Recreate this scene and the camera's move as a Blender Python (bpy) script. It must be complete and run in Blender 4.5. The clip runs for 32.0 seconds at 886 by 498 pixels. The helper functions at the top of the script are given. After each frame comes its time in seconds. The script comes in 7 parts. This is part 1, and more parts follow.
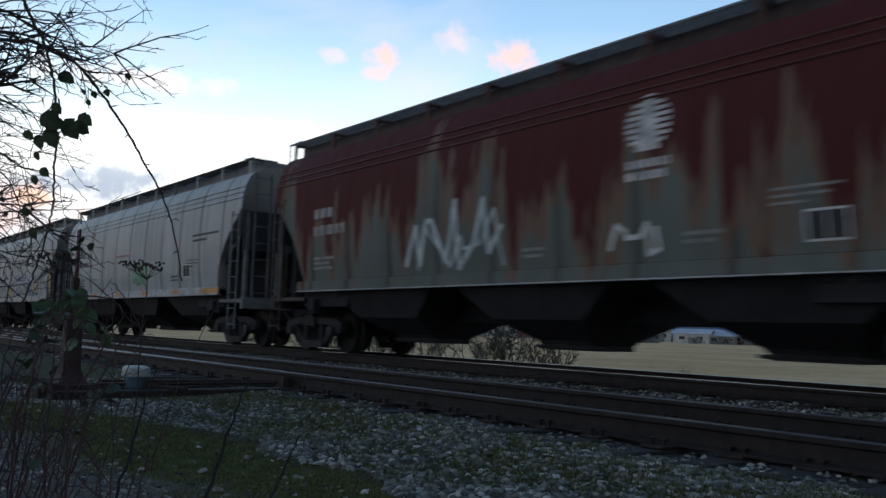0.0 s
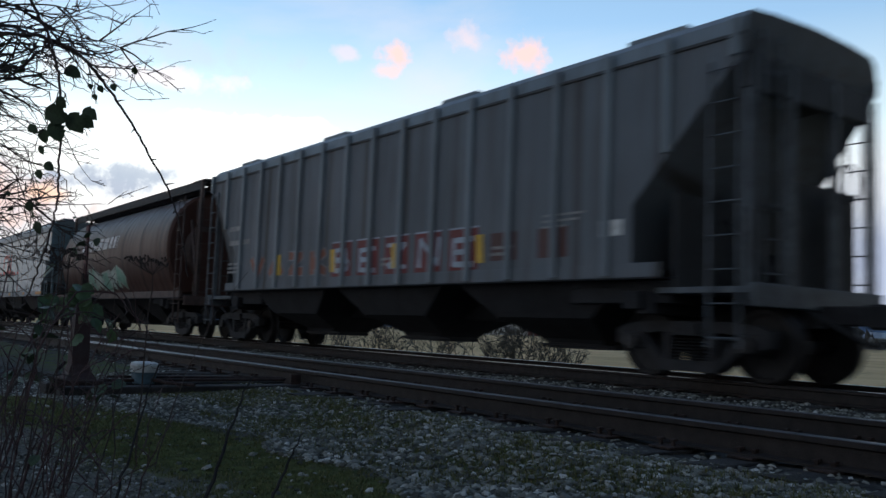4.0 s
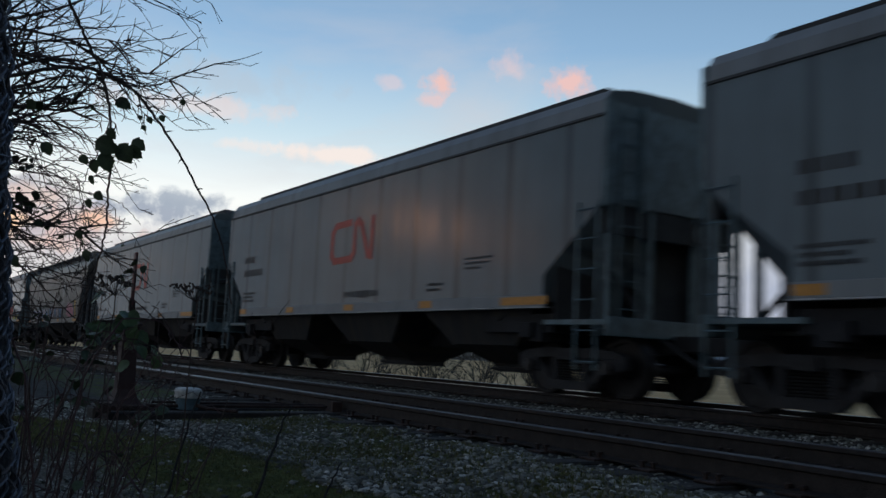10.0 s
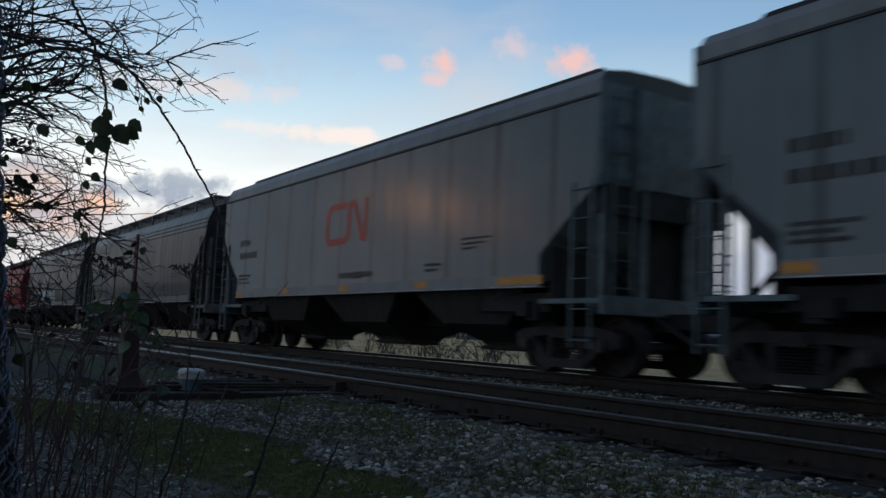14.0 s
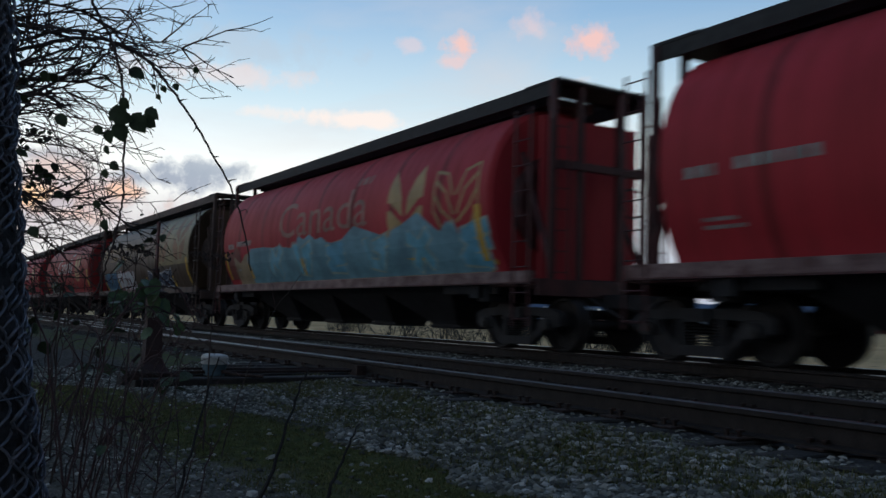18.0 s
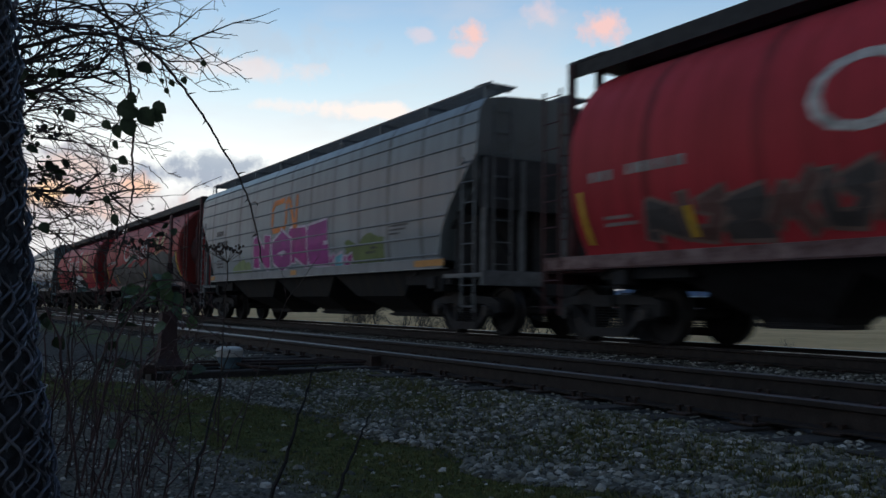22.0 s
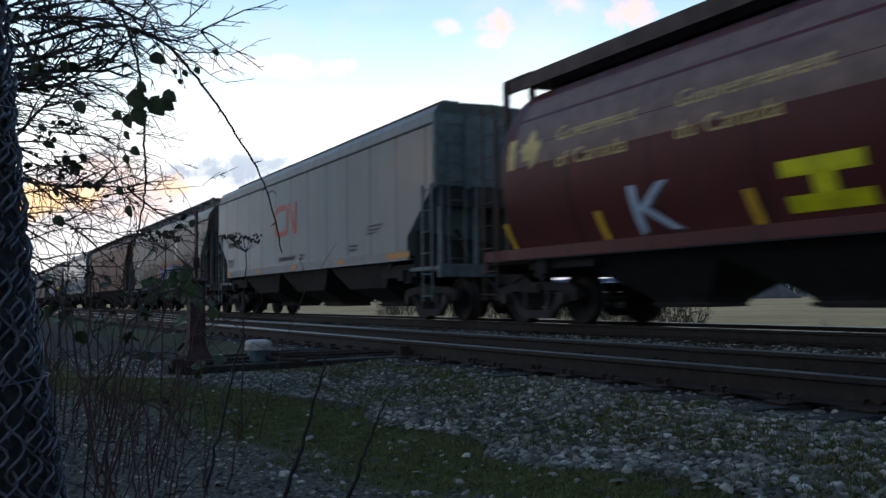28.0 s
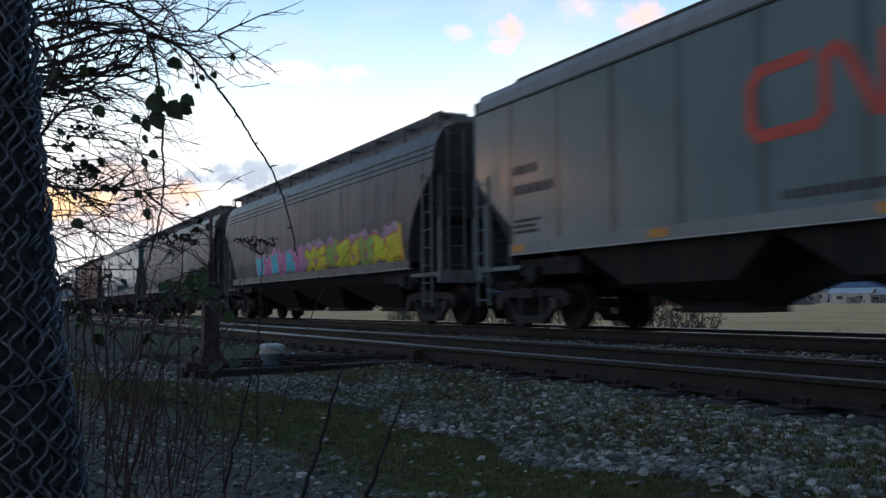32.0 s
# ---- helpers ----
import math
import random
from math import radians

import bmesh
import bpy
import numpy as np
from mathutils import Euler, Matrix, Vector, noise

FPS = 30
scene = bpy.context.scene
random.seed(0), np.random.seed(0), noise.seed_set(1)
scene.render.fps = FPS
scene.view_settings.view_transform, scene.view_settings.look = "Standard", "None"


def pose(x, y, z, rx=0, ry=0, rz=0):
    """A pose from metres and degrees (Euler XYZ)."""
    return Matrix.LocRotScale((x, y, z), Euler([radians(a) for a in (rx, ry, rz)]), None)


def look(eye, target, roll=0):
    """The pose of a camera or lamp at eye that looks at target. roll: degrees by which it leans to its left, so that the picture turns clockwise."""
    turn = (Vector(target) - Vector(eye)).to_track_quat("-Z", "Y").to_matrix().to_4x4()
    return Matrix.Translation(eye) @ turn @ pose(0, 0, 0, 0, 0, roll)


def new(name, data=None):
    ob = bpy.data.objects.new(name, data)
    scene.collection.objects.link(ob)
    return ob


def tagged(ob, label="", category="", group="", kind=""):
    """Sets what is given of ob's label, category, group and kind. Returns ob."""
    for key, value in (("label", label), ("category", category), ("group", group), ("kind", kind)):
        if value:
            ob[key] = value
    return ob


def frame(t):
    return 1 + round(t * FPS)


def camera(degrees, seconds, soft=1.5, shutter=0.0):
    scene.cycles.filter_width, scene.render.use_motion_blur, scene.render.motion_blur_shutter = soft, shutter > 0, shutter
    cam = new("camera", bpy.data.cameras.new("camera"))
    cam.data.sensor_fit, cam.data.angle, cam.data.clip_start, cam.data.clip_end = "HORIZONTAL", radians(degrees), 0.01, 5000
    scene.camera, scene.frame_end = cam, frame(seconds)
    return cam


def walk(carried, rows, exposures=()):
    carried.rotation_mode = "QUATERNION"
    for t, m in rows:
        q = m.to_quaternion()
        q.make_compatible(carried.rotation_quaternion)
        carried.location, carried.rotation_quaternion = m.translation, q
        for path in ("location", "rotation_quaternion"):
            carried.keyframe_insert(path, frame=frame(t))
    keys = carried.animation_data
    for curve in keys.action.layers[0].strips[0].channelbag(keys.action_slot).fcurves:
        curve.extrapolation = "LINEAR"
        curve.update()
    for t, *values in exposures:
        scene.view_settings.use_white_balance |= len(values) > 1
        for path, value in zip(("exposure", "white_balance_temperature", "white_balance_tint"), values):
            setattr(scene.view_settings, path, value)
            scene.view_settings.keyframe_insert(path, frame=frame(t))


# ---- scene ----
# The camera: handheld, low beside the siding.
cam = camera(54.0, 32.0, 1.5, 0.3)
PATH = [
    (0, (0.011, -0.124, 0.532), 52.80, 5.38, 1.79),
    (0.5, (0.012, -0.126, 0.531), 52.84, 5.29, 1.87),
    (1, (0.006, -0.133, 0.534), 53.20, 5.33, 1.80),
    (1.5, (-0.004, -0.134, 0.535), 53.71, 5.42, 1.80),
    (2, (-0.005, -0.118, 0.536), 53.67, 5.46, 1.76),
    (2.5, (-0.017, -0.096, 0.533), 53.33, 5.20, 1.76),
    (3, (-0.020, -0.078, 0.527), 53.31, 4.93, 1.60),
    (3.5, (-0.017, -0.078, 0.528), 53.37, 5.17, 1.80),
    (4, (-0.014, -0.077, 0.530), 53.52, 5.22, 2.13),
    (4.5, (-0.016, -0.090, 0.529), 53.58, 5.38, 2.44),
    (6.5, (-0.003, -0.073, 0.526), 55.15, 5.93, 2.12),
    (7, (0.002, -0.078, 0.530), 55.47, 6.40, 2.19),
    (7.3, (0.005, -0.074, 0.538), 55.70, 6.44, 1.84),
    (7.5, (0.006, -0.076, 0.537), 55.78, 6.82, 2.33),
    (8, (0.009, -0.080, 0.538), 55.98, 6.89, 2.36),
    (8.5, (0.002, -0.074, 0.535), 56.01, 6.62, 2.39),
    (9, (-0.001, -0.077, 0.532), 56.03, 6.49, 2.59),
    (9.5, (-0.011, -0.071, 0.533), 56.19, 6.58, 2.74),
    (10, (-0.005, -0.069, 0.540), 56.43, 6.93, 2.74),
    (10.5, (0.010, -0.083, 0.539), 56.52, 7.35, 2.67),
    (11, (0.021, -0.080, 0.543), 56.71, 7.35, 2.46),
    (11.5, (0.020, -0.069, 0.539), 56.73, 7.27, 2.14),
    (12, (0.024, -0.058, 0.535), 56.86, 7.11, 1.79),
    (12.5, (0.020, -0.044, 0.539), 56.74, 6.81, 1.82),
    (13, (0.015, -0.041, 0.531), 56.61, 6.55, 2.07),
    (13.5, (0.014, -0.040, 0.532), 56.67, 6.08, 2.16),
    (14, (0.009, -0.042, 0.535), 56.63, 5.62, 2.33),
    (14.5, (0.007, -0.043, 0.533), 56.52, 5.31, 2.42),
    (16.5, (0.013, -0.047, 0.534), 57.48, 5.05, 2.16),
    (17, (0.021, -0.038, 0.538), 57.78, 4.75, 2.00),
    (17.5, (0.023, -0.030, 0.536), 57.78, 4.62, 1.93),
    (18, (0.021, -0.026, 0.536), 57.97, 4.44, 1.59),
    (18.5, (0.024, -0.021, 0.536), 58.50, 4.53, 0.97),
    (19, (0.030, -0.006, 0.538), 58.89, 4.52, 0.69),
    (19.5, (0.038, -0.003, 0.542), 58.74, 4.63, 0.78),
    (20, (0.029, -0.010, 0.538), 58.39, 4.39, 1.08),
    (20.5, (0.028, -0.019, 0.540), 58.44, 4.29, 1.24),
    (21, (0.022, -0.020, 0.541), 58.64, 4.50, 1.41),
    (21.5, (0.020, -0.014, 0.537), 58.91, 4.10, 1.23),
    (22, (0.019, 0.002, 0.534), 58.91, 3.76, 0.73),
    (22.5, (0.009, 0.050, 0.529), 58.54, 3.82, 0.26),
    (23, (-0.001, 0.103, 0.526), 59.02, 4.00, -0.16),
    (23.5, (-0.001, 0.105, 0.522), 59.88, 4.08, -0.22),
    (24, (-0.027, 0.116, 0.504), 60.94, 3.00, -0.97),
    (24.5, (-0.033, 0.122, 0.486), 61.45, 2.79, -1.60),
    (25, (-0.028, 0.138, 0.490), 61.73, 3.00, -1.58),
    (25.5, (-0.035, 0.138, 0.496), 61.95, 3.17, -1.53),
    (27.5, (-0.034, 0.136, 0.488), 61.10, 2.77, -1.04),
    (28, (-0.023, 0.118, 0.490), 61.09, 3.21, -0.85),
    (28.5, (-0.028, 0.152, 0.478), 61.59, 3.22, -1.66),
    (29, (-0.035, 0.156, 0.478), 61.80, 3.42, -1.82),
    (29.5, (-0.029, 0.135, 0.472), 61.98, 3.44, -1.49),
    (30, (-0.023, 0.110, 0.480), 62.18, 3.55, -1.11),
    (30.5, (-0.021, 0.087, 0.484), 62.06, 3.74, -0.71),
    (31, (-0.021, 0.077, 0.486), 61.74, 3.75, -0.47),
    (31.5, (-0.022, 0.084, 0.483), 61.72, 3.69, -0.56),
    (32, (-0.020, 0.089, 0.476), 61.80, 3.60, -0.72),
]


def aim(eye, yaw, pitch, roll):
    """The pose of the held camera from its heading, tilt and lean in degrees."""
    a, b = radians(yaw), radians(pitch)
    target = (eye[0] - math.sin(a) * math.cos(b), eye[1] + math.cos(a) * math.cos(b), eye[2] + math.sin(b))
    return look(eye, target, roll)


EXPOSURES = [(0.0, 0.42), (4.0, 0.38), (6.5, 0.12), (9.0, -0.15), (13.0, -0.1), (16.5, -0.05), (20.0, -0.05), (22.5, 0.02), (24.1, -0.02), (24.8, 0.42), (28.0, 0.55), (32.0, 0.5)]
walk(cam, [(t, aim(eye, yaw, pitch, roll)) for t, eye, yaw, pitch, roll in PATH], EXPOSURES)

# ---- sky and light ----
SUN_AZ, SUN_EL = radians(214.0), radians(2.6)   # heading counted from +x towards +y


def node(nt, kind, **values):
    n = nt.nodes.new(kind)
    for key, value in values.items():
        if key in n.inputs.keys():
            n.inputs[key].default_value = value
    return n


def link(nt, a, b):
    nt.links.new(a, b)


def math_node(nt, op, a, b=None, clamp=False):
    n = nt.nodes.new("ShaderNodeMath")
    n.operation, n.use_clamp = op, clamp
    for i, v in enumerate((a, b)):
        if v is None:
            continue
        if isinstance(v, (int, float)):
            n.inputs[i].default_value = v
        else:
            nt.links.new(v, n.inputs[i])
    return n.outputs[0]


def ramp_node(nt, fac, stops):
    n = nt.nodes.new("ShaderNodeValToRGB")
    els = n.color_ramp.elements
    while len(els) < len(stops):
        els.new(0.5)
    for e, (p, c) in zip(els, stops):
        e.position, e.color = p, (*c, 1.0) if len(c) == 3 else c
    nt.links.new(fac, n.inputs[0])
    return n


def mix_node(nt, fac, a, b):
    n = nt.nodes.new("ShaderNodeMix")
    n.data_type = "RGBA"
    for sock, v in ((n.inputs[0], fac), (n.inputs[6], a), (n.inputs[7], b)):
        if isinstance(v, (int, float)):
            sock.default_value = v
        elif isinstance(v, tuple):
            sock.default_value = (*v[:3], 1.0)
        else:
            nt.links.new(v, sock)
    return n.outputs[2]


def build_world():
    world = bpy.data.worlds.new("evening_sky")
    scene.world = world
    world.use_nodes = True
    nt = world.node_tree
    nt.nodes.clear()
    out = nt.nodes.new("ShaderNodeOutputWorld")
    bg = nt.nodes.new("ShaderNodeBackground")
    sky = nt.nodes.new("ShaderNodeTexSky")
    sky.sky_type, sky.sun_disc = "NISHITA", False
    sky.sun_elevation = SUN_EL
    sky.sun_rotation = radians(90.0) - SUN_AZ
    sky.altitude, sky.air_density, sky.dust_density, sky.ozone_density = 20.0, 1.0, 1.2, 2.0
    coord = nt.nodes.new("ShaderNodeTexCoord")
    way = coord.outputs["Generated"]
    sep = nt.nodes.new("ShaderNodeSeparateXYZ")
    link(nt, way, sep.inputs[0])
    up = math_node(nt, "MAXIMUM", sep.outputs[2], 0.0)
    # a cloud sheet seen from below, stretched towards the horizon
    low = math_node(nt, "ADD", up, 0.10)
    comb = nt.nodes.new("ShaderNodeCombineXYZ")
    link(nt, math_node(nt, "DIVIDE", sep.outputs[0], low), comb.inputs[0])
    link(nt, math_node(nt, "DIVIDE", sep.outputs[1], low), comb.inputs[1])
    fine = node(nt, "ShaderNodeTexNoise", Scale=1.1, Detail=6.0, Roughness=0.55, Distortion=0.4)
    link(nt, comb.outputs[0], fine.inputs["Vector"])
    broad = node(nt, "ShaderNodeTexNoise", Scale=0.35, Detail=2.0, Roughness=0.5)
    link(nt, comb.outputs[0], broad.inputs["Vector"])
    veil = math_node(nt, "MULTIPLY", ramp_node(nt, fine.outputs[0], [(0.50, (0, 0, 0)), (0.72, (1, 1, 1))]).outputs[0],
                     ramp_node(nt, broad.outputs[0], [(0.42, (0, 0, 0)), (0.62, (1, 1, 1))]).outputs[0])
    puff = node(nt, "ShaderNodeTexNoise", Scale=24.0, Detail=5.0, Roughness=0.6)
    link(nt, way, puff.inputs["Vector"])

    def bank(azimuth, elevation, wide, high, ragged=3.4):
        """A soft-edged bank of cloud round a heading: 1 in its middle, ragged by noise."""
        a, e = radians(azimuth), radians(elevation)
        mapping = nt.nodes.new("ShaderNodeMapping")
        mapping.vector_type = "TEXTURE"
        mapping.inputs["Location"].default_value = (math.cos(a) * math.cos(e), math.sin(a) * math.cos(e), math.sin(e))
        mapping.inputs["Rotation"].default_value = (0, 0, a)
        mapping.inputs["Scale"].default_value = (1.0, wide, high)
        link(nt, way, mapping.inputs["Vector"])
        length = nt.nodes.new("ShaderNodeVectorMath")
        length.operation = "LENGTH"
        link(nt, mapping.outputs[0], length.inputs[0])
        rough = math_node(nt, "ADD", length.outputs["Value"], math_node(nt, "MULTIPLY", math_node(nt, "SUBTRACT", puff.outputs[0], 0.5), ragged))
        return ramp_node(nt, rough, [(0.25, (1, 1, 1)), (1.15, (0, 0, 0))]).outputs[0]

    # evening brightness: pale low down, blue overhead, dimmer away from the sunset
    k = SKY_UNIT
    dome = ramp_node(nt, up, [(0.0, (0.70, 0.70, 0.73)), (0.06, (0.90, 0.89, 0.90)), (0.16, (1.14, 1.17, 1.14)), (0.24, (0.70, 0.90, 1.02)), (0.34, (0.35, 0.58, 0.86)), (0.55, (0.13, 0.26, 0.48)), (1.0, (0.06, 0.13, 0.27))]).outputs[0]
    toward = nt.nodes.new("ShaderNodeVectorMath")
    toward.operation = "DOT_PRODUCT"
    toward.inputs[1].default_value = (math.cos(radians(172.0)), math.sin(radians(172.0)), 0.0)
    link(nt, way, toward.inputs[0])
    gain = nt.nodes.new("ShaderNodeVectorMath")
    gain.operation = "SCALE"
    link(nt, dome, gain.inputs[0])
    link(nt, math_node(nt, "MULTIPLY", math_node(nt, "ADD", math_node(nt, "MULTIPLY", toward.outputs["Value"], 0.40), 0.62), k), gain.inputs["Scale"])
    air = nt.nodes.new("ShaderNodeVectorMath")
    air.operation = "MULTIPLY_ADD"
    air.inputs[1].default_value = (0.06, 0.06, 0.06)
    link(nt, sky.outputs[0], air.inputs[0])
    link(nt, gain.outputs[0], air.inputs[2])
    colour = air.outputs[0]
    colour = mix_node(nt, math_node(nt, "MULTIPLY", veil, 0.45), colour, (0.78 * k, 0.74 * k, 0.76 * k))
    for az, el, w, h, amount, c in (
        (222.0, 9.0, 0.60, 0.38, 0.96, (0.235, 0.28, 0.335)), (290.0, 20.0, 0.7, 0.5, 0.85, (0.36, 0.41, 0.48)),
        (203.0, 7.0, 0.28, 0.26, 0.95, (0.21, 0.26, 0.32)), (193.0, 5.0, 0.17, 0.17, 0.85, (0.30, 0.34, 0.39)), (106.0, 3.5, 0.80, 0.17, 0.95, (0.42, 0.49, 0.66)), (173.5, 6.4, 0.17, 0.055, 0.9, (0.60, 0.53, 0.58)),
        (176.0, 9.0, 0.09, 0.016, 0.8, (0.50, 0.50, 0.57)), (166.0, 8.1, 0.085, 0.017, 0.95, (0.43, 0.49, 0.60)), (163.5, 8.9, 0.06, 0.012, 0.9, (0.46, 0.53, 0.63)), (169.5, 7.0, 0.06, 0.020, 0.85, (0.88, 0.66, 0.60)), (172.5, 8.2, 0.05, 0.012, 0.7, (0.95, 0.74, 0.66)),
        (192.0, 11.0, 0.16, 0.05, 0.6, (0.55, 0.46, 0.50)), (160.0, 16.6, 0.11, 0.022, 0.45, (0.58, 0.66, 0.76)),
        (162.5, 14.9, 0.10, 0.016, 0.55, (1.05, 0.84, 0.78)), (153.8, 12.7, 0.075, 0.010, 0.85, (1.15, 1.00, 0.92)),
        (160.0, 12.8, 0.05, 0.008, 0.55, (1.10, 0.98, 0.92)), (146.9, 17.9, 0.026, 0.015, 0.95, (1.02, 0.67, 0.62)),
        (147.6, 16.6, 0.014, 0.008, 0.7, (0.98, 0.70, 0.68)), (138.6, 18.0, 0.036, 0.022, 0.95, (1.02, 0.66, 0.62)),
        (142.4, 18.8, 0.028, 0.016, 0.55, (0.95, 0.72, 0.72)), (150.6, 17.6, 0.016, 0.010, 0.5, (0.95, 0.74, 0.75)),
        (139.5, 15.4, 0.03, 0.008, 0.5, (0.95, 0.85, 0.85)), (183.0, 5.2, 0.10, 0.016, 0.8, (1.05, 0.66, 0.40)), (176.0, 6.2, 0.065, 0.020, 0.95, (1.35, 0.86, 0.46)), (171.5, 5.6, 0.05, 0.012, 0.6, (1.05, 0.72, 0.58)), (168.0, 7.2, 0.03, 0.010, 0.8, (1.1, 0.72, 0.52)),
        (194.0, 5.0, 0.05, 0.012, 0.8, (0.9, 0.62, 0.45)), (213.0, 8.4, 0.07, 0.024, 1.0, (4.6, 2.2, 1.1)), (218.5, 7.0, 0.04, 0.012, 0.9, (2.4, 1.2, 0.65)),
    ):
        colour = mix_node(nt, math_node(nt, "MULTIPLY", bank(az, el, w, h, 0.5 if w > 0.3 else 1.3 if w > 0.14 else 3.4), amount), colour, tuple(v * k for v in c))
    link(nt, colour, bg.inputs["Color"])
    bg.inputs["Strength"].default_value = 0.11
    link(nt, bg.outputs[0], out.inputs[0])


SKY_UNIT = 8.5
build_world()
sun = new("sun", bpy.data.lights.new("sun", "SUN"))
sun.data.energy, sun.data.angle, sun.data.color = 0.03, radians(20.0), (1.0, 0.78, 0.60)
sun.matrix_world = look((-40, -30, 12), (-40 - math.cos(SUN_AZ), -30 - math.sin(SUN_AZ), 12 - math.tan(radians(5.0))))

# ---- materials ----


def material(name):
    m = bpy.data.materials.new(name)
    m.use_nodes = True
    nt = m.node_tree
    return m, nt, nt.nodes["Principled BSDF"]


def coords(nt, scale=(1, 1, 1), kind="Object"):
    c = nt.nodes.new("ShaderNodeTexCoord")
    mp = nt.nodes.new("ShaderNodeMapping")
    mp.inputs["Scale"].default_value = scale
    link(nt, c.outputs[kind], mp.inputs["Vector"])
    return mp.outputs[0]


def noise_node(nt, vec, scale, detail=4.0, rough=0.55):
    n = node(nt, "ShaderNodeTexNoise", Scale=scale, Detail=detail, Roughness=rough)
    link(nt, vec, n.inputs["Vector"])
    return n.outputs[0]


def bump(nt, bsdf, height, strength, distance=0.02):
    b = node(nt, "ShaderNodeBump", Strength=strength, Distance=distance)
    link(nt, height, b.inputs["Height"])
    link(nt, b.outputs[0], bsdf.inputs["Normal"])


def band(nt, value, lo, hi):
    """0 below lo, 1 above hi."""
    n = nt.nodes.new("ShaderNodeMapRange")
    n.interpolation_type = "SMOOTHSTEP"
    n.inputs["From Min"].default_value, n.inputs["From Max"].default_value = lo, hi
    link(nt, value, n.inputs["Value"])
    return n.outputs[0]


def plain(name, colour, rough=0.7, metal=0.0, vary=0.25, scale=6.0, relief=0.15, second=None):
    """A worn surface: colour varied at two scales, with fine relief."""
    m, nt, b = material(name)
    v = coords(nt)
    a, f = noise_node(nt, v, scale), noise_node(nt, v, scale * 9, 3.0)
    dark = tuple(c * (1 - vary) for c in colour)
    light = second or tuple(min(1.0, c * (1 + vary)) for c in colour)
    mixed = mix_node(nt, band(nt, math_node(nt, "ADD", math_node(nt, "MULTIPLY", a, 0.7), math_node(nt, "MULTIPLY", f, 0.3)), 0.35, 0.65), dark, light)
    link(nt, mixed, b.inputs["Base Color"])
    b.inputs["Roughness"].default_value, b.inputs["Metallic"].default_value = rough, metal
    bump(nt, b, f, relief)
    return m


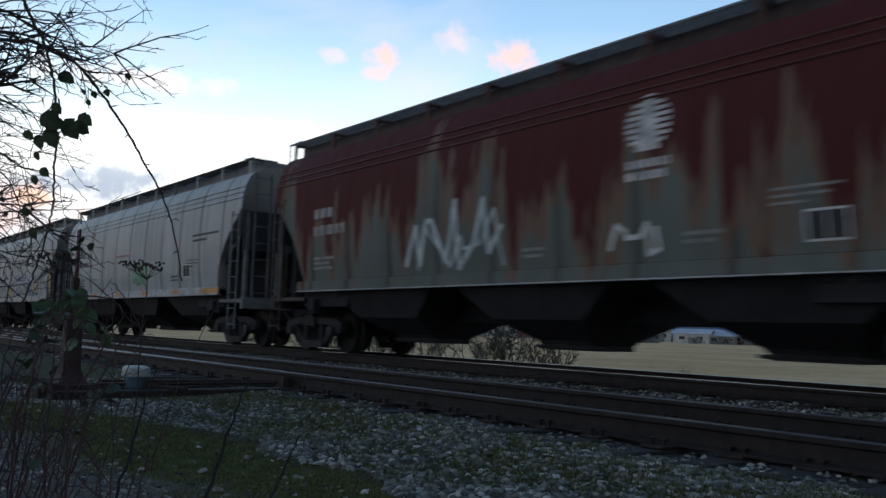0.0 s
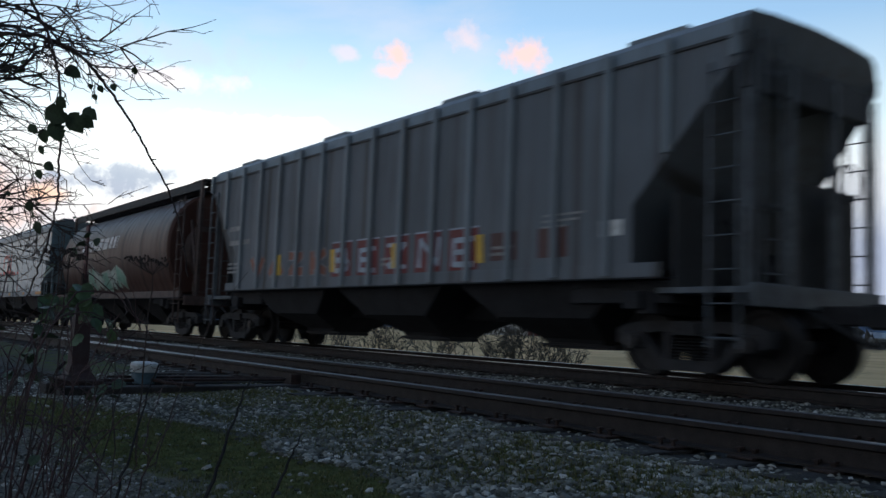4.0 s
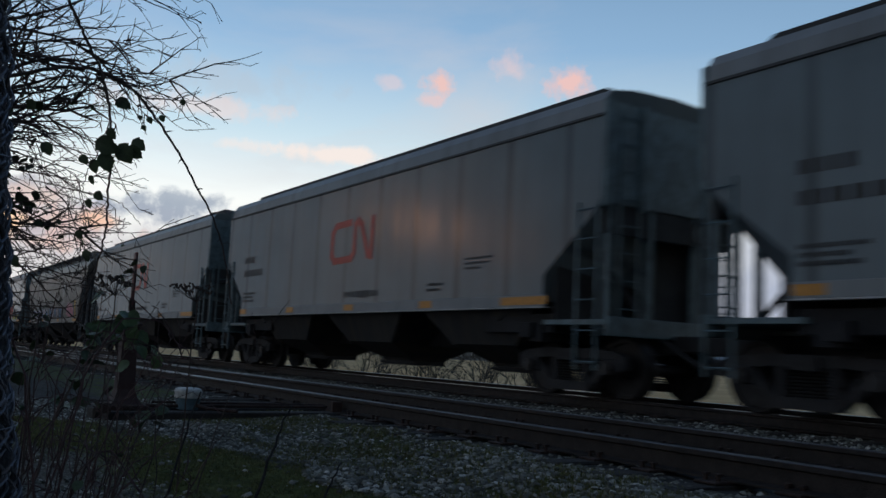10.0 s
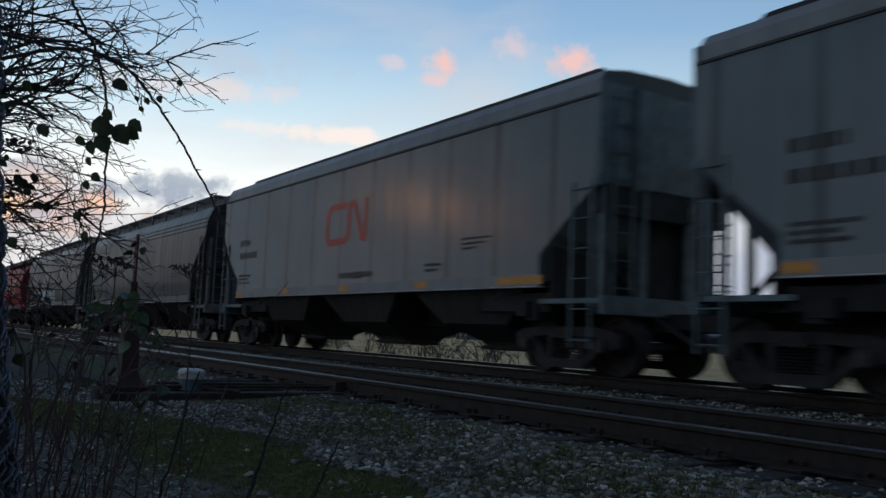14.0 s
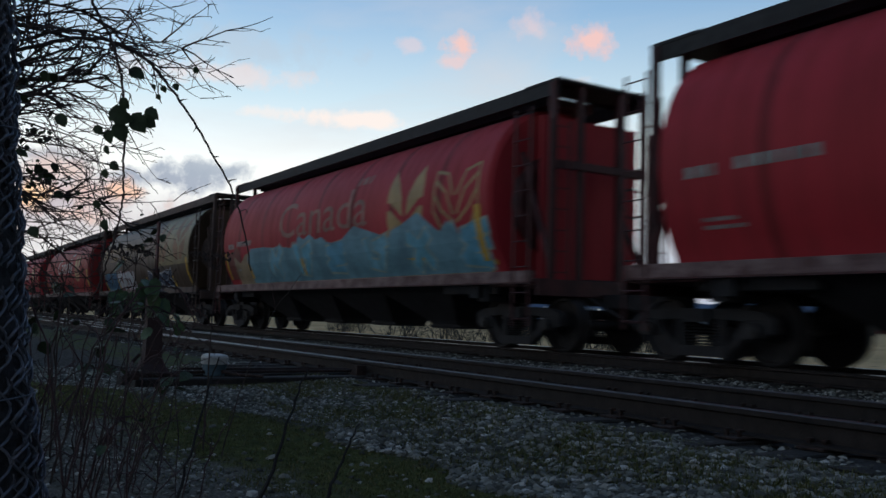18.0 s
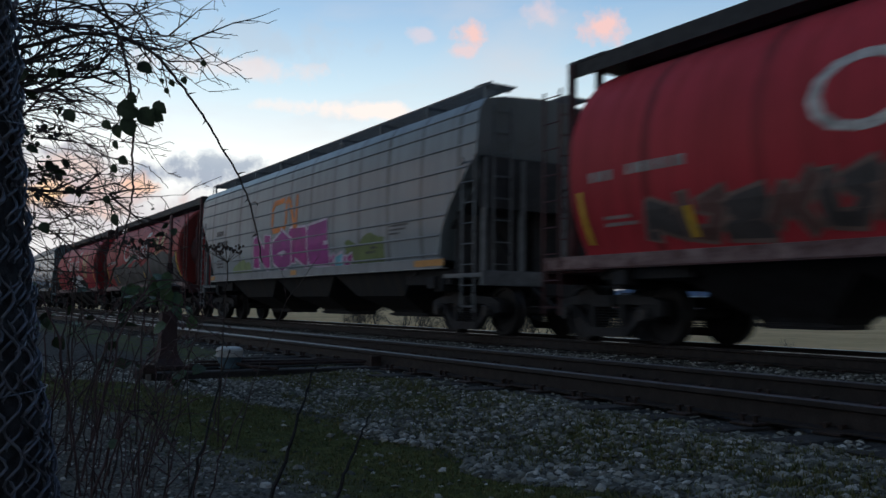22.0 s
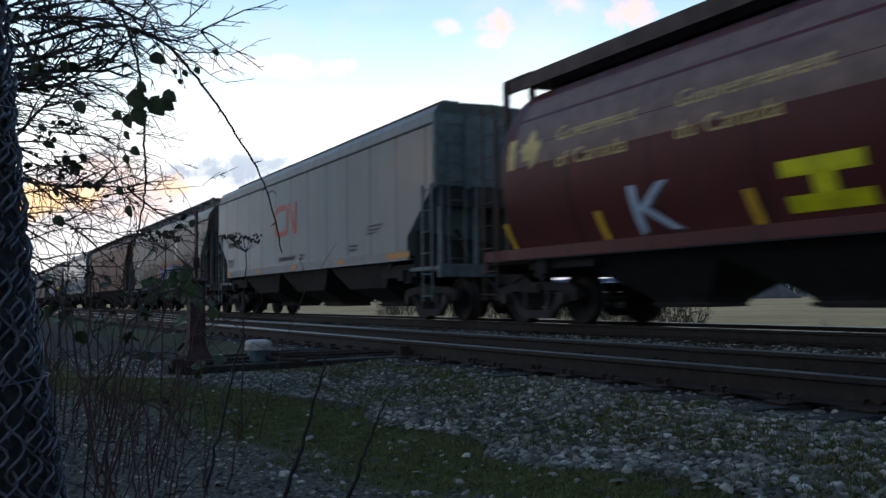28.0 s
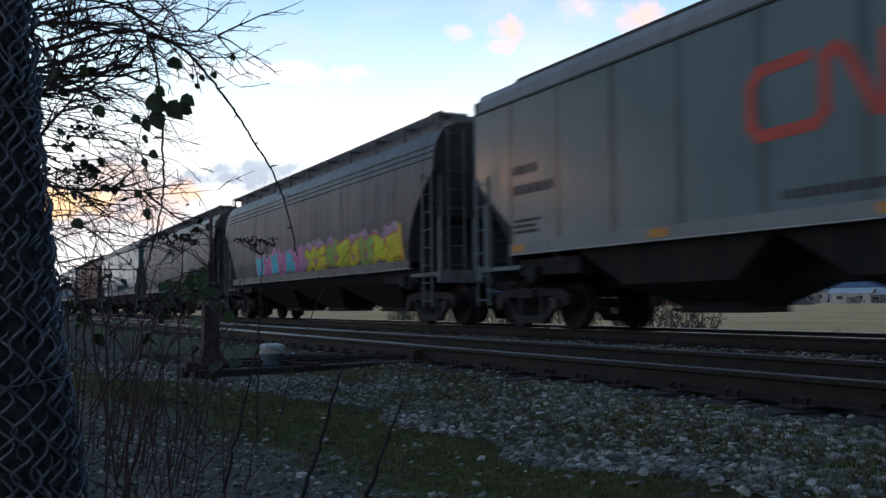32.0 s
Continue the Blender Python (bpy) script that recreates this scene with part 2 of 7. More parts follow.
def paint(name, colour, grime=(0.10, 0.085, 0.07), dirt=0.35, rust=0.0, rough=0.42, rust_top=0.0, under=None, seams=1.45, gloss_bump=0.22):
    """Weathered rail-car paint: streaks down the side, grime low down and along the seams, rust patches, oil-canned sheet."""
    m, nt, b = material(name)
    v = coords(nt)
    sep = nt.nodes.new("ShaderNodeSeparateXYZ")
    link(nt, v, sep.inputs[0])
    streak = noise_node(nt, coords(nt, (2.6, 1.0, 0.16)), 1.5, 5.0, 0.6)
    fine = noise_node(nt, coords(nt, (9.0, 3.0, 0.7)), 1.6, 4.0)
    blotch = noise_node(nt, v, 0.55, 4.0)
    grain = noise_node(nt, v, 28.0, 3.0)
    base = mix_node(nt, band(nt, blotch, 0.3, 0.7), tuple(c * 0.88 for c in colour), tuple(min(1, c * 1.08) for c in colour))
    if under is not None:
        base = mix_node(nt, band(nt, math_node(nt, "ADD", math_node(nt, "MULTIPLY", streak, 0.6), math_node(nt, "MULTIPLY", blotch, 0.4)), 0.5, 0.62), base, under)
    wear = math_node(nt, "MULTIPLY", band(nt, math_node(nt, "ADD", math_node(nt, "MULTIPLY", streak, 0.65), math_node(nt, "MULTIPLY", fine, 0.35)), 0.42, 0.68), dirt)
    base = mix_node(nt, wear, base, grime)
    # dirt lines where the side sheets are welded
    if seams:
        wave = math_node(nt, "PINGPONG", math_node(nt, "ADD", sep.outputs[0], 0.31), seams / 2)
        line = math_node(nt, "MULTIPLY", band(nt, math_node(nt, "MULTIPLY", wave, -1.0), -0.13, -0.03), math_node(nt, "ADD", math_node(nt, "MULTIPLY", band(nt, streak, 0.30, 0.7), 0.45), 0.36))
        base = mix_node(nt, line, base, tuple(c * 0.55 for c in grime))
    if rust > 0:
        spots = math_node(nt, "MULTIPLY", band(nt, math_node(nt, "ADD", math_node(nt, "MULTIPLY", blotch, 0.5), math_node(nt, "MULTIPLY", fine, 0.5)), 0.60 - 0.2 * rust, 0.70), min(1.0, rust + 0.3))
        base = mix_node(nt, spots, base, (0.15, 0.06, 0.03))
    if rust_top > 0:
        # rust bleeding down from the eaves, held back in pale streaks
        flame = noise_node(nt, coords(nt, (1.15, 1.0, 0.13)), 1.3, 4.0, 0.6)
        drop = math_node(nt, "ADD", sep.outputs[2], math_node(nt, "ADD", math_node(nt, "MULTIPLY", math_node(nt, "SUBTRACT", flame, 0.5), 8.5), math_node(nt, "MULTIPLY", math_node(nt, "SUBTRACT", fine, 0.5), 0.9)))
        base = mix_node(nt, math_node(nt, "MULTIPLY", band(nt, drop, 2.45, 2.85), rust_top), base, (0.088, 0.017, 0.016))
        edge = math_node(nt, "MULTIPLY", band(nt, drop, 2.0, 2.4), math_node(nt, "MULTIPLY", band(nt, math_node(nt, "MULTIPLY", drop, -1.0), -2.85, -2.4), 0.6))
        base = mix_node(nt, edge, base, (0.24, 0.10, 0.05))
    link(nt, base, b.inputs["Base Color"])
    link(nt, math_node(nt, "ADD", math_node(nt, "MULTIPLY", wear, 0.5), rough, True), b.inputs["Roughness"])
    b.inputs["Specular IOR Level"].default_value = 0.17 if rough > 0.3 else 0.24
    sheet = math_node(nt, "ADD", math_node(nt, "MULTIPLY", noise_node(nt, coords(nt, (0.9, 0.9, 0.35)), 1.2, 2.0), 1.0), math_node(nt, "MULTIPLY", grain, 0.012))
    bump(nt, b, sheet, gloss_bump, 0.05)
    return m


def ground_material():
    """Moss and soil near the camera, gravel, ballast round the tracks, dry field beyond."""
    m, nt, b = material("trackside_ground")
    v = coords(nt)
    sep = nt.nodes.new("ShaderNodeSeparateXYZ")
    link(nt, v, sep.inputs[0])
    x, y = sep.outputs[0], sep.outputs[1]
    wob, mid, fine = noise_node(nt, v, 0.9, 4.0), noise_node(nt, v, 7.0, 5.0), noise_node(nt, v, 60.0, 3.0)
    cell = node(nt, "ShaderNodeTexVoronoi", Scale=26.0)
    link(nt, v, cell.inputs["Vector"])
    stone = mix_node(nt, cell.outputs["Color"], (0.028, 0.028, 0.026), (0.105, 0.106, 0.10))
    stone = mix_node(nt, math_node(nt, "MULTIPLY", band(nt, math_node(nt, "ADD", y, wob), 3.15, 3.7), band(nt, mid, 0.35, 0.6)), stone, (0.075, 0.098, 0.038))
    grass = mix_node(nt, band(nt, mid, 0.35, 0.65), (0.052, 0.062, 0.020), (0.10, 0.112, 0.036))
    soil = mix_node(nt, band(nt, fine, 0.3, 0.7), (0.084, 0.079, 0.070), (0.20, 0.187, 0.162))
    # the turf's two edges run slantwise to the tracks
    torn = math_node(nt, "ADD", math_node(nt, "MULTIPLY", math_node(nt, "SUBTRACT", wob, 0.5), 0.9), math_node(nt, "MULTIPLY", math_node(nt, "SUBTRACT", mid, 0.5), 0.8))
    far_edge = math_node(nt, "ADD", math_node(nt, "SUBTRACT", math_node(nt, "SUBTRACT", y, 2.55), math_node(nt, "MINIMUM", math_node(nt, "MULTIPLY", math_node(nt, "ADD", x, 5.5), 0.22), 0.0)), torn)
    near_edge = math_node(nt, "ADD", math_node(nt, "SUBTRACT", y, math_node(nt, "ADD", math_node(nt, "MULTIPLY", x, 0.17), 2.30)), torn)
    turf = mix_node(nt, band(nt, near_edge, -0.25, 0.25), soil, grass)
    near = mix_node(nt, band(nt, far_edge, -0.08, 0.10), turf, stone)
    ballast = mix_node(nt, cell.outputs["Color"], (0.025, 0.024, 0.022), (0.085, 0.083, 0.08))
    near = mix_node(nt, band(nt, y, 3.9, 4.3), near, ballast)
    straw = mix_node(nt, band(nt, noise_node(nt, v, 0.12, 6.0), 0.35, 0.65), (0.56, 0.38, 0.19), (0.72, 0.51, 0.27))
    straw = mix_node(nt, band(nt, noise_node(nt, v, 1.3, 4.0), 0.55, 0.75), straw, (0.36, 0.26, 0.14))
    link(nt, mix_node(nt, band(nt, math_node(nt, "ADD", y, math_node(nt, "MULTIPLY", wob, 1.5)), 13.5, 14.8), near, straw), b.inputs["Base Color"])
    b.inputs["Roughness"].default_value = 0.95
    b.inputs["Specular IOR Level"].default_value = 0.08
    bump(nt, b, math_node(nt, "ADD", cell.outputs["Distance"], math_node(nt, "MULTIPLY", fine, 0.6)), 0.7, 0.03)
    return m


def island(name, stops, rough=0.85, relief=0.4, scale=40.0):
    """Colour picked for each loose piece of a joined mesh."""
    m, nt, b = material(name)
    g = nt.nodes.new("ShaderNodeNewGeometry")
    r = ramp_node(nt, g.outputs["Random Per Island"], stops)
    v = coords(nt)
    f = noise_node(nt, v, scale, 3.0)
    link(nt, mix_node(nt, math_node(nt, "MULTIPLY", band(nt, f, 0.4, 0.7), 0.35), r.outputs[0], (0.05, 0.05, 0.045)), b.inputs["Base Color"])
    b.inputs["Roughness"].default_value = rough
    b.inputs["Specular IOR Level"].default_value = 0.25
    bump(nt, b, f, relief, 0.01)
    return m


def glow(name, colour, strength):
    m, nt, b = material(name)
    b.inputs["Base Color"].default_value = (*colour, 1)
    b.inputs["Emission Color"].default_value = (*colour, 1)
    b.inputs["Emission Strength"].default_value = strength
    return m


MAT = {
    "ground": ground_material(),
    "rail": plain("rail_steel_sides", (0.026, 0.020, 0.018), 0.75, 0.3, 0.4, 9.0, 0.3),
    "dullrail": plain("dull_siding_rail_head", (0.12, 0.108, 0.104), 0.38, 0.7, 0.3, 10.0, 0.1),
    "rail_top": plain("polished_rail_head", (0.50, 0.50, 0.52), 0.28, 1.0, 0.15, 14.0, 0.05),
    "tie": plain("creosoted_tie", (0.026, 0.023, 0.021), 0.9, 0.0, 0.45, 5.0, 0.6),
    "black": plain("grimy_black_steel", (0.018, 0.018, 0.020), 0.75, 0.0, 0.35, 4.0, 0.25),
    "under": plain("grimy_underframe", (0.015, 0.015, 0.018), 0.85, 0.0, 0.4, 2.5, 0.25),
    "truck": plain("cast_truck_steel", (0.020, 0.019, 0.021), 0.8, 0.0, 0.45, 6.0, 0.35),
    "wheel": plain("wheel_steel", (0.020, 0.018, 0.019), 0.65, 0.3, 0.4, 7.0, 0.2),
    "spring": plain("spring_steel", (0.038, 0.036, 0.037), 0.6, 0.3, 0.3, 9.0, 0.1),
    "grate": plain("galvanised_grating", (0.17, 0.175, 0.18), 0.6, 0.5, 0.25, 8.0, 0.2),
    "darkgrate": plain("dark_grating", (0.035, 0.035, 0.035), 0.7, 0.2, 0.3, 8.0, 0.2),
    "reflector": plain("yellow_reflective_tape", (0.66, 0.40, 0.04), 0.5, 0.0, 0.15, 12.0, 0.05),
    "orange": plain("orange_reflective_tape", (0.55, 0.24, 0.04), 0.5, 0.0, 0.2, 12.0, 0.05),
    "white": plain("white_stencil_paint", (0.62, 0.62, 0.60), 0.6, 0.0, 0.2, 10.0, 0.05),
    "pale": plain("pale_sill_paint", (0.42, 0.42, 0.41), 0.55, 0.0, 0.3, 5.0, 0.1),
    "red": plain("red_logo_paint", (0.50, 0.055, 0.035), 0.5, 0.0, 0.15, 6.0, 0.05),
    "ink": plain("black_stencil_paint", (0.03, 0.03, 0.032), 0.6, 0.0, 0.2, 8.0, 0.05),
    "stone": island("ballast_stones", [(0.0, (0.050, 0.051, 0.044)), (0.40, (0.135, 0.138, 0.120)), (0.75, (0.25, 0.252, 0.222)), (0.92, (0.38, 0.378, 0.340)), (1.0, (0.58, 0.57, 0.53))]),
    "grass": island("winter_grass", [(0.0, (0.052, 0.062, 0.018)), (0.4, (0.098, 0.112, 0.030)), (0.75, (0.145, 0.150, 0.05)), (1.0, (0.24, 0.19, 0.10))], 0.8, 0.1),
    "drygrass": island("dry_grass", [(0.0, (0.16, 0.13, 0.075)), (1.0, (0.36, 0.29, 0.17))], 0.9, 0.1),
    "bark": plain("bramble_bark", (0.055, 0.040, 0.036), 0.8, 0.0, 0.4, 20.0, 0.3),
    "redstem": plain("red_cane", (0.062, 0.032, 0.034), 0.7, 0.0, 0.4, 20.0, 0.2),
    "leaf": plain("bramble_leaf", (0.030, 0.055, 0.020), 0.55, 0.0, 0.4, 14.0, 0.3),
    "greenleaf": plain("fresh_bramble_leaf", (0.055, 0.105, 0.040), 0.5, 0.0, 0.4, 14.0, 0.3),
    "wire": plain("weathered_fence_wire", (0.17, 0.175, 0.20), 0.5, 0.6, 0.3, 20.0, 0.15),
    "post": plain("galvanised_post", (0.26, 0.27, 0.28), 0.5, 0.7, 0.2, 8.0, 0.1),
    "stand": plain("rusty_switch_stand", (0.040, 0.024, 0.020), 0.8, 0.2, 0.5, 9.0, 0.4),
    "boxtop": plain("pale_cast_lid", (0.40, 0.42, 0.41), 0.55, 0.2, 0.2, 12.0, 0.15),
    "boxbase": plain("blue_grey_casing", (0.095, 0.165, 0.21), 0.6, 0.2, 0.25, 10.0, 0.15),
}

# ---- mesh building ----


class Solid:
    """Vertices and faces of one part, gathered before they become a mesh."""

    def __init__(self):
        self.v, self.f = [], []

    def add(self, verts, faces):
        n = len(self.v)
        self.v.extend(tuple(p) for p in verts)
        self.f.extend(tuple(i + n for i in face) for face in faces)
        return self

    def box(self, x0, x1, y0, y1, z0, z1, c=0.0):
        """A block, its edges chamfered by c."""
        if c <= 0:
            vs = [(x, y, z) for x in (x0, x1) for y in (y0, y1) for z in (z0, z1)]
            return self.add(vs, [(0, 1, 3, 2), (4, 6, 7, 5), (0, 4, 5, 1), (2, 3, 7, 6), (0, 2, 6, 4), (1, 5, 7, 3)])
        bm = bmesh.new()
        bmesh.ops.create_cube(bm, size=1.0)
        for p in bm.verts:
            p.co = ((x0 + x1) / 2 + p.co.x * (x1 - x0), (y0 + y1) / 2 + p.co.y * (y1 - y0), (z0 + z1) / 2 + p.co.z * (z1 - z0))
        bmesh.ops.bevel(bm, geom=bm.edges[:], offset=c, segments=1, affect="EDGES")
        return self.take(bm)

    def take(self, bm):
        bm.verts.index_update()
        self.add([p.co[:] for p in bm.verts], [[q.index for q in face.verts] for face in bm.faces])
        bm.free()
        return self

    def prism(self, outline, y0, y1):
        """An outline in x and z, thick from y0 to y1."""
        n = len(outline)
        vs = [(x, y0, z) for x, z in outline] + [(x, y1, z) for x, z in outline]
        fs = [tuple(range(n)), tuple(range(2 * n - 1, n - 1, -1))]
        fs += [(i, i + n, (i + 1) % n + n, (i + 1) % n) for i in range(n)]
        return self.add(vs, fs)

    def loft(self, rings, closed=True, caps=True):
        """A skin over rings of equal counts of points."""
        n, vs, fs = len(rings[0]), [p for r in rings for p in r], []
        for a in range(len(rings) - 1):
            for i in range(n if closed else n - 1):
                j = (i + 1) % n
                fs.append((a * n + i, a * n + j, (a + 1) * n + j, (a + 1) * n + i))
        if caps:
            fs += [tuple(range(n - 1, -1, -1)), tuple(range((len(rings) - 1) * n, len(rings) * n))]
        return self.add(vs, fs)

    def tube(self, points, radii, sides=6):
        """A round bar along points."""
        pts = [Vector(p) for p in points]
        if isinstance(radii, (int, float)):
            radii = [radii] * len(pts)
        rings, side = [], None
        for i, p in enumerate(pts):
            d = (pts[min(i + 1, len(pts) - 1)] - pts[max(i - 1, 0)]).normalized()
            ref = side if side is not None and side.cross(d).length > 0.1 else (Vector((0, 0, 1)) if abs(d.z) < 0.9 else Vector((1, 0, 0)))
            u = d.cross(ref).normalized()
            w = d.cross(u).normalized()
            side = ref
            rings.append([(p + (u * math.cos(k) + w * math.sin(k)) * radii[i])[:] for k in (2 * math.pi * j / sides for j in range(sides))])
        return self.loft(rings)

    def disc(self, x, y0, y1, z, r, sides=24, hole=0.0):
        """A wheel-like disc about a cross axis."""
        ring = lambda y, q: [(x + q * math.cos(2 * math.pi * k / sides), y, z + q * math.sin(2 * math.pi * k / sides)) for k in range(sides)]
        return self.loft([ring(y0, r), ring(y1, r)])

    def mesh(self, name, mats, smooth=False):
        me = bpy.data.meshes.new(name)
        me.from_pydata(self.v, [], self.f)
        for m in mats if isinstance(mats, (list, tuple)) else [mats]:
            me.materials.append(m)
        bm = bmesh.new()
        bm.from_mesh(me)
        bmesh.ops.recalc_face_normals(bm, faces=bm.faces[:])
        bm.to_mesh(me)
        bm.free()
        if smooth:
            me.polygons.foreach_set("use_smooth", [True] * len(me.polygons))
        me.update()
        return me


def raw_mesh(name, verts, faces, mat, smooth=False):
    me = bpy.data.meshes.new(name)
    me.from_pydata(verts, [], faces)
    me.materials.append(mat)
    if smooth:
        me.polygons.foreach_set("use_smooth", [True] * len(me.polygons))
    me.update()
    return me


def part(name, solid, mat, parent, label="", smooth=False):
    me = solid if isinstance(solid, bpy.types.Mesh) else solid.mesh(name, mat, smooth)
    ob = new(name, me)
    ob.parent = parent
    if label:
        tagged(ob, label)
    return ob


def thing(name, label, category, group="", at=(0, 0, 0), kind=""):
    ob = new(name)
    ob.empty_display_size = 0.2
    ob.location = at
    return tagged(ob, label, category, group, kind)


# ---- ground, tracks ----
NEAR_RAIL, SIDING_FAR, MAIN_NEAR, MAIN_FAR = 4.674, 6.109, 9.55, 10.985
SIDING, MAIN = (NEAR_RAIL + SIDING_FAR) / 2, (MAIN_NEAR + MAIN_FAR) / 2


def ground_height(x, y):
    """Level of the soil: low verge, ballast between and round the tracks, field below."""
    k = max(0.0, min(1.0, (y - 2.9) / 1.2))
    low = -0.27 + 0.03 * math.sin(x * 0.9 + y) + 0.02 * math.sin(2.3 * x - 1.7 * y)
    z = low + (-0.205 - low) * k * k * (3 - 2 * k) - min(0.5, max(0.0, y - 12.6) * 0.35)
    return z + 0.025 * (noise.noise((x * 1.3, y * 1.3, 0.0)))


def build_ground():
    xs = [-3000, -1500, -700, -300, -150, -90, -60, -40, -30] + [-24 + 0.35 * i for i in range(34)] + [-12.1 + 0.18 * i for i in range(112)] + [10, 14, 20, 40, 80, 200, 700, 3000]
    ys = [-3000, -800, -200, -60, -20, -8, -4] + [-2.4 + 0.3 * i for i in range(7)] + [-0.3 + 0.15 * i for i in range(38)] + [5.4 + 0.3 * i for i in range(31)] + [15.5, 17, 20, 26, 36, 60, 110, 200, 420, 900, 1800, 3000]
    vs = [(x, y, ground_height(x, y)) for y in ys for x in xs]
    n = len(xs)
    fs = [(j * n + i, j * n + i + 1, (j + 1) * n + i + 1, (j + 1) * n + i) for j in range(len(ys) - 1) for i in range(n - 1)]
    ob = new("ground", raw_mesh("ground", vs, fs, MAT["ground"], True))
    tagged(ob, "mossy verge, gravel, ballast and a dry straw-coloured field beyond", "ground", kind="structure")


build_ground()

RAIL_PROFILE = [(-0.070, -0.172), (0.070, -0.172), (0.070, -0.160), (0.012, -0.145), (0.010, -0.050), (0.036, -0.038), (0.036, -0.006), (0.028, 0.0),
                (-0.028, 0.0), (-0.036, -0.006), (-0.036, -0.038), (-0.010, -0.050), (-0.012, -0.145), (-0.070, -0.160)]


def rail(name, ys, parent, zs=0.0, head="dullrail"):
    """One rail along points (x, y): brown sides and a polished head."""
    s = Solid()
    s.loft([[(x, y + a, zs + b) for a, b in RAIL_PROFILE] for x, y in ys])
    me = s.mesh(name, [MAT["rail"], MAT[head]])
    for p in me.polygons:
        if p.center.z > zs - 0.0062 and abs(p.normal.z) > 0.5:
            p.material_index = 1
    return part(name, me, None, parent)


def build_track(label, near, far, spacing, x0, x1, long_ties=None):
    track = thing("railway_track", label, "railway track", kind="structure")
    for y in (near, far):
        rail("rail", [(x0, y), (-20.0, y), (8.0, y), (x1, y)], track, 0.0, "dullrail" if near < 6 else "rail_top")
    rng = random.Random(int(near * 100))
    meshes = []
    for k in range(5):
        s = Solid().box(-0.115, 0.115, -1.3, 1.3, -0.18, 0.0, 0.012)
        for i, p in enumerate(s.v):
            s.v[i] = (p[0] + rng.uniform(-0.008, 0.008), p[1] + rng.uniform(-0.02, 0.02), p[2] + rng.uniform(-0.006, 0.006))
        meshes.append(s.mesh("tie", MAT["tie"]))
    plate = Solid().box(-0.09, 0.09, -0.17, 0.17, 0.0, 0.018, 0.004).mesh("tie_plate", MAT["stand"])
    spike = Solid().box(-0.012, 0.012, -0.012, 0.012, 0.0, 0.05, 0.003).box(-0.02, 0.02, -0.02, 0.028, 0.04, 0.056, 0.003).mesh("spike", MAT["stand"])
    mid = (near + far) / 2
    x, k = x0 + 8.0, 0
    joined = Solid()
    while x < x1 - 4:
        if -20.0 < x < 4.0:
            t = part("tie", meshes[k % 5], None, track)
            t.matrix_basis = pose(x + rng.uniform(-0.03, 0.03), mid + rng.uniform(-0.06, 0.06), -0.186 + rng.uniform(-0.006, 0.004), 0, 0, rng.uniform(-2, 2))
            for y in (near, far):
                q = part("tie_plate", plate, None, t)
                q.matrix_basis = pose(0, y - mid, 0.001)
                if near < 6:
                    for dx, dy in ((-0.05, -0.095), (0.05, 0.095), (0.05, -0.095)):
                        w = part("spike", spike, None, t)
                        w.matrix_basis = pose(dx, y - mid + dy, 0.01)
        else:
            joined.box(x - 0.115, x + 0.115, mid - 1.3, mid + 1.3, -0.36, -0.186)
        x += spacing
        k += 1
    tagged(part("distant_ties", joined, MAT["tie"], track), kind="stuff")
    return track


siding = build_track("siding track with rusty rails on dark wooden ties", NEAR_RAIL, SIDING_FAR, 0.54, -420.0, 70.0)
build_track("main line track with polished rails on ballast", MAIN_NEAR, MAIN_FAR, 0.54, -420.0, 70.0)


def build_turnout():
    """Switch points, long head-block ties and rods beside the stand."""
    t = thing("track_switch", "switch point rails and throw rods in the siding", "railway switch", kind="structure")
    rail("switch_point", [(-40.0, NEAR_RAIL + 1.22), (-30.0, NEAR_RAIL + 0.72), (-20.0, NEAR_RAIL + 0.27), (-14.0, NEAR_RAIL + 0.13), (-9.5, NEAR_RAIL + 0.075)], t, -0.004)
    rail("closure_rail", [(-40.0, SIDING_FAR + 1.35), (-30.0, SIDING_FAR + 0.72), (-20.0, SIDING_FAR + 0.27), (-14.0, SIDING_FAR + 0.13), (-9.5, SIDING_FAR + 0.075)], t, -0.004)
    for x in (-9.62, -9.02):
        part("head_block", Solid().box(x - 0.13, x + 0.13, 2.02, 6.9, -0.34, -0.165, 0.012), MAT["tie"], t)
    part("throw_rod", Solid().tube([(-9.32, 2.5, -0.13), (-9.32, 6.0, -0.13)], 0.019, 8), MAT["stand"], t)
    part("connecting_rod", Solid().tube([(-9.46, 2.6, -0.10), (-9.46, 4.6, -0.12)], 0.014, 8), MAT["stand"], t)
    for x in (-11.4, -10.8, -10.2):
        part("long_tie", Solid().box(x - 0.11, x + 0.11, 3.55, 6.8, -0.34, -0.180, 0.012), MAT["tie"], t)
    part("rail_brace", Solid().prism([(-9.2, -0.165), (-9.0, -0.165), (-9.0, -0.05), (-9.06, -0.05)], 4.50, 4.62), MAT["stand"], t)
    return t


build_turnout()


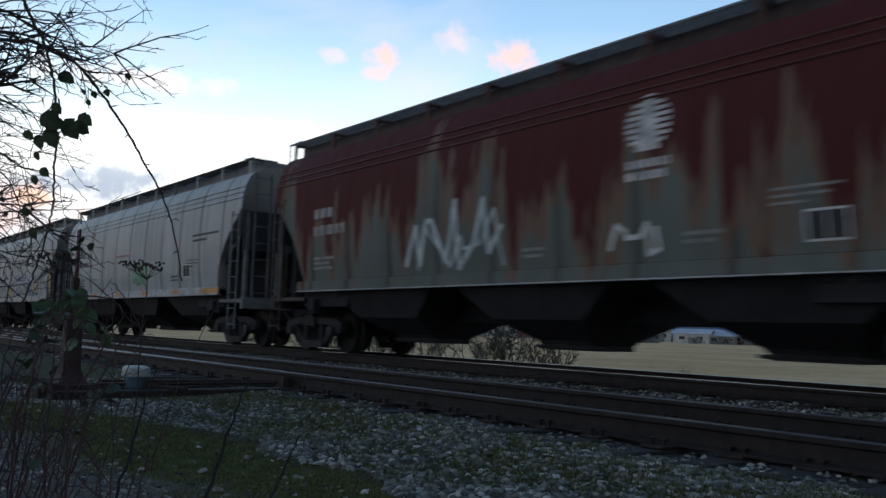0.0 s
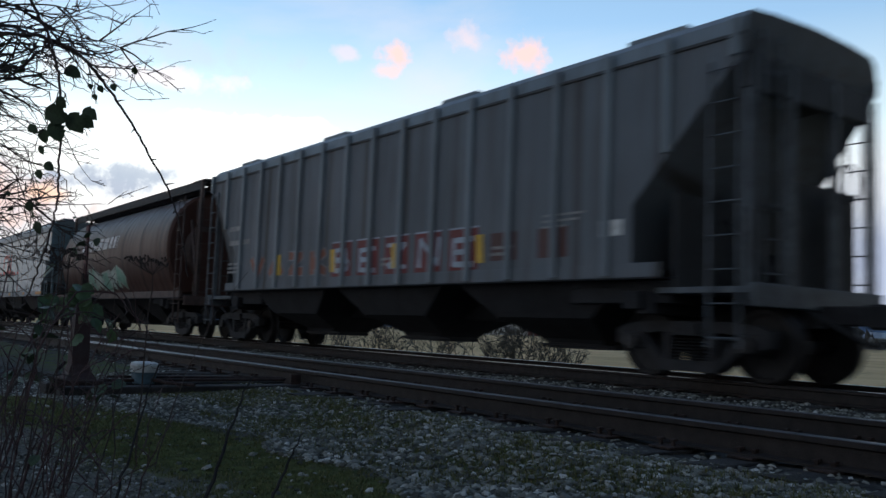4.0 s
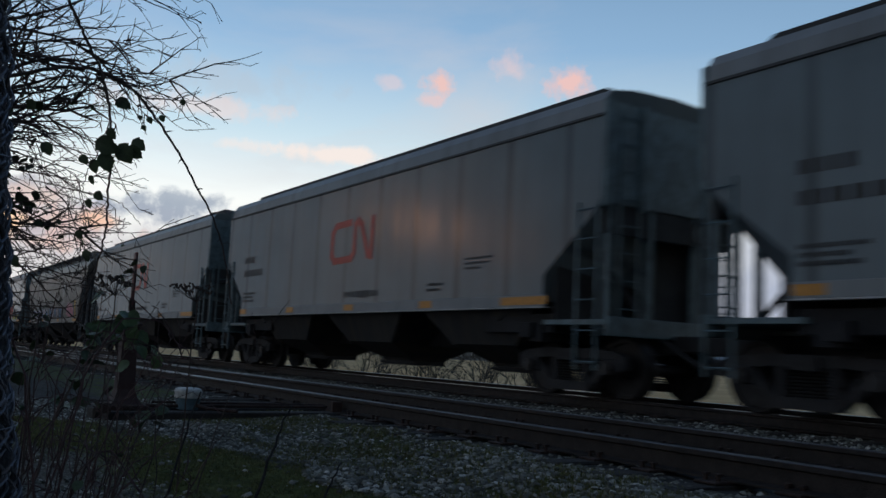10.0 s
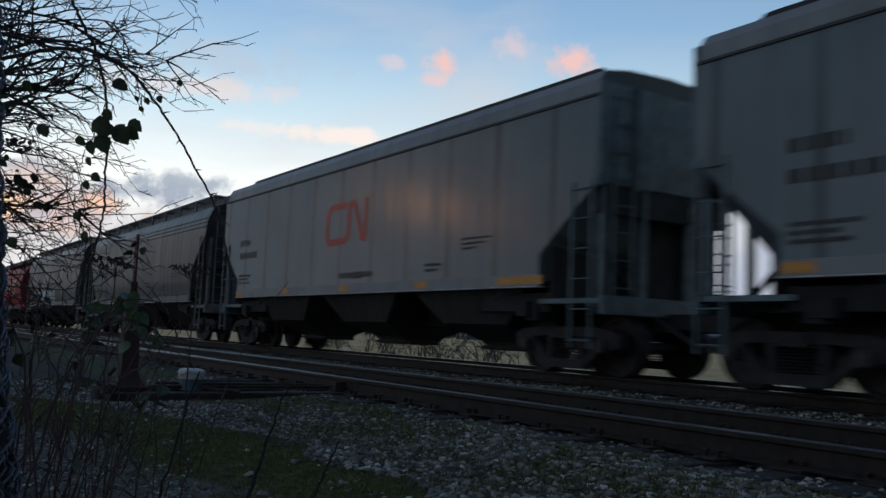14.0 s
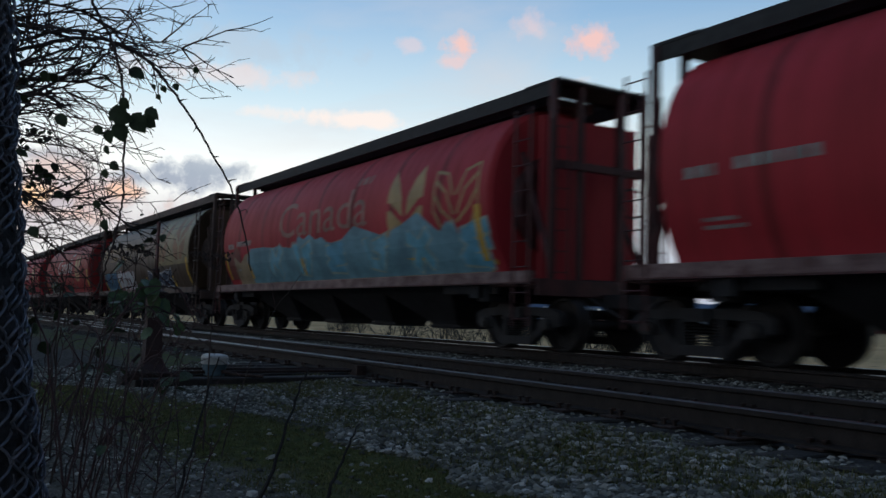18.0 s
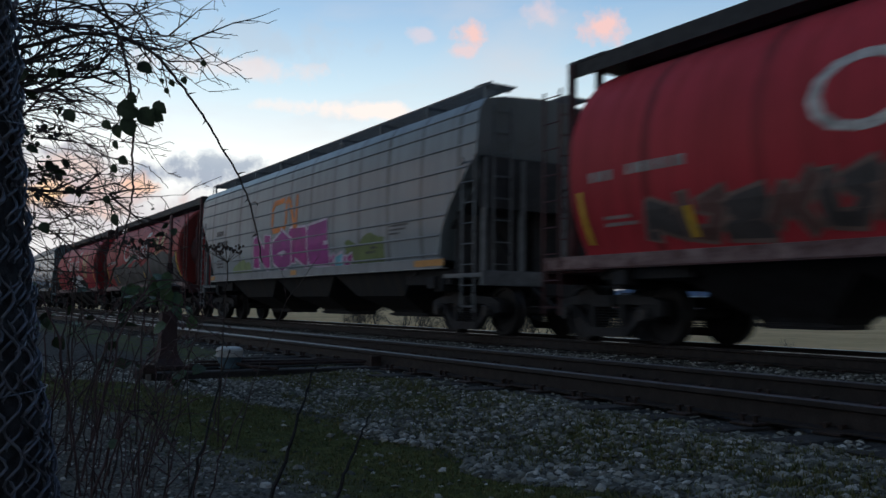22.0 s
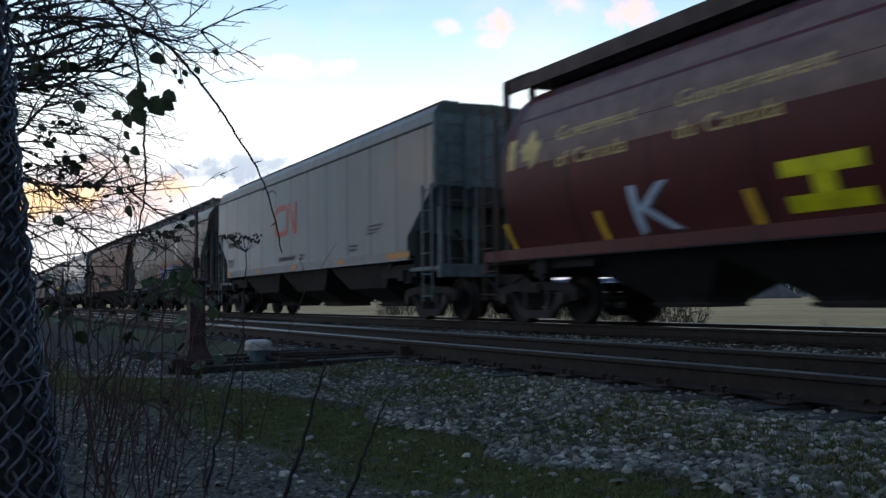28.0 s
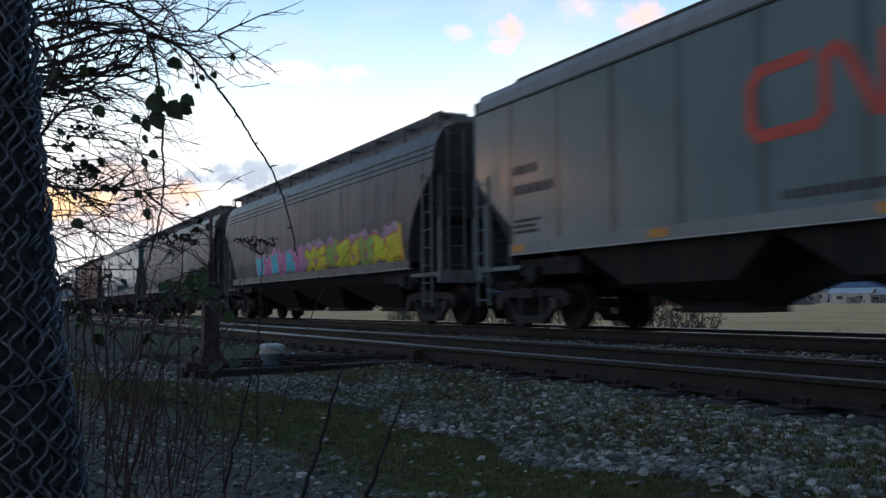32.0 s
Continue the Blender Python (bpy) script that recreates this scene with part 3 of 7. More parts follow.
def build_switch_stand():
    s = thing("switch_stand", "low rusty switch stand with a faded red target", "switch stand", at=(-9.36, 2.28, -0.165))
    part("base_plate", Solid().box(-0.26, 0.26, -0.20, 0.20, 0.0, 0.05, 0.01), MAT["stand"], s)
    body = Solid().loft([[(a * w, b * d, z) for a, b in ((-1, -1), (1, -1), (1, 1), (-1, 1))] for z, w, d in ((0.05, 0.17, 0.15), (0.12, 0.11, 0.11), (0.20, 0.085, 0.085), (0.80, 0.072, 0.072), (0.83, 0.085, 0.085), (0.86, 0.06, 0.06))])
    part("housing", body, plain("faded_red_housing", (0.070, 0.022, 0.022), 0.75, 0.0, 0.5, 7.0, 0.35, (0.045, 0.030, 0.030)), s, "column with faded red paint")
    part("cap_plate", Solid().loft([[(r * math.cos(a), r * math.sin(a), z) for a in (2 * math.pi * q / 14 for q in range(14))] for r, z in ((0.10, 0.845), (0.13, 0.855), (0.13, 0.875), (0.06, 0.90))]), MAT["stand"], s)
    part("spindle", Solid().tube([(0, 0, 0.86), (0.01, 0, 1.22)], 0.017, 10), MAT["stand"], s)
    part("target_blade", Solid().box(-0.045, 0.045, -0.010, 0.010, 1.06, 1.62, 0.004), plain("faded_red_target", (0.085, 0.020, 0.022), 0.7, 0.0, 0.4, 12.0, 0.2), s, "faded red metal target blade")
    part("target_bracket", Solid().box(-0.02, 0.03, -0.03, 0.03, 1.00, 1.12, 0.004), MAT["stand"], s)
    part("throw_lever", Solid().tube([(0.05, -0.14, 0.22), (0.10, -0.22, 0.14), (0.55, -0.30, 0.08)], [0.02, 0.018, 0.015], 8), MAT["stand"], s)
    part("lever_latch", Solid().box(0.45, 0.56, -0.36, -0.24, 0.0, 0.09, 0.01), MAT["stand"], s)
    return s


build_switch_stand()


def build_point_box():
    b = thing("switch_box", "small pale cast lid on a blue-grey casing beside the ties", "switch box", at=(-9.32, 2.94, -0.165))
    ring = lambda w, d, z: [(w * math.copysign(abs(math.cos(k)) ** 0.6, math.cos(k)), d * math.copysign(abs(math.sin(k)) ** 0.6, math.sin(k)), z) for k in (2 * math.pi * j / 20 for j in range(20))]
    part("casing", Solid().loft([ring(0.115, 0.10, 0.0), ring(0.14, 0.115, 0.10), ring(0.15, 0.12, 0.125)]), MAT["boxbase"], b, "blue-grey tapered casing")
    part("rim", Solid().loft([ring(0.165, 0.135, 0.123), ring(0.165, 0.135, 0.142)]), MAT["boxtop"], b, "pale rim")
    part("lid", Solid().loft([ring(0.155, 0.125, 0.14), ring(0.165, 0.13, 0.19), ring(0.155, 0.12, 0.215), ring(0.12, 0.09, 0.228)], True, True), MAT["boxtop"], b, "pale flat-topped lid")
    part("spout", Solid().tube([(-0.12, -0.04, 0.19), (-0.19, -0.06, 0.185), (-0.205, -0.065, 0.15)], [0.03, 0.026, 0.02], 10), MAT["boxtop"], b)
    part("hasp", Solid().box(0.13, 0.165, -0.03, 0.03, 0.13, 0.20, 0.006), MAT["boxtop"], b)
    part("conduit", Solid().tube([(0.12, 0.05, 0.05), (0.30, 0.12, 0.03), (0.55, 0.35, 0.02)], 0.02, 8), MAT["stand"], b)
    return b


build_point_box()


def pebble(rng, size):
    """A broken stone: a squashed, uneven block of ten corners."""
    pts = []
    for a in range(5):
        k = 2 * math.pi * a / 5 + rng.uniform(-0.3, 0.3)
        pts.append((math.cos(k) * rng.uniform(0.7, 1.1), math.sin(k) * rng.uniform(0.6, 1.0), -0.4))
    for a in range(4):
        k = 2 * math.pi * a / 4 + rng.uniform(-0.4, 0.4)
        pts.append((math.cos(k) * rng.uniform(0.45, 0.8), math.sin(k) * rng.uniform(0.4, 0.75), rng.uniform(0.25, 0.6)))
    bm = bmesh.new()
    for p in pts:
        bm.verts.new(Vector(p) * size)
    bmesh.ops.convex_hull(bm, input=bm.verts[:])
    bm.verts.index_update()
    out = [p.co.copy() for p in bm.verts if p.link_faces], None
    index = {p.index: n for n, p in enumerate([q for q in bm.verts if q.link_faces])}
    faces = [[index[q.index] for q in face.verts] for face in bm.faces]
    bm.free()
    return out[0], faces


def turf_edges(x):
    """The turf's near and far edge at a place along the track."""
    return 2.30 + 0.17 * x, 2.55 + min(0.0, 0.22 * (x + 5.5))


def scatter_stones():
    rng = random.Random(11)
    kinds = [pebble(rng, 1.0) for _ in range(30)]
    rows = []

    def put(x, y, size):
        rows.append((x, y, size))
    for _ in range(46000):     # gravel between the turf and the ties
        x = -1.5 - 11.0 * rng.random() ** 1.35
        y = rng.uniform(1.2, 4.35)
        if y < turf_edges(x)[1] + noise.noise((x * 1.1, y * 1.1, 3.0)) * 0.32 and rng.random() > 0.02:
            continue
        green = y > 3.0 and noise.noise((x * 1.6, y * 1.6, 7.0)) > 0.0
        if green and rng.random() < 0.45:
            continue
        put(x, y, rng.choice((0.010, 0.013, 0.016, 0.020, 0.025, 0.032)) * rng.uniform(0.8, 1.2) * (0.85 if x < -6.0 else 1.08))
    for _ in range(11000):     # flakes in the bare soil before the turf
        x, y = rng.uniform(-8.5, -1.6), rng.uniform(0.1, 2.4)
        if y < turf_edges(x)[0] + 0.35 * noise.noise((x * 1.5, y * 1.5, 5.0)) or rng.random() < 0.03:
            put(x, y, rng.choice((0.006, 0.008, 0.011, 0.015, 0.020)) * rng.uniform(0.8, 1.2))
    for _ in range(9500):
        put(-1.5 - 26.0 * rng.random() ** 1.3, rng.uniform(6.9, 9.45), rng.uniform(0.016, 0.036))
    for _ in range(3600):
        put(-1.5 - 20.0 * rng.random() ** 1.3, rng.uniform(4.0, 6.9), rng.uniform(0.016, 0.034))
    for _ in range(1500):
        put(rng.uniform(-26.0, 0.0), rng.uniform(9.0, 12.4), rng.uniform(0.025, 0.045))
    vs, fs = [], []
    for x, y, size in rows:
        pts, faces = kinds[rng.randrange(30)]
        m = pose(0, 0, 0, rng.uniform(-28, 28), rng.uniform(-28, 28), rng.uniform(0, 360)).to_3x3()
        base = Vector((x, y, ground_height(x, y) + size * 0.2))
        n, flat = len(vs), size * rng.uniform(0.38, 0.75)
        vs.extend((base + m @ Vector((p.x * size, p.y * size, p.z * flat)))[:] for p in pts)
        fs.extend(tuple(i + n for i in face) for face in faces)
    tagged(new("gravel", raw_mesh("gravel", vs, fs, MAT["stone"])), "loose grey and white ballast stones beside the track", "gravel", kind="stuff")


scatter_stones()


def scatter_grass():
    """Blades in tufts, thick in the verge and thin among the gravel."""
    rng = random.Random(5)
    vs, fs = [], []

    def blade(x, y, h, w):
        a, lean = rng.uniform(0, 6.28), rng.uniform(0.2, 0.9) * h
        dx, dy = math.cos(a), math.sin(a)
        z = ground_height(x, y) - 0.005
        n = len(vs)
        vs.extend([(x - dy * w, y + dx * w, z), (x + dy * w, y - dx * w, z), (x + dx * lean * 0.35 + dy * w * 0.7, y + dy * lean * 0.35 - dx * w * 0.7, z + h * 0.6),
                   (x + dx * lean * 0.35 - dy * w * 0.7, y + dy * lean * 0.35 + dx * w * 0.7, z + h * 0.6), (x + dx * lean, y + dy * lean, z + h * 0.9)])
        fs.extend([(n, n + 1, n + 2, n + 3), (n + 3, n + 2, n + 4)])

    for _ in range(95000):
        x, y = -1.6 - 8.5 * rng.random() ** 1.25, rng.uniform(0.5, 3.0)
        lo, hi = turf_edges(x)
        torn = noise.noise((x * 1.1, y * 1.1, 3.0)) * 0.32
        if y > hi + torn + 0.06 or y < lo + 0.45 * noise.noise((x * 1.6, y * 1.6, 9.0)) - (0.3 if rng.random() < 0.25 else 0.0):
            continue
        if noise.noise((x * 5.0, y * 5.0, 2.0)) < -0.25 and rng.random() < 0.6:
            continue
        blade(x, y, rng.uniform(0.008, 0.030), rng.uniform(0.0015, 0.0035))
    for _ in range(6500):
        cx, cy = -1.6 - 9.0 * rng.random() ** 1.3, rng.uniform(2.7, 4.25)
        if noise.noise((cx * 1.6, cy * 1.6, 7.0)) < rng.uniform(-0.35, 0.15) - (0.12 if cy > 3.2 else 0.0):
            continue
        for _ in range(8):
            blade(cx + rng.gauss(0, 0.035), cy + rng.gauss(0, 0.035), rng.uniform(0.014, 0.050), rng.uniform(0.0018, 0.0035))
    tagged(new("grass", raw_mesh("grass", vs, fs, MAT["grass"])), "short mossy winter grass on the verge", "grass", kind="stuff")
    vs, fs = [], []
    for _ in range(9000):
        x, y = rng.uniform(-70, 4), rng.uniform(13.4, 17.5)
        blade(x, y, rng.uniform(0.10, 0.38), rng.uniform(0.006, 0.014))
    tagged(new("dry_grass", raw_mesh("dry_grass", vs, fs, MAT["drygrass"])), "pale dry grass along the far side of the tracks", "grass", kind="stuff")


scatter_grass()

# ---- the train ----
HALF = 1.55          # half the width of a car
CACHE = {}


def cached(key, make):
    if key not in CACHE:
        CACHE[key] = make()
    return CACHE[key]


def side_frame_mesh():
    """Cast truck side frame: an arched bar over two axle boxes with two windows beside the springs."""
    s = Solid()
    top = [(-1.20, 0.62), (-1.02, 0.70), (-0.55, 0.74), (0.55, 0.74), (1.02, 0.70), (1.20, 0.62), (1.20, 0.44), (1.05, 0.40), (0.92, 0.56), (0.48, 0.60), (-0.48, 0.60), (-0.92, 0.56), (-1.05, 0.40), (-1.20, 0.44)]
    s.prism(top, -0.07, 0.07)
    for k in (-1, 1):
        s.prism([(k * 0.92, 0.56), (k * 0.74, 0.58), (k * 0.36, 0.18), (k * 0.50, 0.14)], -0.06, 0.06)
        s.prism([(k * 0.40, 0.62), (k * 0.30, 0.62), (k * 0.30, 0.20), (k * 0.40, 0.20)], -0.065, 0.065)
        s.box(k * 0.89 - 0.13, k * 0.89 + 0.13, -0.10, 0.09, 0.36, 0.60, 0.02)
    s.prism([(-0.52, 0.24), (0.52, 0.24), (0.44, 0.10), (-0.44, 0.10)], -0.09, 0.09)
    return s.mesh("side_frame", MAT["truck"])


def wheelset_mesh():
    s = Solid()
    prof = [(0.60, 0.485), (0.63, 0.488), (0.655, 0.457), (0.78, 0.452), (0.785, 0.40), (0.74, 0.385), (0.72, 0.16), (0.76, 0.14), (0.76, 0.075), (1.06, 0.072), (1.06, 0.0)]
    n = 28
    for k in (-1, 1):
        rings = [[(r * math.cos(2 * math.pi * j / n), k * y, r * math.sin(2 * math.pi * j / n)) for j in range(n)] for y, r in [(0.655, 0.10), (0.66, 0.38)] + prof[:-1]]
        s.loft(rings)
    s.loft([[(0.085 * math.cos(a), y, 0.085 * math.sin(a)) for a in (2 * math.pi * j / 12 for j in range(12))] for y in (-0.7, 0.7)])
    return s.mesh("wheelset", MAT["wheel"])


def springs_mesh():
    s = Solid()
    for k in (-0.17, 0.0, 0.17):
        for z in [0.25 + 0.042 * i for i in range(7)]:
            s.loft([[(k + r * math.cos(a), r * math.sin(a), z + dz) for a in (2 * math.pi * j / 10 for j in range(10))] for r, dz in ((0.060, 0.0), (0.078, 0.012), (0.060, 0.024))])
    return s.mesh("spring_nest", MAT["spring"])


def bolster_mesh():
    s = Solid()
    s.prism([(-0.20, 0.56), (0.20, 0.56), (0.17, 0.72), (-0.17, 0.72)], -1.16, 1.16)
    s.loft([[(0.2 * math.cos(a), 0.2 * math.sin(a), z) for a in (2 * math.pi * j / 12 for j in range(12))] for z in (0.72, 0.80)])
    for k in (-0.42, 0.42):
        s.box(k - 0.05, k + 0.05, -0.95, 0.95, 0.38, 0.50, 0.01)
    return s.mesh("truck", MAT["truck"])


WHEELSETS = []     # (object, x of its axle in the car, car index)


def add_truck(car, x, index):
    t = part("truck", cached("bolster", bolster_mesh), None, car, "cast steel truck with roller bearings")
    t.location = (x, 0, 0)
    for k in (-1, 1):
        f = part("side_frame", cached("frame", side_frame_mesh), None, t)
        f.location = (0, k * 1.02, 0)
        g = tagged(part("spring_nest", cached("springs", springs_mesh), None, t), kind="stuff")
        g.location = (0, k * 1.02, 0)
        for dx in (-0.89, 0.89):
            cap = part("bearing_cap", cached("cap", lambda: Solid().disc(0, -0.06, 0.06, 0, 0.10, 14).disc(0, -0.075, 0.075, 0, 0.04, 8).mesh("bearing_cap", MAT["spring"])), None, t)
            cap.location = (dx, k * 1.15, 0.457)
    for dx in (-0.89, 0.89):
        w = part("wheelset", cached("wheels", wheelset_mesh), None, t)
        w.location = (dx, 0, 0.457)
        WHEELSETS.append((w, dx, index))


def ladder(z0, z1, w, rungs):
    s = Solid()
    for x in (-w / 2, w / 2):
        s.box(x - 0.022, x + 0.022, -0.012, 0.018, z0, z1, 0.004)
    for k in range(rungs):
        z = z0 + 0.12 + (z1 - z0 - 0.24) * k / (rungs - 1)
        s.tube([(-w / 2, -0.03, z), (w / 2, -0.03, z)], 0.011, 6)
    return s


def section(kind):
    """Half the cross-section as (distance from the middle, height) from the sill to the roof's ridge."""
    if kind == "ribbed":
        return [(1.50, 1.44), (1.555, 1.48), (1.56, 2.2), (1.56, 3.2), (1.55, 4.18), (1.535, 4.20), (1.50, 4.40), (1.40, 4.50), (0.9, 4.55), (0.0, 4.58)]
    if kind == "smooth":
        return [(1.50, 1.44), (1.555, 1.48), (1.56, 2.2), (1.56, 3.2), (1.55, 4.18), (1.535, 4.20), (1.50, 4.42), (1.40, 4.57), (0.9, 4.66), (0.0, 4.70)]
    if kind == "centre":
        return [(1.46, 1.44), (1.50, 1.50), (1.56, 1.95), (1.59, 2.6), (1.575, 3.2), (1.545, 3.62), (1.52, 3.76), (1.47, 3.96), (1.40, 4.14), (1.26, 4.32), (0.9, 4.46), (0.0, 4.54)]
    if kind == "banded":
        return [(1.50, 1.44), (1.53, 1.55), (1.58, 2.1), (1.59, 2.8), (1.57, 3.5), (1.53, 4.10), (1.50, 4.22), (1.36, 4.42), (0.9, 4.50), (0.0, 4.56)]
    out = [(1.24, 1.28)]     # round-bodied
    for k in range(15):
        a = radians(-42 + 9.2 * k)
        out.append((1.62 * math.cos(a) ** 0.86, 2.72 + 1.72 * math.sin(a) * (0.98 if a > 0 else 1.16)))
    return out + [(0.0, 4.46)]


def side_at(kind, z):
    """How far the side stands out from the middle at a height."""
    pts = section(kind)
    for (a, za), (b, zb) in zip(pts, pts[1:]):
        if za <= z <= zb:
            return a + (b - a) * (z - za) / max(1e-6, zb - za)
    return pts[0][0]


def end_inset(kind, z):
    """How far the end of the body steps in at a height."""
    if kind == "ribbed":
        return 0.0 if z >= 4.0 else 1.7 * (4.0 - z) / 1.75 if z > 2.25 else 1.7
    if kind == "smooth":
        return 0.0 if z >= 2.85 else 1.25 * (2.85 - z) / 1.0 if z > 1.85 else 1.25
    if kind in ("centre", "banded"):
        if z >= 3.35:
            return 0.0
        k = (3.35 - z) / 2.05
        return 1.40 * (1 - (1 - k) ** 1.9)
    return 0.75 + 0.0 * z


def body_solid(kind, hb):
    sec = section(kind)
    levels = sorted({round(z, 3) for _, z in sec} | ({1.85, 2.85} if kind == "smooth" else {2.25, 4.0} if kind == "ribbed" else {1.6, 1.9, 2.2, 2.5, 2.8, 3.05, 3.2, 3.35} if kind in ("centre", "banded") else set()))
    half = [(side_at(kind, z) if z < sec[-1][1] else 0.0, z) for z in levels]
    s = Solid()
    ring = [(-y, z) for y, z in half] + [(y, z) for y, z in reversed(half[:-1])]
    if kind == "round":
        # dished ends
        n = len(ring)
        rings = []
        for x, k in ((-1, 0.955), (-1, 1.0), (1, 1.0), (1, 0.955)):
            off = hb - (1.25 if x > 0 else 0.75) - (0.0 if k == 1.0 else -0.07)
            rings.append([(x * off, y * k, 2.72 + (z - 2.72) * k) for y, z in ring])
        s.loft(rings)
    else:
        xs = [-1, -0.5, 0, 0.5, 1]
        s.loft([[(a * (hb - end_inset(kind, z)), y, z) for y, z in ring] for a in xs])
    return s


def hopper_solid(x, top, half_top, half_low, zl=0.46, valley=0.95):
    """A pyramid chute; where the centre sill is high the neighbours' slopes meet in a ridge."""
    waist = (valley + 0.08, half_top * 0.985) if valley > 0.8 else (valley + 0.05, half_top * 0.56)
    s = Solid()
    s.loft([[(x + a * w, b * d, z) for a, b in ((-1, -1), (1, -1), (1, 1), (-1, 1))] for z, w, d in ((top, half_top, 1.42), (*waist, 1.18), (zl + 0.08, half_low * 1.12, 0.50), (zl, half_low, 0.44))])
    return s


def decal(car, kind, polys, mat, name, lift=0.006, label="", near=-1, step=0.00025):
    """Paint laid on the side: polygons in x and z, cut along heights and wrapped on the section."""
    bm, layer = bmesh.new(), 0.0
    for poly in polys:
        vs = [bm.verts.new((x, layer, z)) for x, z in poly]
        layer += step
        try:
            bm.faces.new(vs)
        except ValueError:
            pass
    return wrap_decal(car, kind, bm, mat, name, lift, label, near)


def wrap_decal(car, kind, bm, mat, name, lift, label, near=-1):
    bmesh.ops.triangulate(bm, faces=bm.faces[:])
    zs = [p.co.z for p in bm.verts]
    if kind != "smooth" and kind != "ribbed" and zs:
        step = 0.16
        z = math.ceil(min(zs) / step) * step
        while z < max(zs):
            bmesh.ops.bisect_plane(bm, geom=bm.verts[:] + bm.edges[:] + bm.faces[:], plane_co=(0, 0, z), plane_no=(0, 0, 1))
            z += step
    for p in bm.verts:
        p.co.y = near * (side_at(kind, p.co.z) + lift + p.co.y)
    for face in bm.faces:
        face.normal_update()
        if face.normal.y * near < 0:
            face.normal_flip()
    me = bpy.data.meshes.new(name)
    bm.to_mesh(me)
    bm.free()
    me.materials.append(mat)
    return part(name, me, None, car, label)


def text_decal(car, kind, words, x, z, size, mat, name, lift=0.008, lean=0.0, label="", spread=0.0):
    """Words in the built-in font on the side towards the camera."""
    cu = bpy.data.curves.new("words", "FONT")
    cu.body, cu.size, cu.resolution_u, cu.shear = words, size, 3, lean
    ob = bpy.data.objects.new("words", cu)
    scene.collection.objects.link(ob)
    dg = bpy.context.evaluated_depsgraph_get()
    me = bpy.data.meshes.new_from_object(ob.evaluated_get(dg))
    bm = bmesh.new()
    bm.from_mesh(me)
    bpy.data.objects.remove(ob)
    bpy.data.meshes.remove(me)
    wide, tall = max(p.co.x for p in bm.verts) - min(p.co.x for p in bm.verts), max(p.co.y for p in bm.verts)
    for p in bm.verts:
        p.co = (x + p.co.x * (spread / wide if spread else size / tall), 0, z + p.co.y * size / tall)
    bmesh.ops.remove_doubles(bm, verts=bm.verts[:], dist=0.0005)
    return wrap_decal(car, kind, bm, mat, name, lift, label)


def rect(x0, x1, z0, z1, skew=0.0):
    return [(x0, z0), (x1, z0), (x1 + skew, z1), (x0 + skew, z1)]


def stroke(pts, w):
    """A bar of even width along points."""
    out = []
    for (xa, za), (xb, zb) in zip(pts, pts[1:]):
        d = math.hypot(xb - xa, zb - za) or 1.0
        nx, nz = -(zb - za) / d * w / 2, (xb - xa) / d * w / 2
        ex, ez = (xb - xa) / d * w * 0.35, (zb - za) / d * w * 0.35
        out.append([(xa - ex + nx, za - ez + nz), (xa - ex - nx, za - ez - nz), (xb + ex - nx, zb + ez - nz), (xb + ex + nx, zb + ez + nz)])
    return out


PAINTS = {}


def spray(colour):
    key = tuple(colour)
    if key not in PAINTS:
        grey = sum(colour) / 3
        vivid = tuple(max(0.012, min(0.75, 1.25 * (grey + 1.35 * (c - grey)))) for c in colour)
        PAINTS[key] = plain("spray_paint", vivid, 0.55, 0.0, 0.22, 3.0, 0.04)
    return PAINTS[key]


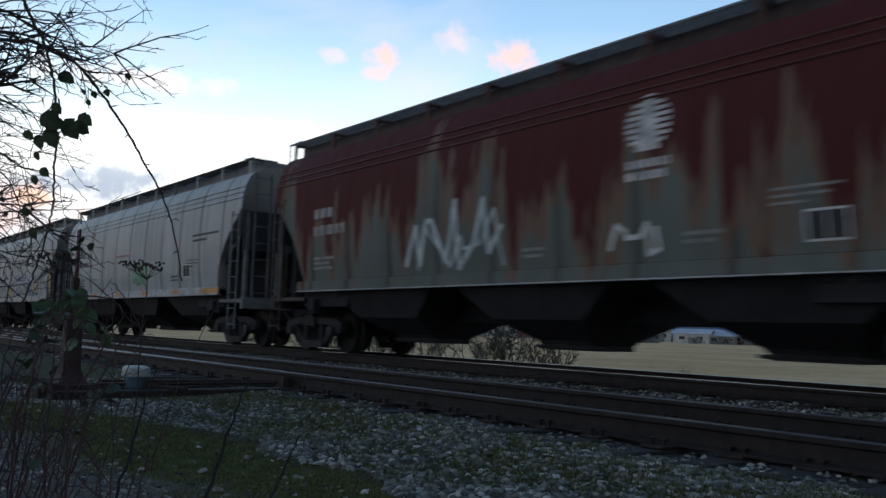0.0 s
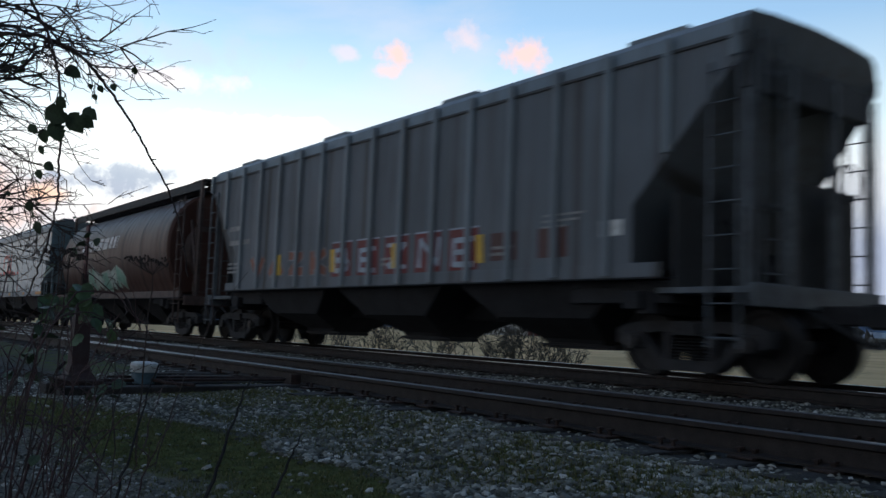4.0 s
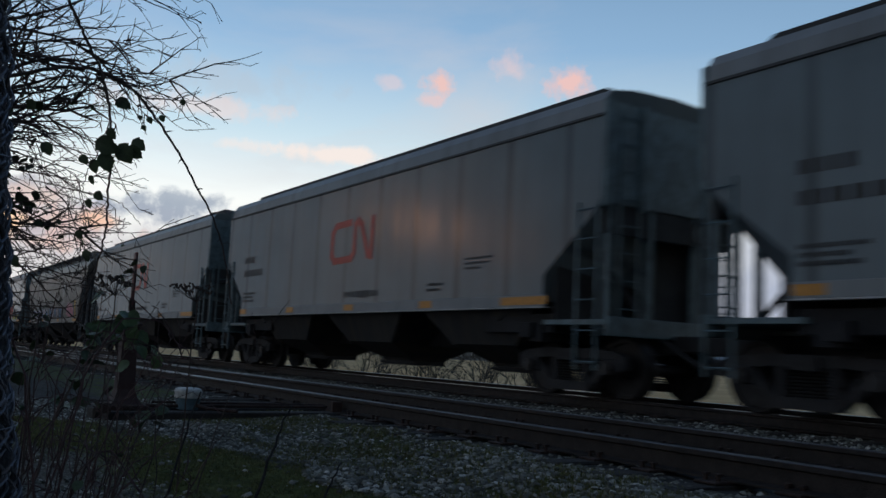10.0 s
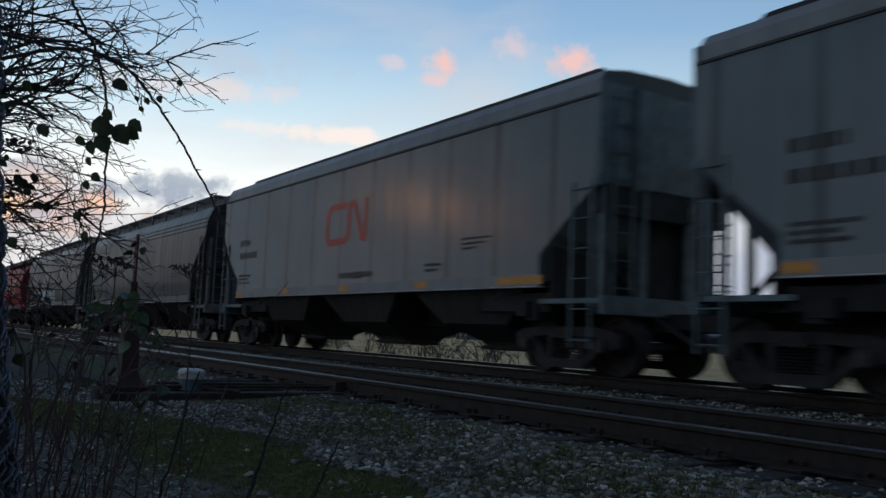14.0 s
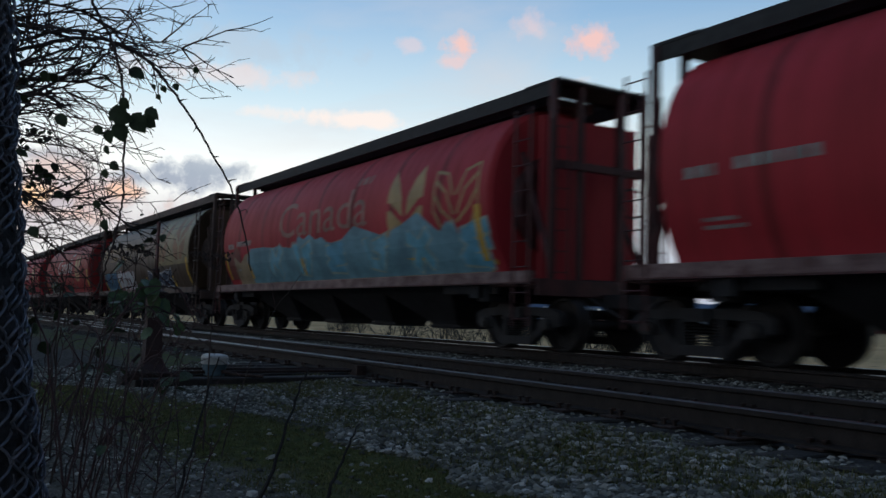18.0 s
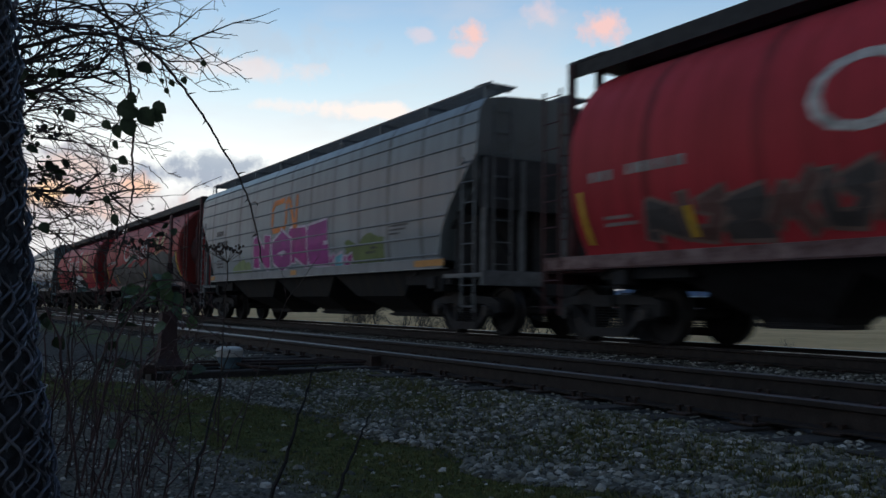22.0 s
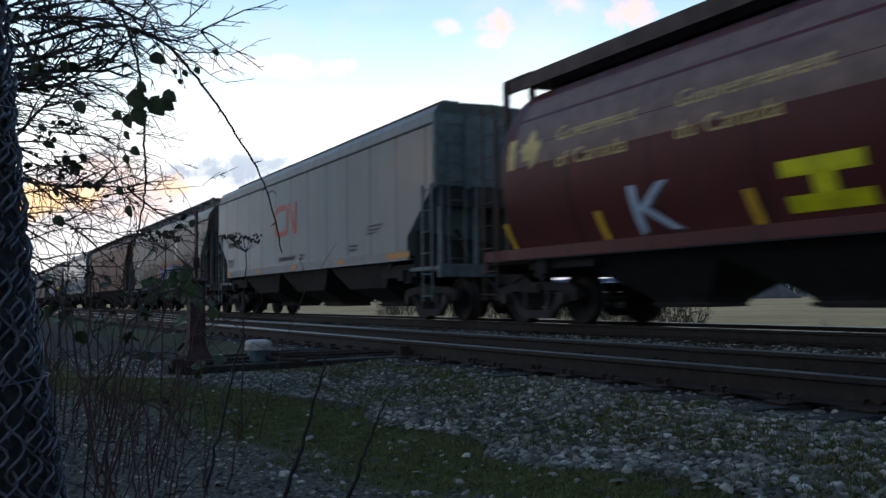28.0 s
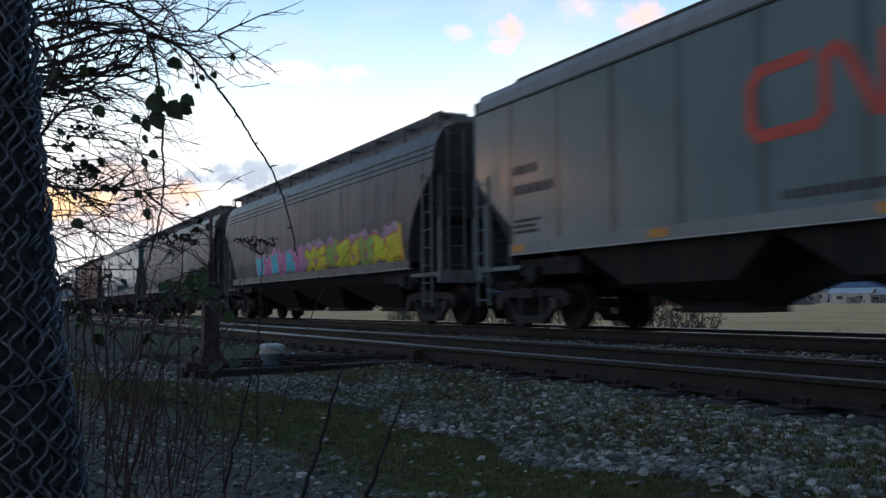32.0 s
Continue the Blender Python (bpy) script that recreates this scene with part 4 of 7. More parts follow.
GLYPHS = {   # strokes of hand-drawn letters in a unit cell
    "A": [[(0, 0), (0.45, 1), (0.6, 1), (1, 0)], [(0.2, 0.35), (0.8, 0.35)]], "B": [[(0.1, 0), (0.1, 1), (0.8, 0.95), (0.85, 0.62), (0.2, 0.52)], [(0.3, 0.52), (0.95, 0.42), (0.9, 0.05), (0.1, 0)]],
    "C": [[(0.95, 0.85), (0.6, 1), (0.15, 0.85), (0.05, 0.4), (0.3, 0.02), (0.95, 0.12)]], "D": [[(0.1, 0), (0.1, 1), (0.7, 0.9), (0.98, 0.5), (0.7, 0.08), (0.1, 0)]],
    "E": [[(0.95, 1), (0.1, 0.95), (0.08, 0.05), (0.95, 0)], [(0.1, 0.5), (0.75, 0.5)]], "F": [[(0.95, 1), (0.1, 0.92), (0.15, 0)], [(0.1, 0.5), (0.8, 0.52)]],
    "G": [[(0.95, 0.9), (0.2, 0.95), (0.05, 0.4), (0.3, 0), (0.95, 0.08), (0.95, 0.48), (0.55, 0.45)]], "H": [[(0.1, 0), (0.05, 1)], [(0.95, 0), (0.9, 1)], [(0.1, 0.48), (0.9, 0.55)]],
    "I": [[(0.1, 1), (0.9, 1)], [(0.5, 1), (0.5, 0)], [(0.1, 0), (0.9, 0)]], "K": [[(0.1, 0), (0.1, 1)], [(0.95, 1), (0.15, 0.45), (1, 0)]], "L": [[(0.15, 1), (0.1, 0.05), (0.95, 0)]],
    "M": [[(0, 0), (0.12, 1), (0.5, 0.35), (0.88, 1), (1, 0)]], "N": [[(0.05, 0), (0.1, 1), (0.85, 0.05), (0.95, 1)]], "O": [[(0.5, 1), (0.08, 0.75), (0.1, 0.2), (0.5, 0), (0.92, 0.22), (0.92, 0.78), (0.5, 1)]],
    "P": [[(0.1, 0), (0.1, 1), (0.9, 0.92), (0.92, 0.5), (0.15, 0.42)]], "R": [[(0.1, 0), (0.1, 1), (0.85, 0.9), (0.85, 0.55), (0.15, 0.48), (1, 0)]], "S": [[(0.95, 0.9), (0.2, 1), (0.08, 0.62), (0.9, 0.42), (0.85, 0.05), (0.05, 0.02)]],
    "T": [[(0, 0.95), (1, 1)], [(0.5, 0.95), (0.48, 0)]], "U": [[(0.1, 1), (0.1, 0.15), (0.5, 0), (0.9, 0.15), (0.92, 1)]], "V": [[(0, 1), (0.45, 0), (0.55, 0), (1, 1)]], "W": [[(0, 1), (0.2, 0), (0.5, 0.65), (0.8, 0), (1, 1)]],
    "Z": [[(0.05, 1), (0.92, 0.95), (0.1, 0.05), (0.98, 0)]],
    # arrows, hooks and zigzags of wild style
    "1": [[(0, 0.15), (0.35, 0.95), (0.55, 0.4), (1.05, 1.1)], [(0.55, 0.4), (0.8, -0.05)]], "2": [[(1.05, 0.95), (0.1, 0.8), (0.5, 0.45), (0.0, 0.05), (0.9, 0.0)], [(0.5, 0.45), (1.0, 0.5)]],
    "3": [[(0.1, 1.05), (0.15, 0.1), (0.6, 0.0), (0.9, 0.55), (0.55, 0.8), (1.1, 1.0)]], "4": [[(0.0, 0.9), (0.5, 0.6), (0.15, 0.0)], [(0.5, 0.6), (0.95, 0.95)], [(0.5, 0.6), (0.9, 0.05)]],
    "5": [[(0.05, 0.05), (0.2, 1.0), (0.7, 0.75), (0.3, 0.5), (1.0, 0.1)], [(0.8, 0.2), (1.05, 0.6)]],
}


def ribbon(pts, w, flare):
    """A bar along points that widens or narrows towards its ends."""
    out, n = [], len(pts) - 1
    for i, ((xa, za), (xb, zb)) in enumerate(zip(pts, pts[1:])):
        d = math.hypot(xb - xa, zb - za) or 1.0
        wa, wb = w * (flare if i == 0 else 1.0) / 2, w * (flare if i == n - 1 else 1.0) / 2
        nx, nz, ex, ez = -(zb - za) / d, (xb - xa) / d, (xb - xa) / d * w * 0.32, (zb - za) / d * w * 0.32
        out.append([(xa - ex + nx * wa, za - ez + nz * wa), (xa - ex - nx * wa, za - ez - nz * wa), (xb + ex - nx * wb, zb + ez - nz * wb), (xb + ex + nx * wb, zb + ez + nz * wb)])
    return out


def graffiti(car, kind, x0, x1, z0, z1, fill, outline, letters, seed, back=None, jag=0.5, word="", weight=0.25, edge=0.05):
    """A sprayed piece: thick outlined letters side by side, or hooks and arrows where it cannot be read."""
    rng = random.Random(seed)
    word = word or "".join(rng.choice("12345") for _ in range(letters))
    w, h = (x1 - x0) / len(word), z1 - z0
    if back is not None:
        pts, n = [], 30
        for k in range(n):
            pts.append((x0 - 0.14 + (x1 - x0 + 0.28) * k / (n - 1), z1 - 0.02 + rng.uniform(-0.10, 0.14) * (1 + jag)))
        for k in range(n):
            pts.append((x1 + 0.14 - (x1 - x0 + 0.28) * k / (n - 1), z0 - 0.03 + rng.uniform(-0.05, 0.08)))
        decal(car, kind, [pts], spray(back), "graffiti_background", 0.005)
    for i, ch in enumerate(word):
        xa, wide = x0 + w * i + rng.uniform(0.04, 0.12) * w, w * rng.uniform(0.80, 0.95)
        lo, tall = z0 + rng.uniform(0.0, 0.08) * h, h * rng.uniform(0.84, 0.98)
        lean, bar = rng.uniform(-0.10, 0.14) * jag * h, weight * min(w * 1.25, h) * rng.uniform(0.9, 1.1)
        fat, thin = [], []
        for line in GLYPHS[ch]:
            pts = [(xa + wide * (a + rng.gauss(0, 0.03 * jag)) + lean * b, lo + bar * 0.5 + (tall - bar) * (b + rng.gauss(0, 0.04 * jag))) for a, b in line]
            flare = rng.uniform(0.9, 1.0 + 0.6 * jag)
            fat += ribbon(pts, bar + 2 * edge, flare)
            thin += ribbon(pts, bar, flare)
        decal(car, kind, fat, spray(outline), "graffiti_outline", 0.008 + 0.006 * (i % 2), step=0.0001)
        decal(car, kind, thin, spray(fill[i % len(fill)]), "graffiti_letter", 0.011 + 0.006 * (i % 2), step=0.0001)


def scribble(car, kind, x0, x1, z0, z1, colour, seed, w=0.035, turns=7):
    rng = random.Random(seed)
    pts = [(x0 + (x1 - x0) * (k + rng.uniform(-0.9, 0.9)) / turns, rng.uniform(z0, z1)) for k in range(turns + 1)]
    decal(car, kind, stroke(pts, w), spray(colour), "graffiti_tag", 0.008)


def bars(car, kind, x, z, rows, mat, h=0.10, gap=0.07, seed=1):
    """Stencilled data that cannot be read: rows of short bars."""
    rng = random.Random(seed)
    polys = []
    for r, length in enumerate(rows):
        a = x
        while a < x + length - 0.05:
            b = min(x + length, a + rng.uniform(0.6, 1.3) * h)
            polys.append(rect(a, b, z - r * (h + gap), z - r * (h + gap) + h))
            a = b + h * 0.35
    return tagged(decal(car, kind, polys, mat, "stencilled_data", 0.006), kind="stuff")


def swoop(car, kind, x, z, h, mat):
    """The railway's one-line band mark, as a plain bent stripe."""
    w = h * 0.16
    c = [(x + h * 0.92, z + h * 0.93), (x + h * 0.18, z + h * 0.90), (x + h * 0.03, z + h * 0.72), (x + h * 0.02, z + h * 0.22), (x + h * 0.16, z + h * 0.06), (x + h * 1.00, z + h * 0.08),
         (x + h * 1.14, z + h * 0.22), (x + h * 1.16, z + h * 0.86), (x + h * 1.30, z + h * 0.94), (x + h * 1.46, z + h * 0.82), (x + h * 1.80, z + h * 0.12), (x + h * 1.94, z + h * 0.08), (x + h * 1.98, z + h * 0.94)]
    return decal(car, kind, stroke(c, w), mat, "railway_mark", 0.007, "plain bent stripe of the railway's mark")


def wheat(car, kind, x, z, h, mat):
    """Two ears of grain, each side a rounded lower leaf and a pointed upper one."""
    for s in (-1, 1):
        low = [(0.04, 0.02), (0.20, 0.0), (0.36, 0.10), (0.47, 0.26), (0.49, 0.50), (0.40, 0.52), (0.05, 0.30)]
        high = [(0.05, 0.40), (0.40, 0.62), (0.49, 0.62), (0.49, 0.82), (0.40, 1.08), (0.22, 0.90), (0.08, 0.66)]
        for leaf in (low, high):
            decal(car, kind, [[(x + s * a * h, z + b * h) for a, b in leaf]], mat, "grain_mark", 0.007)


def wheat_outline(car, kind, x, z, h, mat):
    """The same grain drawn in outline."""
    for s in (-1, 1):
        for k in (0.0, 0.24):
            a = x + s * 0.05 * h
            line = [(a, z + k * h), (a + s * 0.26 * h, z + (0.16 + k) * h), (a + s * 0.46 * h, z + (0.40 + k) * h), (a + s * 0.44 * h, z + (0.80 + 0.5 * k) * h), (a + s * 0.16 * h, z + (0.62 + k) * h), (a, z + (0.34 + k) * h)]
            decal(car, kind, stroke(line, 0.06), mat, "grain_mark", 0.007)


def add_running_board(car, hb, z, outer, inner, mat, post_mat, step):
    """Grating along the roof on brackets, with end railings."""
    for k in (-1, 1):
        s = Solid()
        n = 15
        for i in range(n + 1):
            y, w, h = k * (inner + (outer - inner) * i / n), 0.0045, 0.016 if mat is MAT["grate"] else 0.024
            if i in (0, n):
                w, h = 0.012, 0.036
            s.box(-hb + 0.1, hb - 0.1, y - w, y + w, z + 0.032 - h, z + 0.032)
        x = -hb + 0.1
        while x < hb - 0.1:
            s.box(x, x + 0.008, min(k * inner, k * outer), max(k * inner, k * outer), z + 0.018, z + 0.026)
            x += 0.10
        part("running_board", s, mat, car)
        if k < 0:
            count = int((2 * hb - 0.6) / step)
            for i in range(count + 1):
                x = -hb + 0.3 + (2 * hb - 0.6) * i / count
                b = Solid().prism([(x - 0.035, z - 0.40), (x + 0.035, z - 0.40), (x + 0.035, z), (x - 0.035, z)], k * outer, k * (outer - 0.05)).box(x - 0.03, x + 0.03, k * outer, k * inner, z - 0.05, z - 0.002)
                part("board_bracket", b, post_mat, car)
        for sx in (-1, 1):
            a = sx * (hb - 0.05)
            part("board_handrail", Solid().tube([(a, k * outer, z - 0.35), (a, k * outer, z + 0.03), (a - sx * 0.55, k * outer, z + 0.05)], 0.016, 6), post_mat, car)


def make_car(index, kind, length, x_mid, look_key, label, bays=3):
    """A covered hopper wagon, its middle at x_mid on the main line at the start."""
    style = STYLES[look_key]
    mat, trim, frame_mat = style["body"], style["trim"], style["frame"]
    car = thing("hopper_car", label, "train car", "cars of the freight train", at=(x_mid, MAIN, 0))
    hb = length / 2 - (1.05 if kind == "round" else 0.92)
    body = part("body", body_solid(kind, hb), mat, car, style.get("say", ""))
    me = body.data
    me.polygons.foreach_set("use_smooth", [True] * len(me.polygons))
    me.set_sharp_from_angle(angle=radians(24))
    if kind in ("smooth", "ribbed"):
        me.materials.append(style["eave"])
        for p in me.polygons:
            if p.center.z > 4.19:
                p.material_index = 1
        for k in (-1, 1):
            part("eave_strip", Solid().box(-hb, hb, k * 1.565 - 0.012, k * 1.565 + 0.012, 4.155, 4.195), MAT["ink"], car)
        for k in range(4):
            x = -hb + 1.6 + k * (2 * hb - 3.2) / 3
            part("hatch_latch", Solid().box(x - 0.5, x + 0.5, -1.25, -0.95, 4.50, 4.64, 0.02), style["eave"], car)
        if kind == "smooth":
            s = Solid().prism([(-hb + 0.25, 4.60), (-hb + 0.6, 4.84), (hb - 0.6, 4.84), (hb - 0.25, 4.60)], -0.95, -0.55)
            part("roof_walk", s, MAT["darkgrate"], car)
    if kind == "centre":
        # ribs; on ribless cars one black strip paints the shadow below the chord
        for z, r in ((3.66, 0.022), (3.80, 0.022), (3.94, 0.022)) if style.get("ribs", True) else ((3.80, 0.035),):
            for k in (-1, 1):
                y = k * side_at(kind, z)
                part("rib_and_lip_shade", Solid().tube([(-hb + 0.02, y, z), (hb - 0.02, y, z)], r, 6), style["eave"] if style.get("ribs", True) else MAT["ink"], car)
        if not style.get("ribs", True):
            for k in (-1, 1):
                y = side_at(kind, 3.84)
                chord = [(k * (y - 0.10), 3.83), (k * (y + 0.035), 3.83), (k * (y + 0.035), 3.87), (k * (side_at(kind, 4.10) + 0.03), 4.11), (k * (side_at(kind, 4.10) - 0.08), 4.11)]
                s = Solid().loft([[(x, cy, cz) for cy, cz in chord] for x in (-hb + 0.01, hb - 0.01)])
                part("top_chord", s, style["eave"], car)
        part("hatch_coaming", Solid().box(-hb + 0.12, hb - 0.12, -0.98, 0.98, 4.20, 4.655, 0.02), trim, car)
        add_running_board(car, hb, 4.66, 1.28, 0.62, style["grate"], style["eave"], 1.65)
    if kind == "banded":
        for z in (1.55, 1.92, 2.3, 2.72, 3.15, 3.58, 3.95, 4.2):
            inset = end_inset(kind, z)
            y = -side_at(kind, z)
            part("side_rib", Solid().tube([(-hb + inset + 0.02, y, z), (hb - inset - 0.02, y, z)], 0.024, 6), style["eave"], car)
        add_running_board(car, hb, 4.72, 1.22, 0.62, style["grate"], trim, 2.0)
    if kind == "ribbed":
        count = int((2 * hb) / 1.0)
        for i in range(count + 1):
            x = -hb + 0.10 + (2 * hb - 0.2) * i / count
            zlow = 1.32
            dx = hb - abs(x)
            if dx < 1.7:
                zlow = 4.0 - dx * 1.03 + 0.02
            ribmesh = Solid().prism([(x - 0.055, zlow), (x + 0.055, zlow), (x + 0.055, 4.36), (x - 0.055, 4.36)], -1.63, -1.55)
            part("side_rib", ribmesh, style["rib"], car)
    if kind == "round":
        # roof walk frame and end bulkhead frames of the round-bodied cars
        part("roof_trough", Solid().prism([(-hb + 0.9, 4.40), (hb - 0.9, 4.40), (hb - 0.9, 4.56), (-hb + 0.9, 4.56)], -0.55, 0.55), frame_mat, car)
        for k in (-1, 1):
            s = Solid()
            s.box(-hb + 0.05, hb - 0.05, k * 1.02 - 0.02, k * 1.02 + 0.02, 4.36, 4.62)
            for i in range(6):
                y = k * (0.58 + 0.42 * i / 5)
                s.box(-hb + 0.05, hb - 0.05, y - 0.02, y + 0.02, 4.585, 4.62)
            x = -hb + 0.05
            while x < hb:
                s.box(x, x + 0.05, min(k * 0.55, k * 1.02), max(k * 0.55, k * 1.02), 4.53, 4.60)
                x += 0.62
            part("running_board", s, MAT["darkgrate"] if style.get("darkwalk", True) else frame_mat, car)
        for sx in (-1, 1):
            s = Solid().box(min(sx * (hb - 0.95), sx * hb), max(sx * (hb - 0.95), sx * hb), -1.05, 1.05, 4.58, 4.64, 0.01)
            part("end_canopy", s, MAT["darkgrate"], car)
            for y in (-1.05, -0.45, 0.45, 1.05):
                x = sx * (hb - 0.12)
                part("end_post", Solid().box(x - 0.06, x + 0.06, y - 0.05, y + 0.05, 1.2, 4.58, 0.008), frame_mat, car)
            for y in (-1.05, 1.05):
                part("end_brace", Solid().tube([(sx * (hb - (1.1 if sx > 0 else 0.6)), y * 0.9, 3.5), (sx * (hb - 0.12), y, 1.4)], 0.05, 6), frame_mat, car)
            part("end_beam", Solid().box(min(sx * (hb - 0.16), sx * (hb - 0.04)), max(sx * (hb - 0.16), sx * (hb - 0.04)), -1.1, 1.1, 3.1, 3.24, 0.01), frame_mat, car)
            inset = 0.58 if sx > 0 else 0.40
            part("end_bulkhead", Solid().box(sx * (hb - inset) - 0.03, sx * (hb - inset) + 0.03, -0.95 if sx > 0 else -0.55, 1.3, 1.2, 4.1, 0.008), mat, car)
            rings = [[(sx * (hb - (1.15 if sx > 0 else 0.66) + d), y * k * 1.15, 2.6 + z * k) for y, z in ((math.cos(a), math.sin(a)) for a in (2 * math.pi * j / 16 for j in range(16)))] for k, d in ((1.0, 0.0), (0.8, 0.05), (0.3, 0.08))]
            part("bulkhead_dish", Solid().loft(rings), frame_mat, car, "", True)
    # sills
    zs = 1.14 if kind == "round" else 1.36 if kind == "smooth" else 1.29
    for k in (-1, 1):
        a = hb - (0.0 if kind == "round" else 1.22)
        y0, y1 = sorted((k * (HALF - 0.05), k * (HALF + 0.02)))
        part("side_sill", Solid().box(-a, a, y0, y1, zs, zs + 0.19, 0.006), style["sill"], car)
        part("sill_flange", Solid().box(-a, a, min(k * 1.44, k * 1.585), max(k * 1.44, k * 1.585), zs - 0.022, zs - 0.002), style["flange"], car)
    low_sill = 0.93 if kind == "round" or look_key in ("taupe", "dark", "maroon") else 0.70
    part("centre_sill", Solid().box(-hb, hb, -0.26, 0.26, low_sill, low_sill + 0.30, 0.01), MAT["under"], car)
    # hoppers
    span = 2 * (hb - 2.75)
    for i in range(bays):
        x = 0.3 + 4.1 * (i - 1) if bays == 3 else -span / 2 + span * (i + 0.5) / bays - 0.25
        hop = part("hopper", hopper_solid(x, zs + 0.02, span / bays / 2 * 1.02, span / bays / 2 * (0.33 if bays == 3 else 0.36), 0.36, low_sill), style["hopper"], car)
        part("outlet_gate", Solid().box(x - span / bays * 0.17, x + span / bays * 0.17, -0.46, 0.46, 0.29, 0.38, 0.012), MAT["under"], hop)
        part("gate_rack", Solid().tube([(x - span / bays * 0.21, -0.44, 0.335), (x + span / bays * 0.23, -0.44, 0.335)], 0.03, 6), MAT["under"], hop)
    # ends
    for sx in (-1, 1):
        x0, x1 = sorted((sx * (hb - 1.35), sx * hb))
        part("end_platform", Solid().box(x0, x1, -1.45, 1.45, 1.08, 1.16, 0.008), style["deck"], car)
        part("end_sill", Solid().box(min(sx * hb, sx * (hb + 0.10)), max(sx * hb, sx * (hb + 0.10)), -1.48, 1.48, 0.92, 1.20, 0.01), style["deck"], car)
        part("shear_plate", Solid().box(min(sx * (hb - 3.0), sx * (hb - 1.2)), max(sx * (hb - 3.0), sx * (hb - 1.2)), -1.36, 1.36, 0.96, 1.26, 0.01), MAT["under"], car)
        part("bolster_beam", Solid().box(sx * (hb - 1.6) - 0.16, sx * (hb - 1.6) + 0.16, -1.4, 1.4, 0.82, 1.10, 0.01), MAT["under"], car)
        if kind != "round":
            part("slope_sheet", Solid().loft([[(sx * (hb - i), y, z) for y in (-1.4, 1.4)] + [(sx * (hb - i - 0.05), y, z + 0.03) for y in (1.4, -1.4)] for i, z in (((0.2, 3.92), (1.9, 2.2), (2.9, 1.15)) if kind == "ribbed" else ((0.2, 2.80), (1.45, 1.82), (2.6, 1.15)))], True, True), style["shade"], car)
            top = 2.85 if kind == "smooth" else 3.95 if kind == "ribbed" else 3.30
            for y in (-1.36, 1.36, -0.5, 0.5):
                x = sx * (hb - 0.05)
                part("end_post", Solid().box(x - 0.05, x + 0.05, y - 0.045, y + 0.045, 1.16, top, 0.006), trim, car)
            low = 2.42 if kind == "smooth" else 3.55 if kind == "ribbed" else 2.36
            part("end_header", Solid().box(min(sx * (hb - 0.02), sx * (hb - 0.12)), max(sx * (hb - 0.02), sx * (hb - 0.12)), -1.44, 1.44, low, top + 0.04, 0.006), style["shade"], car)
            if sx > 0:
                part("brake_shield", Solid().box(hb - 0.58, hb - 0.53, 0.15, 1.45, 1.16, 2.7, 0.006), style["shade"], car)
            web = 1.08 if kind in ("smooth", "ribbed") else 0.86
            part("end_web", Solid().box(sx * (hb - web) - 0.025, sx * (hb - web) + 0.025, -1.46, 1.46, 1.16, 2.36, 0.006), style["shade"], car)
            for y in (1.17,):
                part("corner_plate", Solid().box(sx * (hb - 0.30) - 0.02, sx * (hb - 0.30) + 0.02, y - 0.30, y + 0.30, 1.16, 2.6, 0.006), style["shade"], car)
            if kind == "smooth":
                for y in (-1.50, -0.72, 0.72, 1.50):
                    part("end_stiffener", Solid().box(min(sx * hb, sx * (hb + 0.07)), max(sx * hb, sx * (hb + 0.07)), y - 0.05, y + 0.05, 2.80, 4.42, 0.008), trim, car)
                part("end_sheet", Solid().box(min(sx * hb, sx * (hb + 0.012)), max(sx * hb, sx * (hb + 0.012)), -1.48, 1.48, 2.86, 4.40, 0.004), trim, car, "bare steel end sheet")
            part("end_brace", Solid().tube([(sx * (hb - 0.1), -0.5, 1.2), (sx * (hb - 1.0), -0.5, 2.1)], 0.045, 6), MAT["under"], car)
        for y in (-1, 1):
            tall = {"round": 4.05, "centre": 3.35, "banded": 3.35, "ribbed": 3.9}.get(kind, 2.9)
            lad = part("ladder", ladder(0.42, tall, 0.42, int(tall * 2.4)), trim, car)
            lad.matrix_basis = pose(sx * (hb - 0.26), y * (HALF + 0.03), 0, 0, 0, 0 if y < 0 else 180)
        end = part("end_ladder", ladder(1.2, 3.9 if kind == "round" else 4.3, 0.40, 8), trim, car)
        end.matrix_basis = pose(sx * (hb + 0.02), -1.0, 0, 0, 0, 90 if sx > 0 else -90)
        part("coupler", Solid().box(min(sx * (hb + 0.08), sx * (length / 2 + 0.02)), max(sx * (hb + 0.08), sx * (length / 2 + 0.02)), -0.10, 0.10, 0.74, 0.98, 0.02).box(sx * (length / 2 - 0.10) - 0.14, sx * (length / 2 - 0.10) + 0.14, -0.16, 0.14, 0.70, 1.0, 0.03), MAT["truck"], car)
        part("air_hose", Solid().tube([(sx * (hb + 0.1), -0.35, 0.9), (sx * (length / 2 - 0.12), -0.38, 0.55), (sx * length / 2, -0.30, 0.48)], 0.03, 6), MAT["black"], car)
        part("jack_pad", Solid().box(sx * (hb - 1.75) - 0.14, sx * (hb - 1.75) + 0.14, -1.50, -1.30, 0.88, 1.12, 0.01), MAT["under"], car)
        part("bottom_step", Solid().tube([(sx * (hb - 0.47), -1.58, 1.1), (sx * (hb - 0.47), -1.6, 0.52), (sx * (hb - 0.05), -1.6, 0.52), (sx * (hb - 0.05), -1.58, 1.1)], 0.015, 6), trim, car)
        add_truck(car, sx * (length / 2 - 2.05), index)
